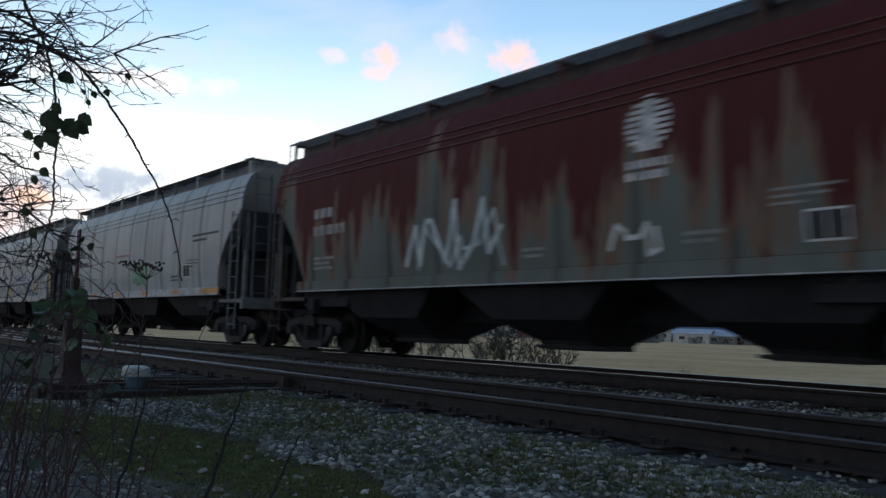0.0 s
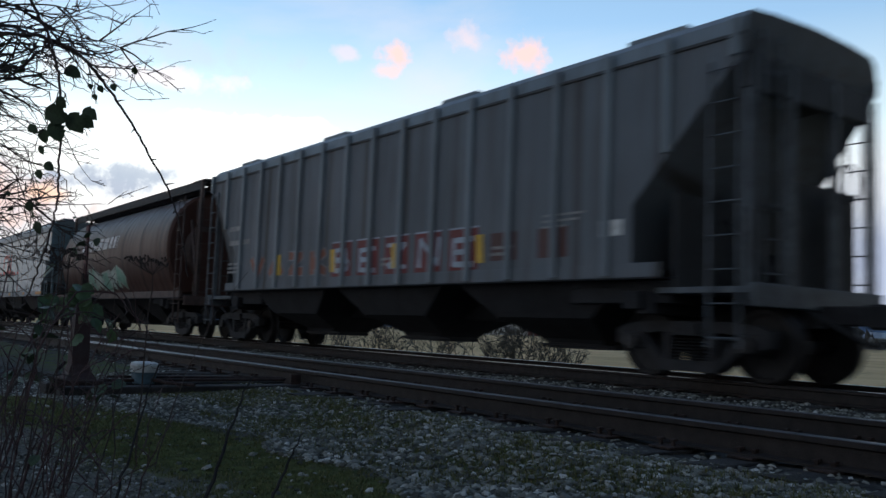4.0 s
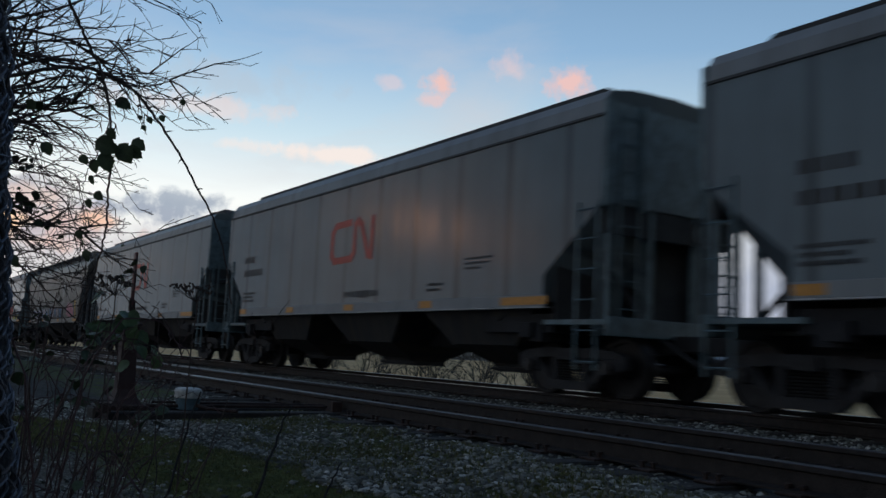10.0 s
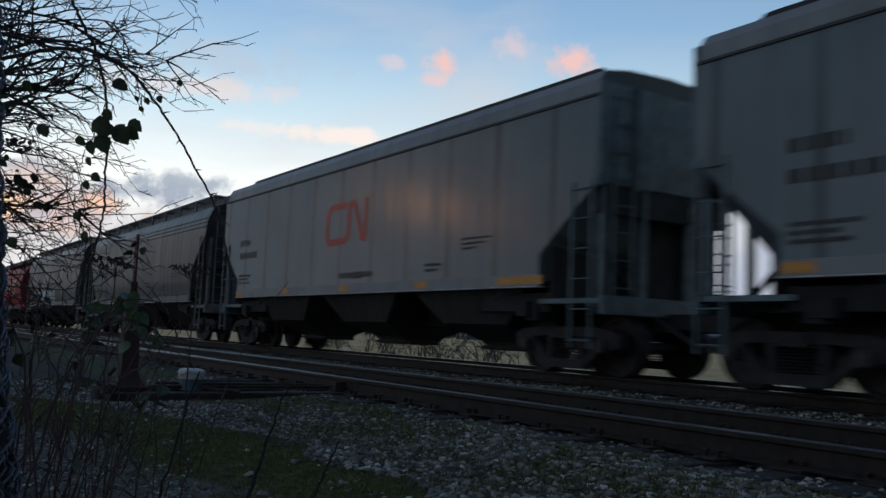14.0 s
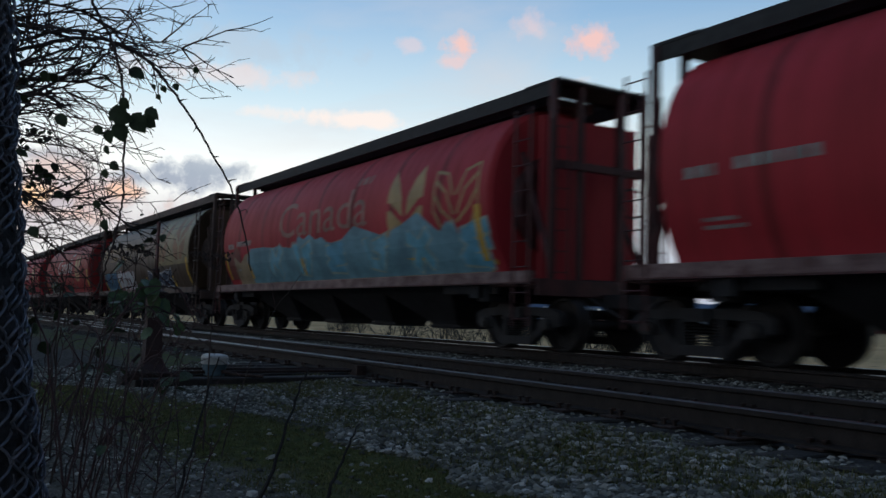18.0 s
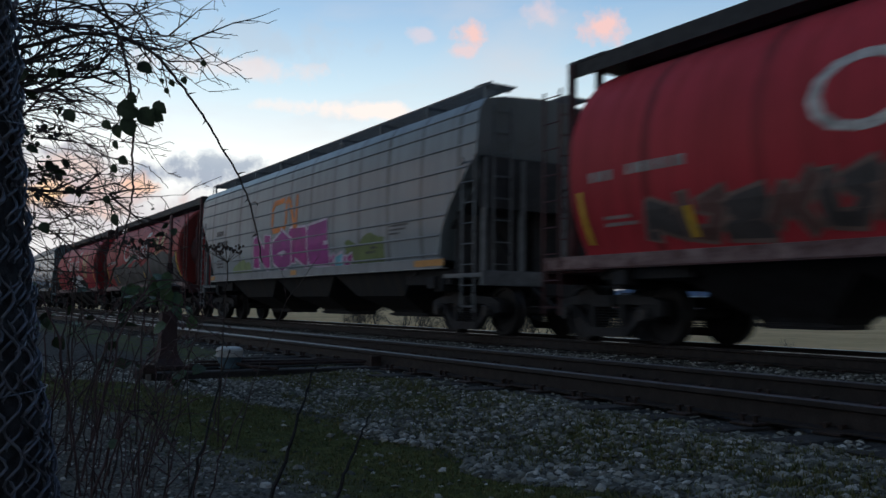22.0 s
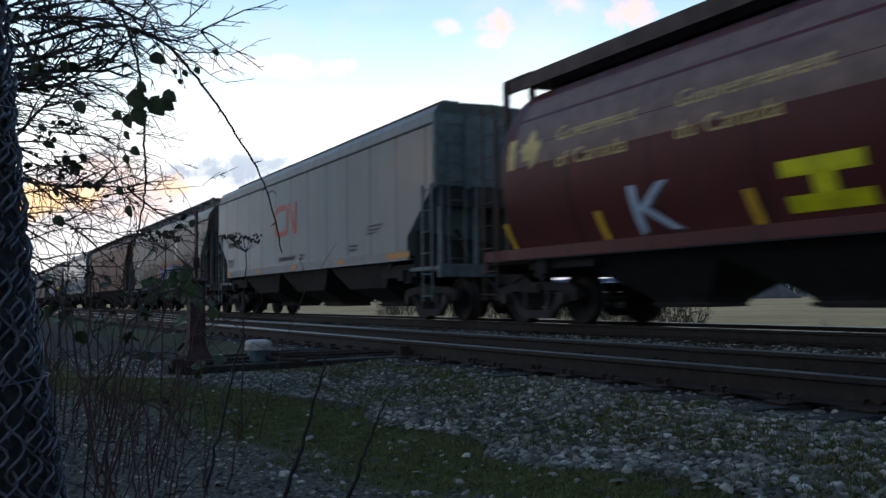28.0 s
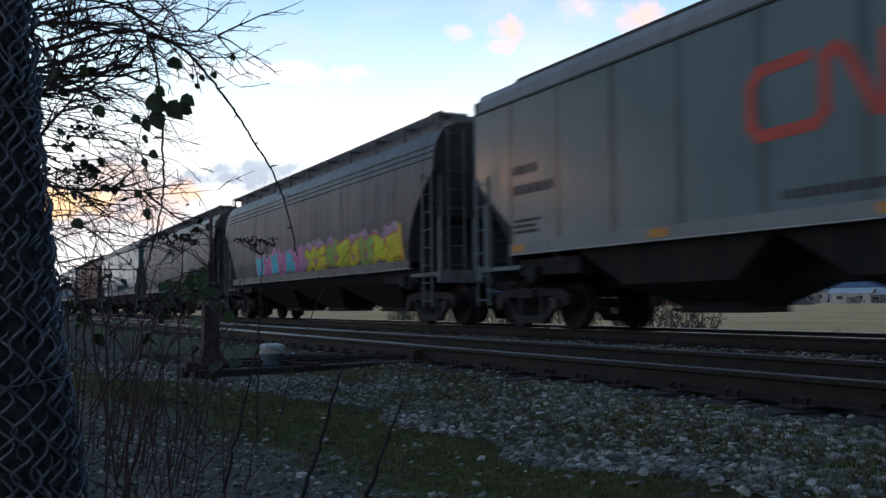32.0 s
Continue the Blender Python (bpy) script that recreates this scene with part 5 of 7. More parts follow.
    part("brake_reservoir", Solid().tube([(hb - 1.9, 0.3, 1.5), (hb - 0.8, 0.3, 1.5)], 0.2, 12), MAT["under"], car, "", True)
    part("brake_wheel", Solid().tube([(hb + 0.12, 0.55 + 0.26 * math.cos(a), 2.6 + 0.26 * math.sin(a)) for a in (2 * math.pi * j / 14 for j in range(15))], 0.018, 6), MAT["truck"], car)
    if style.get("dash"):
        n = style["dash"]
        for i in range(n):
            x = -hb + 1.6 + (2 * hb - 3.0) * i / max(1, n - 1)
            w = 0.32 if i < n - 1 else 0.9
            part("reflector", Solid().box(x - w, x + w * 0.3, -HALF - 0.027, -HALF - 0.021, zs + 0.03, zs + 0.16), MAT["orange"] if style.get("amber") else MAT["reflector"], car)
    return car, hb

# ---- colours of the cars ----
GREY = paint("grey_hopper_paint", (0.158, 0.196, 0.218), grime=(0.085, 0.10, 0.11), dirt=0.22, rough=0.14)
GREY_WARM = paint("beige_grey_paint", (0.45, 0.455, 0.425), dirt=0.30, rough=0.42)
GREY_PALE = paint("pale_grey_paint", (0.42, 0.435, 0.42), dirt=0.28, rough=0.4)
GREY_TEAL = paint("teal_grey_paint", (0.140, 0.198, 0.215), grime=(0.08, 0.107, 0.115), dirt=0.22, rough=0.15)
GREY_DARK = paint("dark_grey_paint", (0.115, 0.117, 0.122), dirt=0.4, rough=0.35)
TAUPE = paint("brown_grey_paint", (0.185, 0.170, 0.152), dirt=0.4, rough=0.35)
MAROON = paint("faded_maroon_paint", (0.20, 0.088, 0.066), dirt=0.4, rough=0.45, rust=0.2)
RUSTY = paint("rust_streaked_paint", (0.155, 0.17, 0.15), dirt=0.3, rust=0.0, rust_top=0.97, rough=0.68)
RED = paint("red_hopper_paint", (0.50, 0.044, 0.058), dirt=0.36, grime=(0.16, 0.04, 0.035), rough=0.5, seams=1.9)
RED_DULL = paint("dull_red_paint", (0.41, 0.044, 0.046), dirt=0.42, grime=(0.15, 0.06, 0.05), rough=0.5, seams=1.9)
BROWN = paint("brown_hopper_paint", (0.085, 0.042, 0.033), dirt=0.4, grime=(0.05, 0.035, 0.03), rough=0.4, seams=1.9)
TAN = paint("tan_brown_paint", (0.105, 0.072, 0.050), dirt=0.4, grime=(0.07, 0.045, 0.03), rough=0.38, seams=1.9)
WINE = paint("dark_wine_paint", (0.105, 0.030, 0.032), dirt=0.35, grime=(0.07, 0.045, 0.04), rough=0.38, seams=1.9)
RIBGREY = paint("slate_ribbed_paint", (0.150, 0.170, 0.190), dirt=0.4, rust=0.15, rough=0.5)
RIBWHITE = paint("white_ribbed_paint", (0.33, 0.35, 0.355), dirt=0.3, rough=0.5)
EAVE = paint("pale_eave_paint", (0.25, 0.265, 0.275), dirt=0.25, rough=0.4, seams=0)
# shade of the recessed car ends, put into the sheets' own dark colour
DARKSHEET = plain("shade_dark_end_sheet", (0.030, 0.031, 0.034), 0.75, 0.0, 0.35, 2.0, 0.2)
REDFRAME = plain("dark_red_frame", (0.066, 0.018, 0.020), 0.6, 0.0, 0.4, 3.0, 0.2)
BROWNFRAME = plain("dark_brown_frame", (0.065, 0.040, 0.034), 0.65, 0.0, 0.4, 3.0, 0.2)
REDSILL = plain("worn_red_sill_paint", (0.15, 0.050, 0.050), 0.6, 0.0, 0.5, 2.5, 0.15, (0.24, 0.16, 0.155))
SLATETRIM = plain("dark_blue_grey_trim", (0.082, 0.095, 0.108), 0.6, 0.0, 0.35, 4.0, 0.15)
STEELTRIM = plain("grey_steel_trim", (0.15, 0.162, 0.17), 0.55, 0.1, 0.3, 5.0, 0.15)
TEALTRIM = plain("teal_steel_trim", (0.105, 0.155, 0.175), 0.5, 0.1, 0.3, 5.0, 0.15)


def style(body, trim, frame, eave=None, sill=None, hopper=None, grate="darkgrate", **more):
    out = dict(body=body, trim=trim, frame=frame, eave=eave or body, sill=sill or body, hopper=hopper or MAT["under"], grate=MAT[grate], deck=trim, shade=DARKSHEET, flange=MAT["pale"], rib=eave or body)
    out.update(more)
    return out


# dirty grey chutes, with the shade under the car put into the base colour
GREYHOP = paint("grimy_shade_dark_hopper_paint", (0.026, 0.028, 0.031), dirt=0.5, rough=0.6)
STYLES = {
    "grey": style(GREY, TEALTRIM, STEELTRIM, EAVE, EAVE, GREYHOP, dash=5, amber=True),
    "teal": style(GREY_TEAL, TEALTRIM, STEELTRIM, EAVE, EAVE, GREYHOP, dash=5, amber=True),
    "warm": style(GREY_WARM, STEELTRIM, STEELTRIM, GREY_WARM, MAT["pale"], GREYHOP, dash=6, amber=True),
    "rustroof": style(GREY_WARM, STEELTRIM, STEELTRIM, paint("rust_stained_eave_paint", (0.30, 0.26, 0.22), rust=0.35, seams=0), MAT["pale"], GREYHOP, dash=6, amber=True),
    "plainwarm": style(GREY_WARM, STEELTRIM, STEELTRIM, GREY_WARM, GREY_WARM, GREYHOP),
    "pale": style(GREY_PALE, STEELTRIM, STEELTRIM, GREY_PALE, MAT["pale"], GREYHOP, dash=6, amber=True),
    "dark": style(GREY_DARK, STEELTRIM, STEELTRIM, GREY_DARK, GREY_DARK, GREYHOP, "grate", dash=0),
    "taupe": style(TAUPE, SLATETRIM, SLATETRIM, TAUPE, TAUPE, grate="grate", dash=4, amber=True, ribs=False),
    "maroon": style(MAROON, SLATETRIM, SLATETRIM, MAROON, MAROON, grate="darkgrate", dash=0, ribs=False, flange=MAT["under"]),
    "rusty": style(RUSTY, BROWNFRAME, BROWNFRAME, paint("rusty_eave_paint", (0.10, 0.035, 0.028), rust=0.3, seams=0), RUSTY, grate="grate", dash=0),
    "red": style(RED, REDFRAME, REDFRAME, sill=REDSILL, flange=REDFRAME),
    "dullred": style(RED_DULL, REDFRAME, REDFRAME, sill=REDSILL, flange=REDFRAME),
    "brown": style(BROWN, BROWNFRAME, BROWNFRAME, sill=BROWNFRAME, flange=MAT["under"]),
    "tan": style(TAN, BROWNFRAME, BROWNFRAME, sill=BROWNFRAME, flange=MAT["under"], darkwalk=False),
    "wine": style(WINE, BROWNFRAME, BROWNFRAME, sill=WINE, flange=MAT["under"], darkwalk=False),
    "slate": style(RIBGREY, SLATETRIM, MAT["under"], paint("slate_rib_paint", (0.22, 0.26, 0.29), seams=0), flange=MAT["under"]),
    "white": style(RIBWHITE, STEELTRIM, STEELTRIM, paint("white_rib_paint", (0.50, 0.52, 0.52), seams=0)),
    "banded": style(paint("ribbed_grey_paint", (0.25, 0.29, 0.31), dirt=0.25, rough=0.28), STEELTRIM, STEELTRIM, EAVE, EAVE, GREYHOP, "grate", dash=3, amber=True),
}

# left-hand couplings of the cars along the train at the start, and the train's pace
COUPLINGS = [-1.2, -18.91, -36.79, -54.21, -71.5, -89.75, -106.35, -124.67, -142.5, -160.11, -177.2, -194.4, -211.8, -230.19, -247.76, -265.4, -283.94, -302.56, -321.56, -340.12, -359.12, -378.42, -397.32, -417.12, -436.12, -455.15, -474.3, -493.95, -513.45, -532.7, -552.5, -572.1, -591.6, -611.18, -630.4, -649.7, -668.8, -687.8]
PACE, GAIN = 16.4, 0.05


def travel(t):
    return PACE * t + GAIN * t * t


CARS = [  # kind, colours, hopper bays, label
    ("centre", "rusty", 3, "grey covered hopper with rust bleeding down its sides"),
    ("centre", "pale", 3, "pale grey covered hopper with a small green tag"),
    ("centre", "plainwarm", 3, "beige-grey covered hopper with blue and pink graffiti"),
    ("centre", "warm", 3, "beige-grey covered hopper with a black scrawled tag"),
    ("ribbed", "slate", 3, "slate grey ribbed hopper with orange and yellow graffiti"),
    ("round", "brown", 4, "brown round-bodied grain hopper with pale lettering"),
    ("smooth", "grey", 3, "grey covered hopper with large red and white graffiti"),
    ("centre", "rustroof", 3, "beige-grey covered hopper with rust along the roof"),
    ("smooth", "grey", 3, "grey covered hopper with a dark company mark"),
    ("smooth", "grey", 3, "grey covered hopper with pale outlined graffiti"),
    ("smooth", "grey", 3, "grey covered hopper with a red railway mark"),
    ("smooth", "grey", 3, "clean grey covered hopper with a red railway mark"),
    ("centre", "taupe", 3, "brown-grey covered hopper with pink and blue graffiti"),
    ("smooth", "grey", 3, "grey covered hopper with jagged red and white graffiti"),
    ("smooth", "grey", 3, "grey covered hopper with a red railway mark"),
    ("centre", "dark", 3, "dark grey covered hopper with roof gratings"),
    ("centre", "dark", 3, "dark grey covered hopper with pale blue graffiti"),
    ("round", "red", 4, "red round-bodied grain hopper with white wordmark"),
    ("round", "red", 4, "red round-bodied grain hopper half covered in blue spray paint"),
    ("round", "tan", 4, "tan and brown round-bodied grain hopper with graffiti"),
    ("round", "dullred", 4, "faded red round-bodied grain hopper with dark graffiti"),
    ("round", "red", 4, "red round-bodied grain hopper with dark low tags"),
    ("banded", "banded", 3, "grey hopper with lengthwise ribs and pink graffiti"),
    ("round", "dullred", 4, "faded red round-bodied grain hopper with grey overspray"),
    ("round", "red", 4, "red round-bodied grain hopper with white outlined graffiti"),
    ("smooth", "teal", 3, "pale teal-grey covered hopper with a white placard mark"),
    ("ribbed", "white", 3, "off-white ribbed covered hopper"),
    ("round", "wine", 4, "dark wine and tan grain hopper with big block letters"),
    ("smooth", "teal", 3, "teal-grey covered hopper with a red railway mark"),
    ("centre", "taupe", 3, "brown-grey covered hopper with violet and blue graffiti"),
    ("centre", "maroon", 3, "faded maroon covered hopper with short yellow stripes"),
    ("smooth", "teal", 3, "teal-grey covered hopper with a red mark and scribble"),
    ("centre", "dark", 3, "dark grey covered hopper with rainbow graffiti"),
    ("centre", "taupe", 3, "plain brown-grey covered hopper car"),
    ("smooth", "grey", 3, "plain grey covered hopper car"),
    ("centre", "maroon", 3, "plain faded maroon covered hopper"),
    ("smooth", "grey", 3, "plain grey covered hopper car"),
]
TRAIN = []
for n, (kind, colours, bays, words) in enumerate(CARS):
    a, b = COUPLINGS[n + 1], COUPLINGS[n]
    TRAIN.append((*make_car(n, kind, b - a, (a + b) / 2, colours, words, bays), kind))

# ---- lettering, marks and spray paint on the cars ----
TANPAINT = plain("tan_grain_paint", (0.22, 0.175, 0.075), 0.5, 0.0, 0.25, 2.0, 0.05)
WHEATGOLD = plain("golden_grain_paint", (0.42, 0.27, 0.10), 0.5, 0.0, 0.2, 2.0, 0.05)
OLDWHITE = plain("weathered_white_paint", (0.52, 0.50, 0.48), 0.6, 0.0, 0.4, 5.0, 0.05)
FADED = plain("faded_stencil_paint", (0.30, 0.295, 0.28), 0.6, 0.0, 0.3, 5.0, 0.05)
DARKRED = plain("dark_red_grain_paint", (0.26, 0.03, 0.025), 0.5, 0.0, 0.2, 2.0, 0.05)
OVERSPRAY = plain("grey_overspray", (0.10, 0.095, 0.088), 0.7, 0.0, 0.35, 1.5, 0.05)
SKYBLUE = plain("pale_blue_spray", (0.16, 0.33, 0.40), 0.6, 0.0, 0.25, 1.5, 0.05)
BUFF = plain("buff_spray", (0.32, 0.24, 0.15), 0.6, 0.0, 0.3, 2.0, 0.05)


def stripes(n, xs, z0=1.62, h=0.44, w=0.09, last=None):
    car, hb, kind = TRAIN[n]
    for i, x in enumerate(xs):
        hh = last if last and i == len(xs) - 1 else h
        decal(car, kind, [rect(x - w, x + w, z0, z0 + hh, -0.03)], MAT["reflector"], "reflector_stripe", 0.022)


def ragged(x0, x1, z0, z1, seed, n=26, rough=0.16):
    """A patch with a torn upper edge."""
    rng = random.Random(seed)
    return [(x0, z0), (x1, z0)] + [(x1 + (x0 - x1) * i / n, z1 + rng.uniform(-rough, rough) + 0.12 * math.sin(i * 0.8 + seed)) for i in range(n + 1)]


def wordmark(n, mat=None, seed=3):
    """The white country name with its small flag over the last letter, and two ears of grain."""
    car, hb, kind = TRAIN[n]
    mat = mat or OLDWHITE
    dx = {21: -0.6, 23: -0.4, 24: -0.4}.get(n, 0.0)
    text_decal(car, kind, "Canada", -2.9 + dx, 2.50, 0.92, mat, "wordmark", spread=5.2)
    decal(car, kind, [rect(1.60 + dx, 1.72 + dx, 3.46, 3.64, 0.05), rect(1.82 + dx, 2.05 + dx, 3.46, 3.64, 0.05), rect(2.15 + dx, 2.27 + dx, 3.46, 3.64, 0.05)], mat, "flag_mark", 0.008)
    bars(car, kind, -hb + 1.2, 2.42, [0.5], FADED, 0.15, 0.12, seed)
    bars(car, kind, -hb + 2.0, 2.46, [1.2], FADED, 0.15, 0.12, seed)
    bars(car, kind, -hb + 1.4, 1.85, [0.6, 0.7], FADED, 0.05, 0.05, seed + 1)


def ears(n, x, z, h, mat):
    car, hb, kind = TRAIN[n]
    wheat(car, kind, x, z, h, mat)


def placard(n, x, z, w, h):
    car, hb, kind = TRAIN[n]
    decal(car, kind, [rect(x, x + w, z, z + h)], MAT["white"], "data_panel", 0.006)
    decal(car, kind, [rect(x + 0.03, x + w * 0.5 - 0.01, z + 0.03, z + h - 0.03), rect(x + w * 0.5 + 0.01, x + w - 0.03, z + 0.03, z + h - 0.03)], MAT["ink"], "data_panel_print", 0.010)


def disc_logo(n, x, z, r, mat):
    """A striped disc split by a tapering upright."""
    car, hb, kind = TRAIN[n]
    polys = []
    for i in range(9):
        za = z - r + 2 * r * (i + 0.15) / 9
        half = math.sqrt(max(0.0, r * r - (za + r / 9 - z) ** 2))
        polys += [rect(x - half, x - 0.07 - 0.02 * i * 0, za, za + 1.2 * r / 9), rect(x + 0.07, x + half, za, za + 1.2 * r / 9)]
    polys.append([(x - 0.20, z - r), (x + 0.20, z - r), (x + 0.06, z + 0.2 * r), (x + 0.07, z + r), (x - 0.07, z + r), (x - 0.06, z + 0.2 * r)])
    for poly in polys:
        decal(car, kind, [poly], mat, "mark_stripe", 0.007)
    bars(car, kind, x - r * 0.9, z - r - 0.22, [1.9 * r, 1.9 * r], mat, 0.11, 0.05, 9)


def usual_data(n, mat, seed, big=0.17):
    car, hb, kind = TRAIN[n]
    a = -hb + (1.35 if kind in ("smooth", "ribbed") else 1.9)
    bars(car, kind, a, 2.78, [0.75], mat, big, 0.1, seed)
    bars(car, kind, a, 2.42, [1.25], mat, big, 0.1, seed + 1)
    bars(car, kind, a, 1.92, [0.9, 0.7, 0.8], mat, 0.055, 0.045, seed + 2)
    bars(car, kind, hb - 3.4, 2.22, [0.9, 0.75, 0.5], mat, 0.035, 0.05, seed + 3)
    bars(car, kind, hb - 4.6, 1.80, [0.6, 0.5], mat, 0.05, 0.05, seed + 4)
    bars(car, kind, 0.4, 1.76, [0.5, 0.4], mat, 0.05, 0.05, seed + 5)


def country_lines(n, x, z, mat):
    """Flag, leaf and the owner's two-line names in both languages."""
    car, hb, kind = TRAIN[n]
    text_decal(car, kind, "Government", x, z, 0.24, mat, "owner_name", spread=1.95)
    text_decal(car, kind, "of Canada", x, z - 0.44, 0.24, mat, "owner_name", spread=1.75)
    text_decal(car, kind, "Gouvernement", x + 2.75, z, 0.24, mat, "owner_name", spread=2.5)
    text_decal(car, kind, "du Canada", x + 2.75, z - 0.44, 0.24, mat, "owner_name", spread=1.8)
    decal(car, kind, [rect(x - 1.42, x - 1.20, z - 0.32, z + 0.22)], mat, "flag_mark", 0.008)
    leaf = [(0, -0.28), (0.03, -0.10), (0.22, -0.12), (0.18, -0.02), (0.32, 0.08), (0.24, 0.12), (0.26, 0.22), (0.14, 0.18), (0.10, 0.34), (0, 0.44)]
    decal(car, kind, [[(x - 0.72 + a, z - 0.1 + b) for a, b in leaf] + [(x - 0.72 - a, z - 0.1 + b) for a, b in reversed(leaf[1:-1])]], mat, "flag_leaf", 0.008)


def paint_cars():
    W, K = (0.62, 0.62, 0.60), (0.03, 0.03, 0.035)
    # rust-streaked hopper
    car, hb, kind = TRAIN[0]
    disc_logo(0, 2.78, 3.33, 0.38, OLDWHITE)
    usual_data(0, FADED, 10, 0.2)
    scribble(car, kind, -2.5, -0.1, 1.55, 2.7, (0.42, 0.45, 0.45), 31, 0.09, 13)
    scribble(car, kind, -2.4, -0.2, 1.5, 2.5, (0.36, 0.40, 0.40), 37, 0.05, 9)
    scribble(car, kind, 2.2, 3.0, 1.6, 2.05, (0.5, 0.5, 0.48), 32, 0.07, 8)
    placard(0, 4.95, 1.62, 0.5, 0.36)
    # pale hoppers of one series
    for n, col in ((1, K), (3, K), (7, K)):
        car, hb, kind = TRAIN[n]
        usual_data(n, MAT["ink"], 20 + n)
        placard(n, 4.35, 1.78, 0.5, 0.36)
        decal(car, kind, [rect(5.0, 6.75, 2.86, 2.92), rect(5.0, 6.0, 2.72, 2.78)], MAT["ink"], "side_stripe", 0.006)
        bars(car, kind, -1.85, 2.60, [1.7], spray((0.32, 0.20, 0.17)), 0.07, 0.05, n)
    car, hb, kind = TRAIN[1]
    graffiti(car, kind, 0.1, 1.3, 1.68, 2.3, [(0.16, 0.27, 0.19)], (0.11, 0.17, 0.13), 3, 5, jag=1.2)
    car, hb, kind = TRAIN[3]
    for k in range(7):
        a = 0.4 + 0.5 * k
        decal(car, kind, stroke([(2.5, 2.2), (2.5 + 0.75 * math.cos(a), 2.2 + 0.5 * math.sin(a)), (2.5 + 0.95 * math.cos(a + 0.5), 2.15 + 0.62 * math.sin(a + 0.4))], 0.06), spray((0.05, 0.05, 0.06)), "graffiti_tag", 0.008)
    decal(car, kind, stroke([(2.5 + 0.27 * math.cos(k * 0.63), 2.75 + 0.2 * math.sin(k * 0.63)) for k in range(11)], 0.06), spray((0.05, 0.05, 0.06)), "graffiti_tag", 0.008)
    car, hb, kind = TRAIN[2]
    usual_data(2, MAT["ink"], 44, 0.24)
    stripes(2, [-6.4, -3.25, -0.5, 2.1, 4.5], 1.6, 0.45, 0.09)
    stripes(2, [7.08], 1.6, 0.95, 0.10)
    scribble(car, kind, -4.6, -3.8, 1.6, 2.5, K, 51, 0.07, 7)
    scribble(car, kind, -2.9, -1.7, 1.8, 2.3, K, 52, 0.05, 9)
    scribble(car, kind, -2.4, 0.6, 2.4, 3.1, (0.32, 0.14, 0.11), 53, 0.03, 12)
    graffiti(car, kind, 0.2, 5.0, 1.52, 2.4, [(0.36, 0.36, 0.37), (0.30, 0.31, 0.34), (0.40, 0.36, 0.36)], (0.03, 0.10, 0.14), 7, 54, jag=0.9, weight=0.22, edge=0.06)
    scribble(car, kind, 5.2, 6.4, 1.7, 2.4, K, 55, 0.05, 9)
    # slate ribbed car: lettered panels between the ribs
    car, hb, kind = TRAIN[4]
    usual_data(4, FADED, 60, 0.12)
    stripes(4, [-3.9, -1.43, 0.87, 3.36], 1.60, 0.46, 0.09)
    for i, ch in enumerate("VAZKBEZNE"):
        x = -5.6 + 1.0 * i
        dark = i > 3
        if dark:
            decal(car, kind, [rect(x + 0.10, x + 0.88, 1.50, 2.20)], spray((0.115, 0.030, 0.030)), "graffiti_background", 0.005)
            decal(car, kind, stroke([(x + 0.10, 2.20), (x + 0.88, 2.20)], 0.03), spray((0.30, 0.32, 0.36)), "graffiti_stroke", 0.009)
        graffiti(car, kind, x + 0.14, x + 0.84, 1.53, 2.10, [(0.30, 0.33, 0.37) if dark else (0.17, 0.075, 0.055)], (0.10, 0.025, 0.028) if dark else (0.19, 0.20, 0.21), 1, 61 + i, None, 0.3, ch, 0.15 if dark else 0.26, 0.02)
    for x in (3.6, 4.7):
        decal(car, kind, [rect(x, x + 0.62, 1.62, 2.06)], spray((0.06, 0.028, 0.026)), "graffiti_background", 0.006)
    decal(car, kind, [rect(5.95, 6.35, 1.86, 2.08)], MAT["white"], "data_panel", 0.006)
    # brown round car
    car, hb, kind = TRAIN[5]
    bars(car, kind, -3.6, 2.9, [4.5], OLDWHITE, 0.42, 0.1, 71)
    graffiti(car, kind, -2.8, 1.6, 1.45, 2.2, [(0.20, 0.30, 0.24), (0.36, 0.38, 0.34)], (0.30, 0.33, 0.29), 5, 72)
    # big red and white piece
    car, hb, kind = TRAIN[6]
    swoop(car, kind, -2.2, 2.5, 1.0, MAT["red"])
    graffiti(car, kind, -4.7, 1.6, 1.5, 2.5, [(0.50, 0.49, 0.46)], (0.06, 0.045, 0.05), 8, 81, (0.34, 0.035, 0.03), 0.5, word="MOEVSE", weight=0.34, edge=0.07)
    usual_data(6, MAT["ink"], 82, 0.1)
    # dark company marks
    for n in (8, 9):
        car, hb, kind = TRAIN[n]
        usual_data(n, MAT["ink"], 90 + n)
        bars(car, kind, -1.65, 3.38, [2.75], spray((0.12, 0.055, 0.05)), 0.34, 0.1, 92)
        decal(car, kind, [[(-1.7, 3.10), (1.15, 3.20), (1.15, 3.30), (-1.7, 3.24)]], spray((0.30, 0.12, 0.06)), "company_mark", 0.006)
        decal(car, kind, [[(0.5, 3.22), (1.15, 3.22), (1.15, 3.40)]], spray((0.36, 0.12, 0.05)), "company_mark", 0.010)
        decal(car, kind, [rect(3.4, 3.8, 1.68, 2.0)], spray((0.30, 0.11, 0.07)), "small_sign", 0.006)
    car, hb, kind = TRAIN[9]
    graffiti(car, kind, -2.8, 1.6, 1.5, 2.3, [(0.40, 0.33, 0.31)], (0.045, 0.03, 0.03), 6, 93, None, 0.8, word="PLTTCH", weight=0.22, edge=0.035)
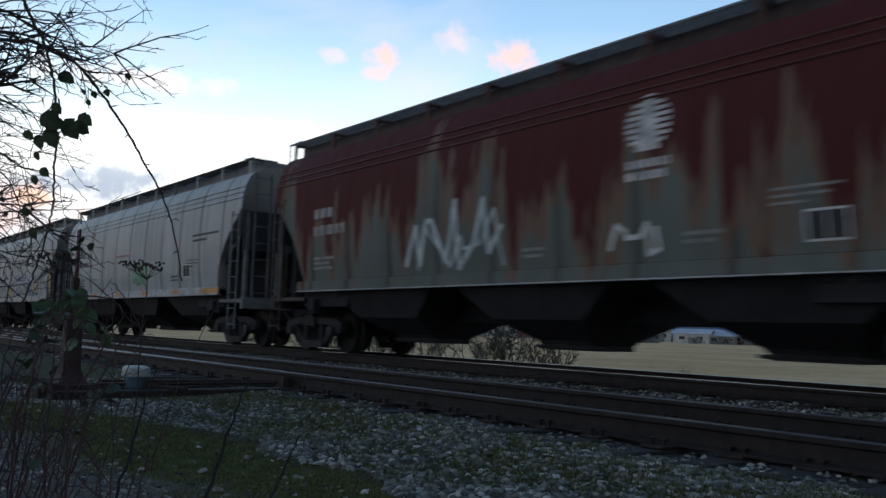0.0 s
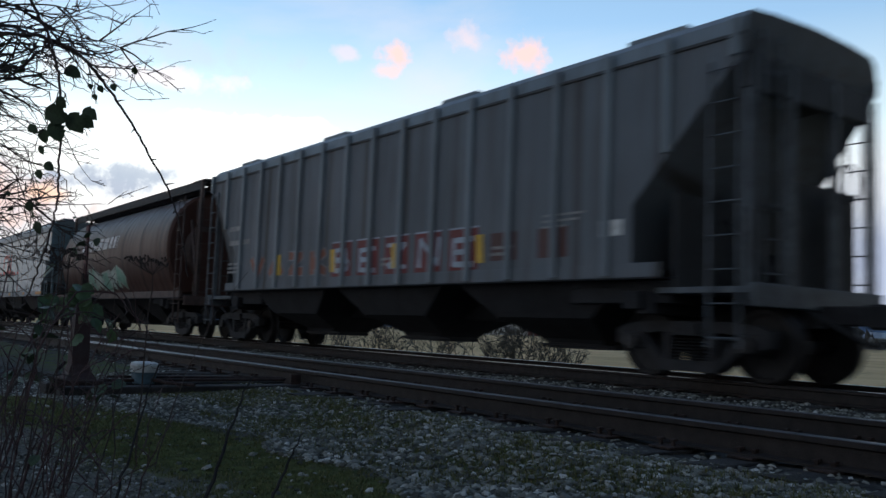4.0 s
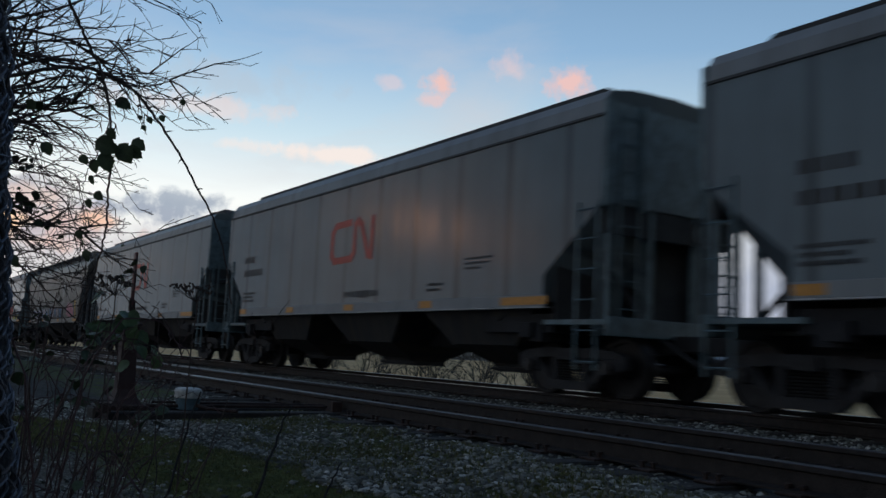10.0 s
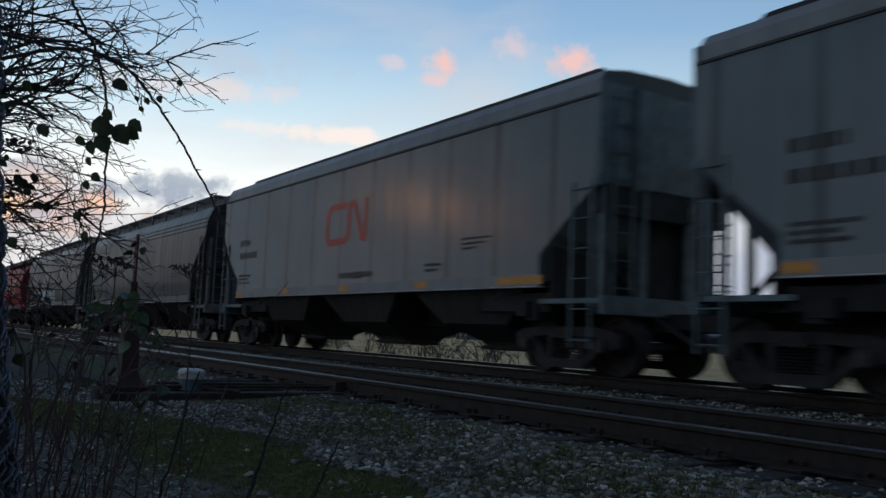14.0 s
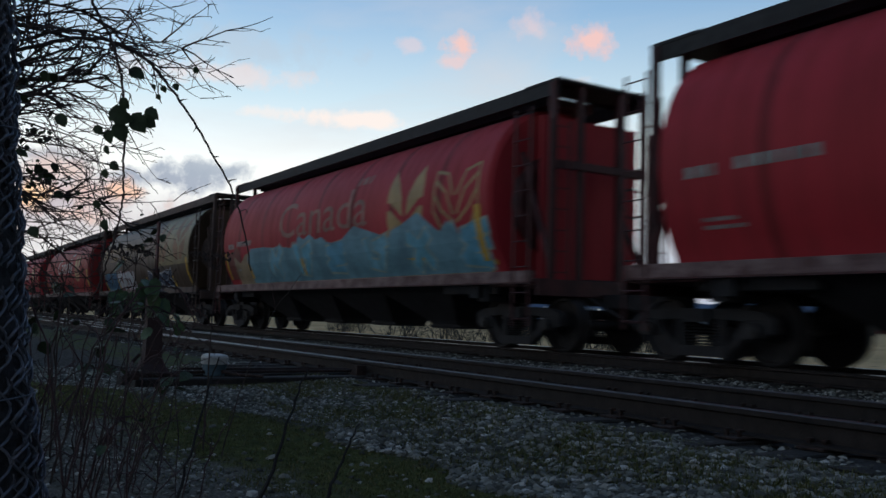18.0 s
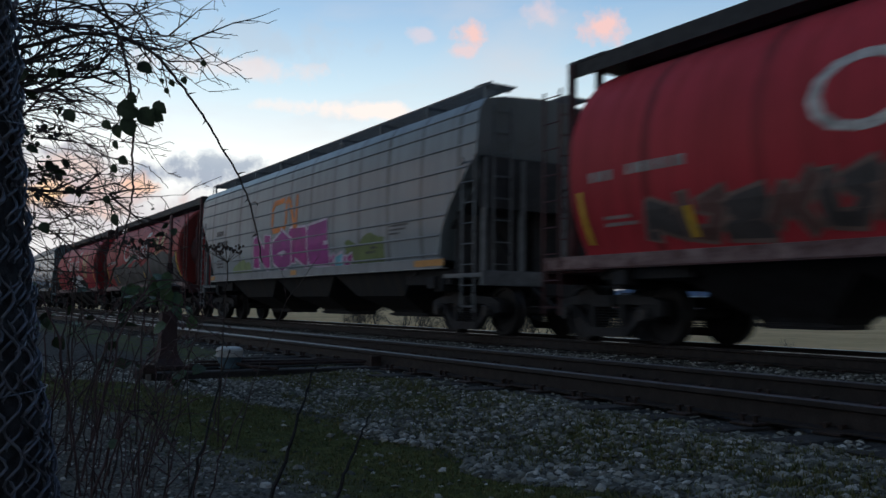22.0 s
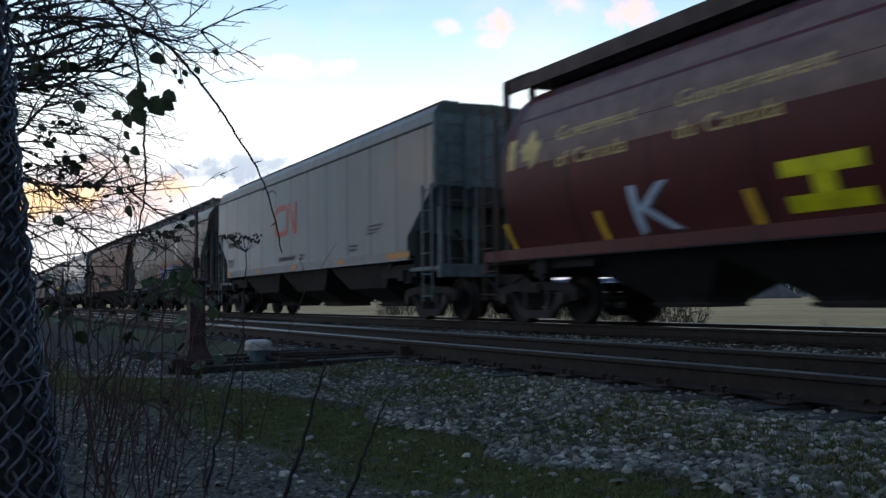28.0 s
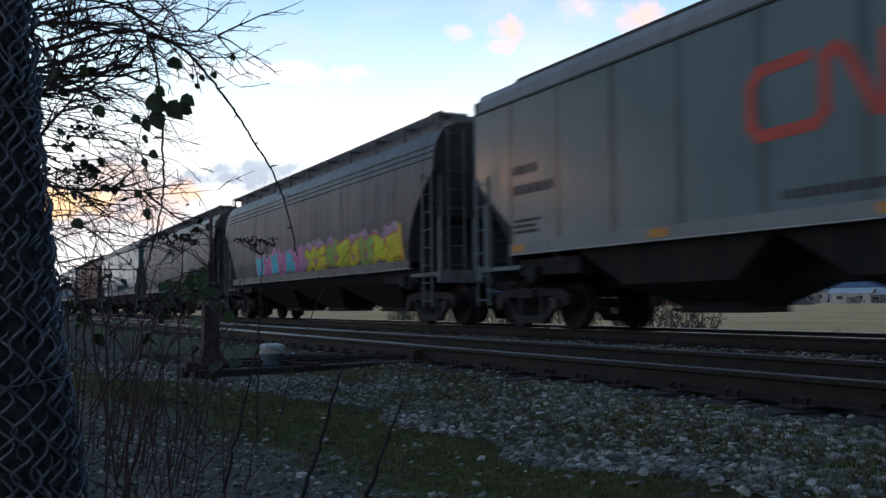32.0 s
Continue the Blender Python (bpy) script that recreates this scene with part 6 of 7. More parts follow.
    # railway-marked grey cars
    for n, h in ((10, 0.95), (11, 1.0), (14, 0.95), (28, 0.95), (31, 0.98)):
        car, hb, kind = TRAIN[n]
        usual_data(n, MAT["ink"], 100 + n)
        swoop(car, kind, -1.0 if n < 28 else -1.75 if n == 28 else -1.95, 2.45, h, MAT["red"])
        bars(car, kind, -0.3 if n < 28 else -1.5, 1.68, [1.6], MAT["ink"], 0.12, 0.1, n)
    # brown-grey hopper
    car, hb, kind = TRAIN[12]
    disc_logo(12, 3.3, 2.95, 0.33, FADED)
    usual_data(12, FADED, 120, 0.12)
    graffiti(car, kind, 4.2, 5.8, 1.5, 2.25, [(0.42, 0.21, 0.24)], (0.30, 0.24, 0.26), 3, 121)
    graffiti(car, kind, -5.6, -1.2, 1.52, 2.0, [(0.12, 0.18, 0.27), (0.28, 0.24, 0.26)], (0.36, 0.36, 0.38), 7, 122)
    graffiti(car, kind, -0.6, 2.8, 1.52, 2.1, [(0.14, 0.20, 0.28), (0.34, 0.30, 0.30)], (0.05, 0.05, 0.06), 5, 123)
    stripes(12, [hb - 1.9], 1.55, 0.8)
    # jagged red and white
    car, hb, kind = TRAIN[13]
    swoop(car, kind, -0.9, 2.45, 0.95, MAT["red"])
    graffiti(car, kind, -2.4, 3.7, 1.5, 2.62, [(0.30, 0.035, 0.04), (0.33, 0.04, 0.045)], (0.56, 0.54, 0.48), 7, 131, (0.50, 0.47, 0.36), 1.3, weight=0.30, edge=0.045)
    graffiti(car, kind, 3.6, 6.0, 1.5, 1.85, [(0.035, 0.04, 0.04), (0.36, 0.33, 0.06)], (0.05, 0.05, 0.05), 4, 132, None, 1.2)
    graffiti(car, kind, -5.2, -2.4, 1.5, 1.85, [(0.05, 0.06, 0.07), (0.36, 0.33, 0.06)], (0.05, 0.05, 0.05), 4, 133, None, 1.2)
    usual_data(13, MAT["ink"], 134)
    # dark grey pair
    usual_data(15, MAT["ink"], 150, 0.12)
    usual_data(16, MAT["ink"], 160, 0.14)
    car, hb, kind = TRAIN[16]
    graffiti(car, kind, -4.3, 1.5, 1.5, 2.1, [(0.30, 0.37, 0.42), (0.20, 0.25, 0.30)], (0.40, 0.44, 0.47), 8, 161, None, 0.6, word="SWESRE", weight=0.16, edge=0.06)
    stripes(16, [1.0, 3.6], 1.6, 0.45)
    swoop(car, kind, -4.4, 2.6, 0.7, spray((0.09, 0.09, 0.10)))
    # red grain cars
    for n in (17, 18, 20, 21, 23, 24):
        car, hb, kind = TRAIN[n]
        wordmark(n, OLDWHITE if n != 18 else plain("worn_off_wordmark", (0.34, 0.15, 0.12), 0.6, 0.0, 0.3, 3.0, 0.05), n)
        ears(n, 4.05, 1.95, 1.5, WHEATGOLD)
        wheat_outline(car, kind, 5.95, 1.95, 1.5, DARKRED if n != 18 else WHEATGOLD)
        if n == 17:
            continue
        stripes(n, [-5.3, 0.9 if n % 2 else -1.4], 1.50, 0.42, 0.07)
        stripes(n, [-hb + 1.0], 1.5, 0.8, 0.06)
        stripes(n, [hb - 1.5], 1.55, 1.0, 0.09)
    car, hb, kind = TRAIN[17]
    scribble(car, kind, 2.6, 4.2, 1.5, 2.2, (0.05, 0.04, 0.04), 171, 0.06, 10)
    car, hb, kind = TRAIN[18]
    decal(car, kind, [ragged(-6.6, hb - 1.4, 1.34, 2.2, 4)], BUFF, "spray_patch", 0.010)
    decal(car, kind, [ragged(-5.4, hb - 1.5, 1.36, 2.32, 9, 34, 0.2)], SKYBLUE, "spray_patch", 0.014)
    graffiti(car, kind, -4.8, 7.0, 1.45, 2.28, [(0.17, 0.34, 0.41), (0.20, 0.36, 0.42), (0.15, 0.30, 0.38)], (0.28, 0.33, 0.30), 12, 181, None, 0.6)
    scribble(car, kind, -4.5, 7.0, 1.4, 2.0, (0.42, 0.30, 0.10), 182, 0.08, 22)
    decal(car, kind, [ragged(-7.3, -6.0, 1.5, 2.35, 12, 8, 0.1)], spray((0.14, 0.05, 0.045)), "spray_patch", 0.009)
    car, hb, kind = TRAIN[20]
    decal(car, kind, [ragged(-6.4, -2.6, 1.36, 1.98, 14, 30, 0.10)], spray((0.22, 0.29, 0.25)), "spray_patch", 0.010)
    decal(car, kind, [ragged(-5.9, -3.0, 1.38, 1.86, 15, 26, 0.09)], spray((0.030, 0.029, 0.030)), "spray_patch", 0.014)
    rng = random.Random(203)
    for _ in range(26):
        a, b, r = rng.uniform(-6.5, -2.6), rng.uniform(1.9, 2.35), rng.uniform(0.03, 0.10)
        decal(car, kind, [[(a + r * math.cos(0.7 * q), b + r * math.sin(0.7 * q)) for q in range(9)]], spray((0.26, 0.33, 0.28) if rng.random() < 0.6 else (0.10, 0.14, 0.11)), "spray_spot", 0.016)
    scribble(car, kind, 1.6, 3.6, 1.5, 2.1, (0.07, 0.06, 0.055), 201, 0.09, 9)
    car, hb, kind = TRAIN[21]
    graffiti(car, kind, -6.2, -0.5, 1.42, 2.1, [(0.055, 0.05, 0.05), (0.10, 0.06, 0.055)], (0.15, 0.11, 0.10), 8, 211, None, 1.0)
    graffiti(car, kind, 0.4, 4.2, 1.45, 2.0, [(0.05, 0.045, 0.045)], (0.12, 0.06, 0.055), 6, 212, None, 1.0)
    car, hb, kind = TRAIN[23]
    decal(car, kind, [ragged(-6.3, 2.0, 1.34, 2.3, 21, 22, 0.1), ragged(2.1, hb - 1.6, 1.34, 2.55, 22, 14, 0.1)], OVERSPRAY, "spray_patch", 0.009)
    car, hb, kind = TRAIN[24]
    graffiti(car, kind, -1.7, 3.1, 1.36, 2.2, [(0.56, 0.57, 0.57)], (0.05, 0.05, 0.05), 5, 241, None, 0.6, word="KNGOD", weight=0.40, edge=0.05)
    # tan and brown grain car
    car, hb, kind = TRAIN[19]
    decal(car, kind, [rect(2.6, hb - 1.15, 2.2, 4.1)], TANPAINT, "tan_panel", 0.006)
    for x in (3.6, 6.0):
        ears(19, x, 2.35, 1.6, spray((0.15, 0.085, 0.05)))
    decal(car, kind, [rect(-hb + 1.15, 2.55, 3.0, 3.95)], spray((0.135, 0.095, 0.075)), "faded_panel", 0.005)
    country_lines(19, -6.1, 3.12, spray((0.27, 0.21, 0.12)))
    graffiti(car, kind, -7.2, -4.7, 1.32, 2.15, [(0.05, 0.10, 0.16)], (0.13, 0.24, 0.32), 4, 192, None, 0.5, "RUE", 0.30)
    graffiti(car, kind, -4.5, -1.3, 1.28, 2.2, [(0.42, 0.43, 0.44)], (0.22, 0.05, 0.06), 4, 193, None, 0.5, "KATN", 0.30, 0.025)
    graffiti(car, kind, 1.2, 4.8, 1.38, 2.05, [(0.035, 0.05, 0.08)], (0.40, 0.42, 0.44), 5, 194, None, 0.8, "", 0.34, 0.045)
    stripes(19, [-7.4, -4.6, 0.9, 4.9], 1.4, 0.42, 0.07)
    stripes(19, [hb - 1.4], 1.40, 1.0, 0.08)
    # lengthwise ribbed car
    car, hb, kind = TRAIN[22]
    usual_data(22, MAT["ink"], 220)
    swoop(car, kind, -1.7, 2.55, 0.95, spray((0.55, 0.19, 0.07)))
    graffiti(car, kind, -3.2, 2.4, 1.5, 2.6, [(0.27, 0.035, 0.17), (0.24, 0.05, 0.18)], (0.50, 0.44, 0.50), 4, 221, None, 0.7, "NORE", 0.36, 0.06)
    graffiti(car, kind, 2.2, 3.6, 1.48, 1.75, [(0.30, 0.04, 0.18), (0.16, 0.36, 0.42)], (0.45, 0.40, 0.46), 3, 222, None, 1.2)
    decal(car, kind, [ragged(3.3, 5.3, 1.5, 2.05, 23, 12, 0.12)], spray((0.10, 0.13, 0.05)), "spray_patch", 0.007)
    decal(car, kind, [ragged(-5.4, -3.6, 1.5, 1.8, 24, 8, 0.1)], spray((0.16, 0.20, 0.10)), "spray_patch", 0.007)
    # placard car
    car, hb, kind = TRAIN[25]
    usual_data(25, MAT["ink"], 250)
    decal(car, kind, [rect(-1.15, 0.35, 2.80, 3.68)], MAT["white"], "white_placard", 0.006)
    decal(car, kind, [[(-0.62, 3.02), (-0.18, 3.02), (-0.10, 3.24), (-0.24, 3.48), (-0.56, 3.48), (-0.70, 3.24)]], spray((0.42, 0.18, 0.11)), "placard_emblem", 0.010)
    bars(car, kind, 1.6, 2.1, [0.7, 0.7, 0.5], MAT["ink"], 0.07, 0.05, 251)
    usual_data(26, MAT["ink"], 260, 0.10)
    # wine car with block letters
    car, hb, kind = TRAIN[27]
    decal(car, kind, [rect(-hb + 1.15, 0.2, 2.75, 4.0)], spray((0.135, 0.095, 0.085)), "faded_panel", 0.005)
    decal(car, kind, [[(0.2, 2.70), (hb - 1.12, 2.50), (hb - 1.12, 4.08), (0.2, 4.08)]], spray((0.135, 0.10, 0.07)), "faded_panel", 0.005)
    decal(car, kind, [[(1.4, 2.55), (hb - 1.12, 2.50), (hb - 1.12, 4.1), (1.9, 4.1), (1.3, 3.4)]], spray((0.34, 0.27, 0.10)), "tan_panel", 0.008)
    for x in (2.7, 4.9):
        ears(27, x, 2.6, 1.5, spray((0.15, 0.085, 0.06)))
    country_lines(27, -6.3, 3.05, spray((0.42, 0.34, 0.18)))
    for ch, x, z, w, h, c in (("K", -4.75, 1.38, 0.95, 0.72, (0.36, 0.43, 0.52)), ("I", -1.9, 1.45, 1.15, 0.62, (0.46, 0.46, 0.06)), ("F", 0.35, 1.48, 1.0, 0.75, (0.36, 0.43, 0.52)), ("G", 2.9, 1.5, 1.2, 0.78, (0.46, 0.46, 0.06))):
        if ch == "I":
            decal(car, kind, [rect(x, x + w, z, z + 0.2), rect(x + 0.36 * w, x + 0.64 * w, z + 0.2, z + h - 0.2), rect(x, x + w, z + h - 0.2, z + h)], spray(c), "block_letter", 0.012)
        else:
            text_decal(car, kind, ch, x, z, h, spray(c), "block_letter", 0.012, spread=w)
            text_decal(car, kind, ch, x + 0.07, z - 0.05, h, spray((0.05, 0.03, 0.03)), "letter_shadow", 0.008, spread=w)
    stripes(27, [-8.0, -5.4, -2.4, 0.2, 4.3], 1.36, 0.45, 0.08)
    stripes(27, [hb - 1.4], 1.40, 1.05, 0.10)
    # violet and blue piece
    car, hb, kind = TRAIN[29]
    disc_logo(29, 3.2, 3.10, 0.30, MAT["white"])
    usual_data(29, MAT["white"], 290, 0.15)
    graffiti(car, kind, -0.8, 5.6, 1.5, 2.25, [(0.15, 0.14, 0.30), (0.17, 0.16, 0.34), (0.05, 0.27, 0.40), (0.16, 0.15, 0.33)], (0.04, 0.03, 0.06), 7, 291, (0.22, 0.085, 0.045), 0.9)
    graffiti(car, kind, -0.6, 5.2, 1.46, 1.62, [(0.30, 0.06, 0.20), (0.34, 0.12, 0.24)], (0.24, 0.09, 0.20), 8, 292)
    decal(car, kind, [ragged(-4.3, -0.9, 1.55, 2.25, 34, 20, 0.18)], spray((0.085, 0.055, 0.045)), "spray_patch", 0.007)
    scribble(car, kind, -4.0, -1.1, 1.6, 2.2, (0.05, 0.075, 0.05), 293, 0.10, 12)
    decal(car, kind, [ragged(5.0, 7.0, 1.6, 2.5, 33, 12, 0.15)], spray((0.075, 0.06, 0.055)), "spray_patch", 0.007)
    stripes(29, [-6.6, -3.4, -1.0, 1.3, 4.1], 1.55, 0.42, 0.08)
    stripes(29, [7.15], 1.52, 0.98, 0.10)
    # maroon car
    car, hb, kind = TRAIN[30]
    usual_data(30, spray((0.16, 0.12, 0.10)), 300, 0.12)
    stripes(30, [-6.9, -3.76, -1.8, 1.55, 3.76], 1.60, 0.42, 0.08)
    stripes(30, [7.33], 1.55, 0.98, 0.10)
    placard(30, 4.95, 1.62, 0.55, 0.32)
    bars(car, kind, 2.9, 2.75, [1.9], spray((0.08, 0.05, 0.045)), 0.12, 0.1, 301)
    car, hb, kind = TRAIN[31]
    scribble(car, kind, 4.7, 5.9, 1.72, 2.0, (0.42, 0.06, 0.05), 311, 0.06, 9)
    # rainbow piece
    car, hb, kind = TRAIN[32]
    swoop(car, kind, 5.0, 2.5, 0.95, spray((0.085, 0.085, 0.095)))
    graffiti(car, kind, -4.5, 0.3, 1.32, 2.2, [(0.10, 0.42, 0.52), (0.42, 0.16, 0.32)], (0.38, 0.30, 0.38), 6, 321, (0.40, 0.20, 0.32), 0.6)
    graffiti(car, kind, 0.6, 7.2, 1.32, 2.25, [(0.42, 0.44, 0.05), (0.46, 0.42, 0.07), (0.20, 0.32, 0.10)], (0.34, 0.12, 0.08), 8, 322, (0.30, 0.22, 0.30), 0.6)
    stripes(32, [hb - 1.6], 1.4, 0.95, 0.10)
    for n in (33, 35):
        usual_data(n, FADED, 400 + n, 0.12)
    for n in (34, 36):
        usual_data(n, MAT["ink"], 400 + n, 0.12)


paint_cars()

# ---- brambles, stems and the rolled fence beside the camera ----
AHEAD, RIGHT = Vector((-0.835, 0.550, 0.0)), Vector((0.550, 0.835, 0.0))   # the verge's own axes


def verge(u, d, z):
    """A place on the verge: u to the right of the foot, d ahead of it, at height z."""
    p = AHEAD * d + RIGHT * u
    return Vector((p.x, p.y, z))


def smooth_line(points, n):
    """Points along a curve through the given ones."""
    pts = [Vector(p) for p in points]
    pts = [pts[0] * 2 - pts[1]] + pts + [pts[-1] * 2 - pts[-2]]
    out = []
    for i in range(1, len(pts) - 2):
        for k in range(n):
            t = k / n
            a, b, c, d = pts[i - 1], pts[i], pts[i + 1], pts[i + 2]
            out.append(0.5 * (2 * b + (c - a) * t + (2 * a - 5 * b + 4 * c - d) * t * t + (3 * b - a - 3 * c + d) * t ** 3))
    return out + [pts[-2]]


def leaf_solid(s, at, along, up, size, rng):
    """A toothed leaf, folded along its midrib."""
    along, up = along.normalized(), up.normalized()
    side = along.cross(up).normalized()
    up = side.cross(along)
    rows = [(0.0, 0.0), (0.08, 0.20), (0.20, 0.36), (0.28, 0.35), (0.40, 0.42), (0.50, 0.38), (0.60, 0.37), (0.70, 0.28), (0.80, 0.24), (0.90, 0.11), (1.0, 0.0)]
    n = len(s.v)
    for t, w in rows:
        droop = -0.22 * t * t
        mid = at + along * t * size + up * droop * size
        s.v.append(mid[:])
        for k in (-1, 1):
            s.v.append((mid + side * k * w * size * rng.uniform(0.85, 1.1) + up * 0.10 * w * size)[:])
    for i in range(len(rows) - 1):
        a, b = n + 3 * i, n + 3 * i + 3
        s.f += [(a, b, b + 1, a + 1), (a, a + 2, b + 2, b)]


def cane(points, r0, r1, n=8, jitter=0.0, seed=0, sides=6):
    rng = random.Random(seed)
    line = smooth_line(points, n)
    if jitter:
        line = [p + Vector((rng.gauss(0, jitter), rng.gauss(0, jitter), rng.gauss(0, jitter))) for p in line]
    return Solid().tube(line, [r0 + (r1 - r0) * i / (len(line) - 1) for i in range(len(line))], sides), line


def thorns(s, line, rng, size, every=3):
    for i in range(2, len(line) - 2, every):
        p, d = line[i], (line[i + 1] - line[i - 1]).normalized()
        side = d.cross(Vector((rng.uniform(-1, 1), rng.uniform(-1, 1), rng.uniform(-1, 1)))).normalized()
        s.tube([p, p + side * size * 0.5 + d * size * 0.1, p + side * size + d * size * 0.3], [size * 0.12, size * 0.07, size * 0.015], 4)


def build_bramble():
    """Arching bramble canes with thorns, side shoots and a few remaining leaves."""
    rng = random.Random(21)
    b = thing("bramble", "thorny bramble canes arching over the verge with few leaves", "shrub", at=(0, 0, 0))
    arch = [verge(-4.02, 4.68, 0.17), verge(-3.57, 4.90, 1.73), (-5.51, 0.52, 2.03), (-5.44, 0.86, 2.14), (-5.41, 1.08, 2.11), (-5.41, 1.24, 2.01), (-5.43, 1.45, 1.78), (-5.43, 1.66, 1.48), (-5.43, 1.81, 1.21), (-5.44, 1.92, 0.80)]
    s, line = cane(arch, 0.014, 0.0045, 9, 0.003, 1)
    thorns(s, line, rng, 0.055, 5)
    part("arching_cane", s, MAT["bark"], b)
    hang = [verge(-3.3, 4.0, -0.28), verge(-3.2, 3.9, 1.7), (-4.15, 0.20, 2.42), (-4.32, 0.45, 2.30), (-4.39, 0.62, 2.12), (-4.43, 0.73, 1.96), (-4.46, 0.81, 1.83), (-4.50, 0.87, 1.65), (-4.55, 0.90, 1.43), (-4.59, 0.92, 1.19), (-4.60, 0.92, 1.05), (-4.64, 0.88, 0.78), (-4.66, 0.81, 0.55)]
    s, line2 = cane(hang, 0.010, 0.004, 9, 0.004, 2)
    thorns(s, line2, rng, 0.025, 5)
    part("hanging_cane", s, MAT["bark"], b)
    for k, (pts, r) in enumerate((
        ([(-5.41, 0.99, 2.17), (-5.38, 1.24, 2.10), (-5.36, 1.39, 2.04), (-5.36, 1.50, 1.95), (-5.35, 1.59, 1.91)], 0.005),
        ([(-5.49, 0.79, 1.96), (-5.46, 1.10, 1.91), (-5.45, 1.25, 1.87)], 0.004),
        ([(-5.33, 0.65, 1.41), (-5.28, 1.03, 1.36), (-5.27, 1.16, 1.32), (-5.26, 1.26, 1.22)], 0.0035),
        ([(-4.59, 0.92, 1.10), (-4.57, 0.98, 1.08), (-4.56, 1.00, 1.15)], 0.003),
        ([(-4.50, 0.87, 1.61), (-4.53, 0.83, 1.45), (-4.57, 0.81, 1.38), (-4.59, 0.79, 1.26)], 0.003),
        ([(-5.43, 1.82, 1.17), (-5.42, 1.85, 1.19), (-5.42, 1.87, 1.18)], 0.003),
    )):
        part("side_shoot", cane(pts, r, 0.002, 6, 0.004, 30 + k)[0], MAT["bark"], b)
    for k, (x, y, z, size) in enumerate(((-5.50, 1.07, 2.00, 0.13), (-5.49, 1.21, 1.93, 0.05), (-5.49, 1.24, 1.87, 0.05), (-5.49, 1.27, 1.93, 0.06), (-5.46, 1.34, 1.95, 0.06), (-5.40, 1.44, 2.06, 0.06),
                                         (-4.53, 0.84, 1.59, 0.08), (-4.55, 0.79, 1.52, 0.15), (-4.56, 0.83, 1.47, 0.13), (-4.53, 0.90, 1.52, 0.14), (-4.51, 0.96, 1.55, 0.10), (-4.52, 0.94, 1.51, 0.11), (-4.58, 0.73, 1.44, 0.07), (-4.57, 0.79, 1.43, 0.09),
                                         (-4.57, 0.85, 1.42, 0.06), (-4.59, 0.79, 1.35, 0.06), (-4.60, 0.82, 1.27, 0.07), (-4.60, 0.79, 1.23, 0.06), (-4.59, 0.56, 1.48, 0.09), (-4.68, 0.48, 0.92, 0.08), (-4.63, 0.76, 1.07, 0.06), (-4.63, 0.81, 0.98, 0.08))):
        s = Solid()
        size *= 0.82
        leaf_solid(s, Vector((x, y, z)) + RIGHT * 0.035, RIGHT * rng.uniform(0.1, 0.7) + Vector((0, 0, rng.uniform(-0.9, -0.1))), -AHEAD + Vector((rng.uniform(-0.5, 0.5), rng.uniform(-0.5, 0.5), rng.uniform(-0.2, 0.6))), size, rng)
        part("leaf", s, MAT["leaf"], b)
    return b


def twig_tree(s, p, d, length, r, rng, depth, lift):
    """A forking twig."""
    steps = max(3, int(length / 0.07))
    line, way = [p.copy()], d.normalized()
    for i in range(steps):
        way = (way + Vector((rng.gauss(0, 0.10), rng.gauss(0, 0.10), rng.gauss(0, 0.10) + lift))).normalized()
        line.append(line[-1] + way * length / steps)
    s.tube(line, [max(0.0017, r * (1 - 0.75 * i / steps)) for i in range(steps + 1)], 5 if depth == 0 else 4)
    if depth >= 3:
        return
    count = int(length * (8 if depth == 0 else 7 if depth == 1 else 5)) + 1
    for _ in range(count):
        i = rng.randint(max(1, steps // 6), steps)
        side = way.cross(Vector((rng.uniform(-1, 1), rng.uniform(-1, 1), rng.uniform(-1, 1)))).normalized()
        twig_tree(s, line[i], (line[min(i + 1, steps)] - line[i - 1]).normalized() * 0.8 + side * rng.uniform(0.45, 0.9), length * rng.uniform(0.22, 0.48), max(0.0024, r * 0.55), rng, depth + 1, lift * 0.6)


def build_hedge():
    """Bare forking branches of a hawthorn, with ivy-dark leaves close in."""
    rng = random.Random(33)
    h = thing("hawthorn_bush", "bare thorny hawthorn branches with scattered dark leaves", "shrub", at=(0, 0, 0))
    trunk, line = cane([verge(-3.5, 4.9, -0.28), verge(-3.45, 4.95, 0.7), verge(-3.3, 5.0, 1.5), verge(-3.2, 5.0, 2.6)], 0.06, 0.02, 8, 0.01, 5, 8)
    part("trunk", trunk, MAT["bark"], h)
    plan = []
    for k in range(19):      # long boughs over the top
        z = 1.86 + 0.038 * k
        plan.append((verge(rng.uniform(-3.3, -2.9), rng.uniform(4.5, 5.6), z), RIGHT + Vector((0, 0, rng.uniform(-0.05, 0.28))) + AHEAD * rng.uniform(-0.25, 0.15), (0.64 + 0.050 * k) * rng.uniform(0.9, 1.05), 0.012, 0.006))
    for k in range(44):      # middle twigs, shorter
        z = 0.70 + 0.031 * k
        plan.append((verge(rng.uniform(-3.3, -2.75), rng.uniform(4.2, 5.6), z), RIGHT + Vector((0, 0, rng.uniform(-0.35, 0.35))) + AHEAD * rng.uniform(-0.3, 0.3), rng.uniform(0.3, 0.66), 0.006, -0.006))
    for k in range(9):       # stout crossing limbs
        z = rng.uniform(1.2, 2.2)
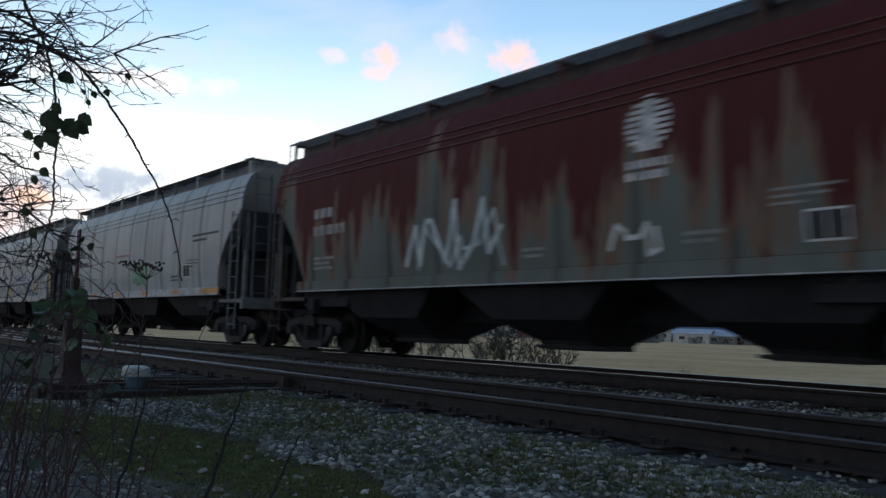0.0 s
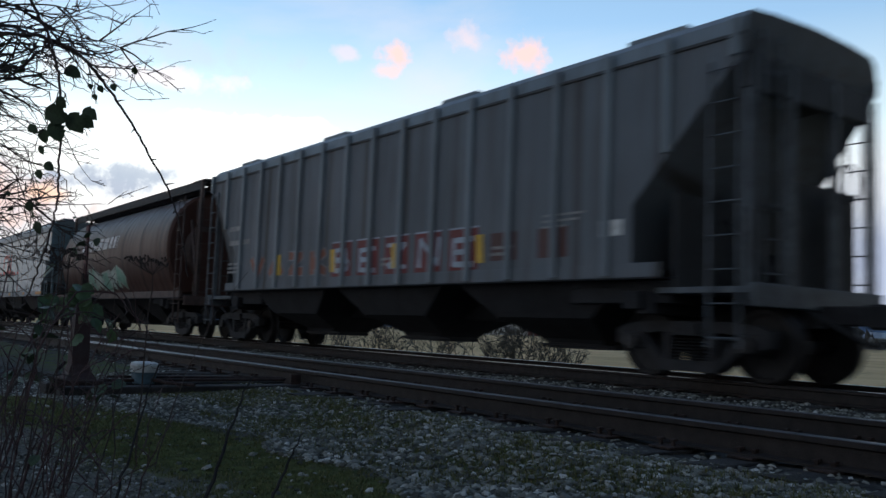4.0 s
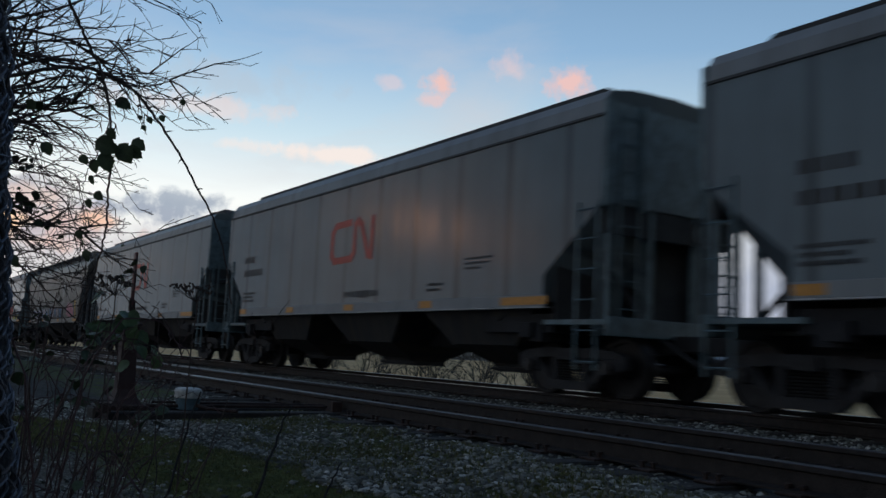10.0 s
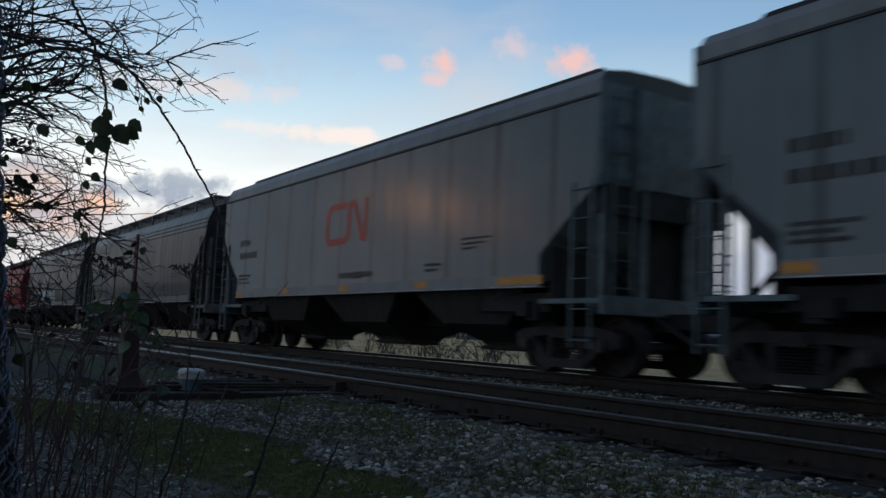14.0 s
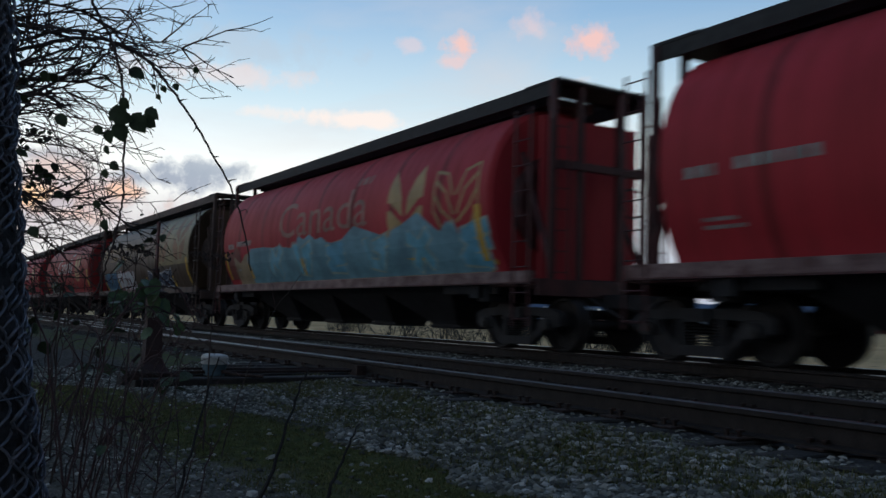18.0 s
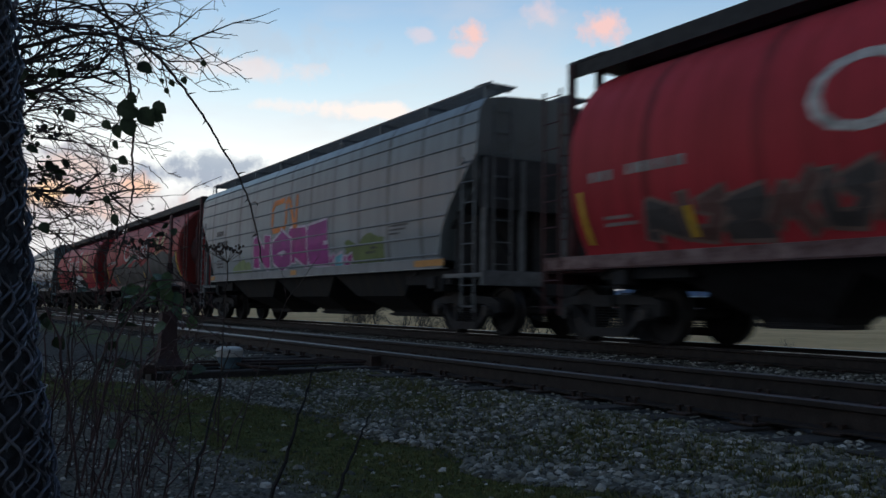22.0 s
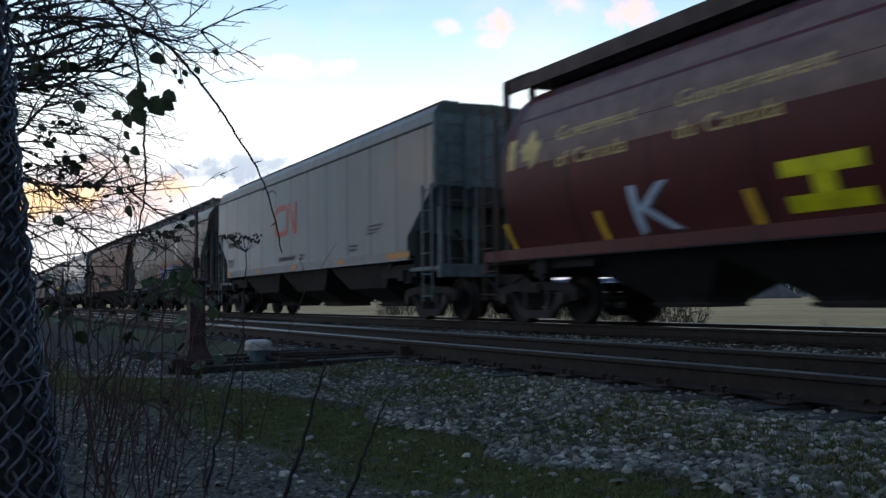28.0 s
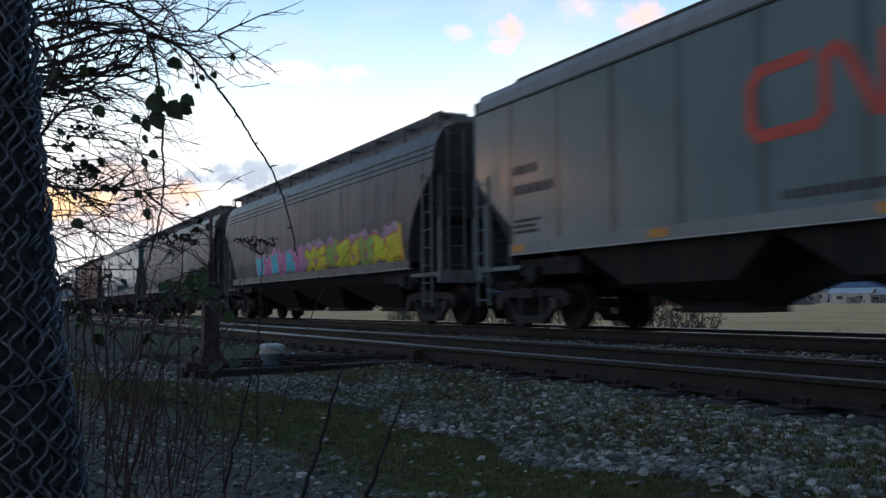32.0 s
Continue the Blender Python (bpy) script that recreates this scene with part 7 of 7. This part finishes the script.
        plan.append((verge(rng.uniform(-3.4, -3.0), rng.uniform(4.4, 5.6), z), RIGHT + Vector((0, 0, rng.uniform(0.0, 0.5))) + AHEAD * rng.uniform(-0.2, 0.2), rng.uniform(0.6, 0.95), 0.016, -0.014))
    for k in range(30):      # drooping sprays low down
        z = rng.uniform(0.95, 1.75)
        plan.append((verge(rng.uniform(-3.0, -2.45), rng.uniform(4.3, 5.6), z), RIGHT * rng.uniform(0.5, 1.0) + Vector((0, 0, rng.uniform(-0.6, 0.2))) + AHEAD * rng.uniform(-0.3, 0.3), rng.uniform(0.4, 0.86), 0.006, -0.035))
    for p, d, length, r, lift in plan:
        s = Solid()
        twig_tree(s, p, d, length, r, rng, 0, lift)
        part("branch", s, MAT["bark"], h)
    s = Solid()
    hearts = [(rng.gauss(-3.0, 0.17), rng.uniform(4.5, 5.5), rng.gauss(1.45, 0.28)) for _ in range(30)] + [(rng.gauss(-2.45, 0.28), rng.uniform(4.5, 5.6), rng.gauss(1.35, 0.4)) for _ in range(9)]
    for _ in range(600):
        u, d, z = (a + rng.gauss(0, 0.06) for a in rng.choice(hearts))
        if z < 0.6:
            continue
        leaf_solid(s, verge(u, d, z), Vector((rng.uniform(-1, 1), rng.uniform(-1, 1), rng.uniform(-1, 0.4))), Vector((rng.uniform(-1, 1), rng.uniform(-1, 1), 1)), rng.choice((0.025, 0.035, 0.045, 0.07)) * rng.uniform(0.85, 1.15), rng)
    tagged(part("foliage", s, MAT["leaf"], h), kind="stuff")
    return h


def build_stems():
    """Dead upright stems and canes of the verge."""
    rng = random.Random(44)
    kinds = []
    for k in range(62):
        d = rng.uniform(2.3, 5.2)
        u = d * (rng.uniform(-0.57, -0.36) if k % 8 else rng.uniform(-0.40, -0.26))
        z = ground_height(*verge(u, d, 0)[:2])
        h = (0.30 + 0.75 * rng.random() ** 1.8) * (0.75 + 0.1 * d)
        lean = RIGHT * rng.uniform(-0.12, 0.40) * h + AHEAD * rng.uniform(-0.15, 0.15)
        b = verge(u, d, z - 0.02)
        stem = thing("dead_stem", "thin dead reddish stem standing in the verge", "plant stem", "dead stems of the verge", at=tuple(b))
        s, line = cane([Vector((0, 0, 0)), lean * 0.25 + Vector((0, 0, h * 0.4)), lean * 0.6 + Vector((0, 0, h * 0.75)), lean + Vector((0, 0, h))], rng.uniform(0.0028, 0.0052), 0.0012, 5, 0.004, 60 + k, 5)
        part("stalk", s, MAT["redstem"] if k % 3 else MAT["bark"], stem)
        for j in range(rng.randint(1, 4)):
            i = rng.randint(len(line) // 3, len(line) - 2)
            w = RIGHT * rng.uniform(-0.2, 0.25) + AHEAD * rng.uniform(-0.15, 0.15) + Vector((0, 0, rng.uniform(0.02, 0.22)))
            part("side_twig", cane([line[i], line[i] + w * 0.5 + Vector((0, 0, 0.02)), line[i] + w], 0.0025, 0.001, 4, 0.004, 200 + 10 * k + j, 4)[0], MAT["redstem"], stem)
    for (x, y), top, r in (((-3.34, 1.22), RIGHT * 0.20 + Vector((0, 0, 0.62)), 0.010), ((-3.2, 1.42), RIGHT * 0.17 + Vector((0, 0, 0.42)), 0.010), ((-3.6, 0.98), RIGHT * 0.16 + Vector((0, 0, 0.64)), 0.007)):
        z = ground_height(x, y)
        stem = thing("dead_stem", "dark dead cane leaning over the mossy grass", "plant stem", "dead stems of the verge", at=(x, y, z - 0.02))
        s, line = cane([Vector((0, 0, 0)), top * 0.35 + Vector((0.01, 0, 0.01)), top * 0.7 - Vector((0.01, 0, 0)), top], r, 0.003, 6, 0.003, int(-x * 100), 6)
        thorns(s, line, rng, 0.018, 4)
        part("stalk", s, MAT["black"], stem)
    # low tangle of bramble runners
    for k in range(26):
        d = rng.uniform(3.0, 6.4)
        u = d * rng.uniform(-0.60, -0.43)
        a = verge(u, d, ground_height(*verge(u, d, 0)[:2]))
        c = thing("bramble_runner", "low arching bramble runner with a few leaves", "shrub", "bramble runners of the verge", at=tuple(a))
        w = RIGHT * rng.uniform(-0.5, 0.9) + AHEAD * rng.uniform(-0.5, 0.5)
        h = rng.uniform(0.35, 0.95)
        s, line = cane([Vector((0, 0, -0.03)), w * 0.25 + Vector((0, 0, h * 0.8)), w * 0.6 + Vector((0, 0, h)), w + Vector((0, 0, h * rng.uniform(0.3, 0.8)))], 0.006, 0.002, 6, 0.008, 300 + k, 5)
        part("runner", s, MAT["bark"] if k % 2 else MAT["redstem"], c)
        for j in range(rng.randint(2, 7)):
            s = Solid()
            leaf_solid(s, line[rng.randint(5, len(line) - 1)], Vector((rng.uniform(-1, 1), rng.uniform(-1, 1), rng.uniform(-0.8, 0.3))), Vector((rng.uniform(-0.6, 0.6), rng.uniform(-0.8, 0.2), 1)), rng.uniform(0.05, 0.10), rng)
            part("leaf", s, MAT["leaf"], c)


def build_umbel(u, d, top, seed):
    rng = random.Random(seed)
    b = verge(u, d, 0)
    z = ground_height(b.x, b.y)
    p = thing("dried_umbel", "dry brown flower head on a thin stalk", "plant", "dried umbels", at=(b.x, b.y, z))
    h = top - z
    part("stalk", cane([Vector((0, 0, -0.02)), Vector((0.02, 0.01, h * 0.5)), Vector((0.0, 0.03, h - 0.07))], 0.006, 0.003, 6, 0.003, seed)[0], MAT["bark"], p)
    for k in range(13):
        a = 6.28 * k / 6.5 + rng.uniform(-0.2, 0.2)
        q = Vector(((0.11 if k < 7 else 0.06) * math.cos(a), (0.11 if k < 7 else 0.06) * math.sin(a), h + rng.uniform(-0.02, 0.02)))
        s = Solid().tube([Vector((0, 0.03, h - 0.07)), q], [0.002, 0.0015], 4)
        for _ in range(6):
            e = q + Vector((rng.gauss(0, 0.014), rng.gauss(0, 0.014), rng.uniform(0, 0.02)))
            s.loft([[(e.x + 0.006 * math.cos(t), e.y + 0.006 * math.sin(t), e.z + dz) for t in (0, 1.57, 3.14, 4.71)] for dz in (-0.006, 0.006)])
        part("ray", s, MAT["bark"], p)


def build_stand_leaves():
    """Broad bramble leaves hanging before the switch stand."""
    rng = random.Random(71)
    c = thing("bramble_spray", "spray of broad green bramble leaves before the switch stand", "shrub", at=tuple(verge(-2.35, 5.4, -0.26)))
    pts = [Vector((0, 0, 0)), RIGHT * -0.02 + Vector((0, 0, 0.55)), RIGHT * 0.16 + Vector((0, 0, 0.88)), RIGHT * 0.36 + Vector((0, 0, 0.92)), RIGHT * 0.56 + Vector((0, 0, 0.80))]
    s, line = cane(pts, 0.005, 0.002, 7, 0.006, 72, 5)
    part("runner", s, MAT["redstem"], c)
    for k in range(40):
        s = Solid()
        p = line[rng.randint(13, len(line) - 1)] + Vector((rng.gauss(0, 0.05), rng.gauss(0, 0.05), rng.gauss(-0.04, 0.055)))
        leaf_solid(s, p, RIGHT * rng.uniform(-1, 1) + Vector((0, 0, rng.uniform(-0.9, 0.1))), Vector((rng.uniform(0, 0.9), rng.uniform(-0.9, 0), 0.7)), rng.uniform(0.06, 0.115), rng)
        part("leaf", s, MAT["greenleaf"], c)


def build_fence_roll():
    """Old chain-link fencing rolled and wrapped round a post."""
    rng = random.Random(9)
    f = thing("chain_link_roll", "rolled weathered chain-link fencing bundled round a post", "fence roll", at=(-2.772, 0.199, -0.28))
    top = Vector((-0.001, -0.150, 2.3))
    core = [(z, 1.06 * (0.178 + (0.092 - 0.178) * min(1.0, z / 2.3 * 1.35) ** 0.8)) for z in (0.0, 0.4, 0.8, 1.2, 1.6, 2.0, 2.25)]
    # added dark core in place of the shaded depth between packed wires
    part("dark_core", Solid().loft([[(top.x * z / 2.3 + r * math.cos(a), top.y * z / 2.3 + r * math.sin(a), z) for a in (6.2832 * j / 18 for j in range(18))] for z, r in core]), plain("shaded_roll_core", (0.045, 0.045, 0.050), 0.9, 0.0, 0.6, 30.0, 0.8), f, "dark solid core standing in for the shaded inner turns")
    part("post", Solid().tube([Vector((0.15, -0.13, 0)), top * 1.02 + Vector((0.10, -0.12, 0))], 0.05, 16), MAT["post"], f)
    for layer, (r0, r1, count) in enumerate(((0.202, 0.110, 27), (0.192, 0.100, 23))):
        for k in range(count):
            pitch = 0.016
            pts, z, side = [], 0.0, 1
            ph = rng.uniform(-0.22, 0.22)
            while z < 2.25:
                t = z / 2.3
                r = (r0 + (r1 - r0) * min(1.0, t * 1.35) ** 0.8) * (1 + 0.05 * math.sin(5 * z + layer)) + 0.006 * math.sin(9.0 * z + 5.0 * ph + k) + rng.gauss(0, 0.0012)
                wave = 2 * math.pi * z / (0.115 + 0.03 * math.sin(k * 1.7 + layer)) + math.pi * (k % 2) + 3.0 * ph
                a = 2 * math.pi * (k + 0.62 * math.sin(wave)) / count + ph * 0.4 + 0.22 * math.sin(2.1 * z + layer * 2) + (0.35 * z if layer == 1 else 0.0)
                c = top * t
                pts.append(Vector((c.x + r * math.cos(a), c.y + r * math.sin(a), z + rng.gauss(0, 0.001))) + Vector((math.cos(a), math.sin(a), 0)) * 0.009 * math.cos(wave))
                z += pitch
                side = -side
            part("fence_wire", Solid().tube(pts, 0.0046, 5), MAT["wire"], f)
    for z, r in ((0.55, 0.176), (1.3, 0.138)):
        c = top * z / 2.3
        part("tie_wire", Solid().tube([Vector((c.x + r * math.cos(a), c.y + r * math.sin(a), z + 0.02 * math.sin(a))) for a in (6.2832 * j / 20 for j in range(21))], 0.002, 4), MAT["wire"], f)


build_bramble()
build_hedge()
build_stems()
build_umbel(-1.95, 5.0, 0.86, 81)
build_umbel(-1.52, 5.15, 0.85, 82)
build_stand_leaves()
build_fence_roll()

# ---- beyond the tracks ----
# distance haze is put into the hills' blue base colour
HILL = plain("haze_tinted_hills", (0.115, 0.19, 0.34), 0.95, 0.0, 0.15, 0.004, 0.0)
WOOD = island("bare_far_trees", [(0.0, (0.045, 0.038, 0.036)), (0.6, (0.075, 0.062, 0.055)), (1.0, (0.05, 0.06, 0.04))], 0.9, 0.0, 0.5)
BUSH = island("bare_field_bush", [(0.0, (0.06, 0.055, 0.05)), (1.0, (0.13, 0.12, 0.10))], 0.9, 0.0, 2.0)
ROOF = plain("pale_metal_roof", (0.46, 0.48, 0.51), 0.5, 0.3, 0.15, 0.3, 0.05)
WALLS = [plain("red_barn_boards", (0.16, 0.05, 0.045), 0.8, 0.0, 0.3, 0.8, 0.2), plain("white_shed_wall", (0.55, 0.55, 0.54), 0.8, 0.0, 0.2, 0.5, 0.1), plain("grey_shed_wall", (0.20, 0.21, 0.22), 0.8, 0.0, 0.25, 0.5, 0.1)]
LAMP = glow("lit_yard_lamp", (1.0, 0.93, 0.80), 2.5)
PANE = plain("dark_window_glass", (0.05, 0.06, 0.07), 0.2, 0.0, 0.2, 1.0, 0.0)


def build_hills():
    rng = random.Random(2)
    vs, fs, n = [], [], 90
    for i in range(n + 1):
        a = radians(95 + 95 * i / n)
        r = 2300
        az = 95 + 95 * i / n
        h = 52 + 16 * noise.noise((i * 0.13, 0.3, 0.0)) + 8 * noise.noise((i * 0.5, 2.0, 0.0)) + 42 * math.exp(-((az - 123.6) / 5.0) ** 2) + 30 * math.exp(-((az - 116.0) / 4.5) ** 2) - 18 * math.exp(-((az - 142.0) / 7.0) ** 2)
        vs += [(r * math.cos(a), r * math.sin(a), -5), (r * math.cos(a), r * math.sin(a), h), (r * 1.2 * math.cos(a), r * 1.2 * math.sin(a), h * 0.7)]
    for i in range(n):
        fs += [(3 * i, 3 * i + 3, 3 * i + 4, 3 * i + 1), (3 * i + 1, 3 * i + 4, 3 * i + 5, 3 * i + 2)]
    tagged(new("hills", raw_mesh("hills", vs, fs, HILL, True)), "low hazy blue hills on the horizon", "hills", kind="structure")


def build_woods():
    """A ragged belt of bare trees and hedges beyond the field."""
    rng = random.Random(17)
    vs, fs = [], []
    for k in range(900):
        a = radians(rng.uniform(100, 172))
        r = rng.uniform(215, 330)
        x, y = r * math.cos(a), r * math.sin(a)
        clump = noise.noise((a * 9, 1.0, 0.0))
        h = rng.uniform(0.8, 2.2) + max(0.0, clump) * rng.uniform(3.0, 9.0)
        w = h * rng.uniform(0.25, 0.5)
        for _ in range(7):
            n = len(vs)
            bx, by, bz = x + rng.gauss(0, w * 0.5), y + rng.gauss(0, w * 0.5), -0.7 + h * rng.uniform(0.0, 0.55)
            t = rng.uniform(0.3, 0.6) * h
            for q in range(3):
                g = rng.uniform(0, 6.28)
                vs.append((bx + math.cos(g) * w * 0.35, by + math.sin(g) * w * 0.35, bz + t * rng.uniform(0.0, 0.5)))
            vs.append((bx + rng.gauss(0, w * 0.3), by, bz + t))
            fs += [(n, n + 1, n + 3), (n + 1, n + 2, n + 3), (n + 2, n, n + 3)]
    tagged(new("far_woods", raw_mesh("far_woods", vs, fs, WOOD)), "ragged belt of bare winter trees beyond the field", "trees", kind="stuff")


def build_field_bush(x, y, h, seed):
    rng = random.Random(seed)
    b = thing("field_bush", "bare brown bush at the edge of the dry field", "shrub", "bushes of the field", at=(x, y, ground_height(x, y)))
    for k in range(9):
        s = Solid()
        twig_tree(s, Vector((rng.gauss(0, 0.15 * h), rng.gauss(0, 0.15 * h), 0)), Vector((rng.gauss(0, 0.45), rng.gauss(0, 0.45), 1)), h * rng.uniform(0.6, 1.0), 0.012 * h, rng, 1, 0.0)
        part("stem", s, BUSH, b)
    return b


def build_shed(x, y, w, d, h, rise, wall, label, turn=0.0, windows=4):
    s = thing("shed", label, "building", "buildings beyond the field", at=(x, y, -0.72))
    s.rotation_euler = (0, 0, radians(turn))
    part("wall", Solid().prism([(-w / 2, 0), (w / 2, 0), (w / 2, h), (-w / 2, h)], -d / 2, d / 2), wall, s)
    rf = Solid().loft([[(a, -d / 2 - 0.5, h), (a, 0, h + rise), (a, d / 2 + 0.5, h), (a, d / 2 + 0.5, h - 0.25), (a, 0, h + rise - 0.3), (a, -d / 2 - 0.5, h - 0.25)] for a in (-w / 2 - 0.5, w / 2 + 0.5)])
    part("roof", rf, ROOF, s, "pale metal roof")
    for k in range(windows):
        a = -w / 2 + w * (k + 0.5) / windows
        win = part("window", Solid().box(a - 0.9, a + 0.9, -d / 2 - 0.08, -d / 2 + 0.05, h * 0.35, h * 0.75, 0.04), MAT["white"], s)
        part("pane", Solid().box(a - 0.75, a + 0.75, -d / 2 - 0.12, -d / 2 - 0.06, h * 0.39, h * 0.71), PANE, win)
    part("door", Solid().box(w * 0.1 - 1.5, w * 0.1 + 1.5, -d / 2 - 0.15, -d / 2 - 0.02, 0, h * 0.6, 0.03), WALLS[2], s)
    return s


def build_lamp_post(x, y, h):
    p = thing("yard_lamp", "lit yard lamp on a tall pole", "lamp", "yard lamps", at=(x, y, -0.72))
    part("pole", Solid().tube([(0, 0, 0), (0, 0, h)], 0.12, 8), MAT["post"], p)
    part("arm", Solid().tube([(0, 0, h), (0, -1.2, h + 0.2)], 0.07, 6), MAT["post"], p)
    part("lamp_head", Solid().box(-0.28, 0.28, -1.6, -1.2, h, h + 0.22, 0.04), LAMP, p, "glowing lamp head")


def build_pile(x, y, w, h, seed):
    rng = random.Random(seed)
    rings = []
    for k in range(7):
        t = k / 6
        rings.append([((w / 2) * (1 - t) * math.cos(a) * rng.uniform(0.85, 1.1) + x, (w / 3) * (1 - t) * math.sin(a) + y, -0.8 + h * (t ** 0.9) * (1 + 0.05 * rng.uniform(-1, 1))) for a in (6.2832 * j / 22 for j in range(22))])
    s = Solid().loft(rings)
    ob = new("spoil_mound", s.mesh("spoil_mound", plain("grey_gravel_heap", (0.10, 0.105, 0.115), 0.95, 0.0, 0.3, 0.4, 0.3), True))
    tagged(ob, "grey heap of gravel beyond the dry field", "gravel pile")


build_hills()
build_woods()
for k, (x, y, h) in enumerate(((-20.6, 19.4, 0.75), (-20.2, 19.9, 0.6), (-46.0, 22.0, 1.2), (-52.0, 24.0, 1.2), (-17.5, 23.0, 0.35))):
    build_field_bush(x, y, h, 500 + k)


def build_thicket(x, y, w, h, seed):
    """A wide tangle of bare grey shrubs standing together."""
    rng = random.Random(seed)
    b = thing("bare_thicket", "wide tangle of bare grey shrubs at the field's edge", "shrub", "bushes of the field", at=(x, y, ground_height(x, y)))
    for k in range(22):
        s = Solid()
        a = rng.uniform(-1, 1)
        tall = h * (1 - 0.55 * a * a) * rng.uniform(0.75, 1.05)
        twig_tree(s, Vector((a * w / 2, rng.gauss(0, 0.35), -0.05)), Vector((rng.gauss(0, 0.35), rng.gauss(0, 0.3), 1)), tall, 0.020, rng, 0 if k % 3 == 0 else 1, 0.0)
        part("stem", s, BUSH, b)
    return b


def far(azimuth, r):
    """A place beyond the field at a heading and a distance from the camera."""
    return r * math.cos(radians(azimuth)), r * math.sin(radians(azimuth))


for k, (az, r, w, h) in enumerate(((140.2, 30.0, 2.2, 1.75), (137.6, 30.5, 2.4, 2.05), (135.9, 31.0, 1.5, 1.3), (143.8, 34.0, 3.0, 1.5), (147.0, 38.0, 3.4, 1.8), (150.5, 44.0, 4.0, 1.8), (154.0, 52.0, 4.0, 2.0))):
    build_thicket(*far(az, r), w, h, 700 + k)
sheds = ((126.6, 235, 9, 7, 2.6, 1.2, 1), (125.9, 240, 7, 6, 2.4, 1.0, 1), (125.2, 236, 8, 6, 2.2, 1.1, 2), (124.3, 246, 10, 7, 2.6, 1.3, 1), (123.4, 240, 7, 6, 2.4, 1.2, 0), (122.6, 244, 9, 6, 2.8, 1.2, 1),
         (121.4, 238, 12, 8, 3.0, 1.5, 2), (119.9, 232, 13, 9, 3.2, 2.6, 0), (118.2, 240, 9, 7, 2.6, 1.2, 1), (116.6, 238, 10, 7, 2.8, 1.4, 2), (129.2, 262, 9, 7, 3.4, 1.2, 1), (133.6, 255, 14, 8, 3.4, 1.6, 2), (134.9, 262, 8, 6, 4.6, 1.0, 1), (136.6, 258, 10, 7, 3.2, 1.4, 0), (139.5, 262, 16, 9, 3.6, 1.6, 1), (144.0, 268, 14, 9, 3.2, 1.5, 2))
says = ("small red barn with a pale metal roof", "small white house with a pale roof beyond the field", "small grey outbuilding with a pale roof")
for k, (az, r, w, d, h, rise, c) in enumerate(sheds):
    build_shed(*far(az, r), w, d, h, rise, WALLS[c], says[c], az - 90 + (-14, 8, 20, -4)[k % 4], 2 + int(w > 9))
build_pile(*far(130.4, 205), 14, 4.6, 3)
build_pile(*far(132.6, 212), 9, 3.0, 4)
for az, r, h in ((137.4, 190, 3.4), (136.1, 192, 4.0), (138.6, 196, 3.0), (128.6, 240, 4.4), (134.4, 220, 4.6), (121.0, 236, 4.2)):
    build_lamp_post(*far(az, r), h)


def build_gantry(x, y, w, h):
    """A signal bridge of two posts and a beam."""
    g = thing("signal_gantry", "grey steel gantry beyond the field", "gantry", at=(x, y, -0.72))
    for k in (-1, 1):
        part("post", Solid().box(k * w / 2 - 0.14, k * w / 2 + 0.14, -0.14, 0.14, 0, h, 0.02), MAT["post"], g)
    part("beam", Solid().box(-w / 2 - 1.2, w / 2 + 1.2, -0.2, 0.2, h, h + 0.35, 0.03), MAT["under"], g)


build_gantry(*far(136.6, 200), 4.4, 4.4)


def motions():
    """The train runs past; the wheels turn as they roll while they are near."""
    for n, (car, hb, kind) in enumerate(TRAIN):
        x0 = car.location.x
        walk(car, [(t, pose(x0 + travel(t), MAIN, 0)) for t in [1.0 * k for k in range(33)]])
    for w, dx, n in WHEELSETS:
        car = TRAIN[n][0]
        x0 = (COUPLINGS[n] + COUPLINGS[n + 1]) / 2
        rest = (w.location.x, 0, w.location.z)
        near = [f / FPS for f in range(1, 960) if -26.0 < x0 + travel(f / FPS) + w.parent.location.x < 6.0]
        if not near:
            continue
        roll = lambda t: math.degrees((travel(t) - travel(near[0])) / 0.457)
        rows = [(0.0, pose(*rest))] if near[0] > 1.5 / FPS else []
        rows += [(t, pose(*rest, 0, roll(t), 0)) for t in near]
        if near[-1] < 31.9:
            rows.append((32.0, pose(*rest, 0, roll(near[-1]), 0)))
        walk(w, rows)


motions()
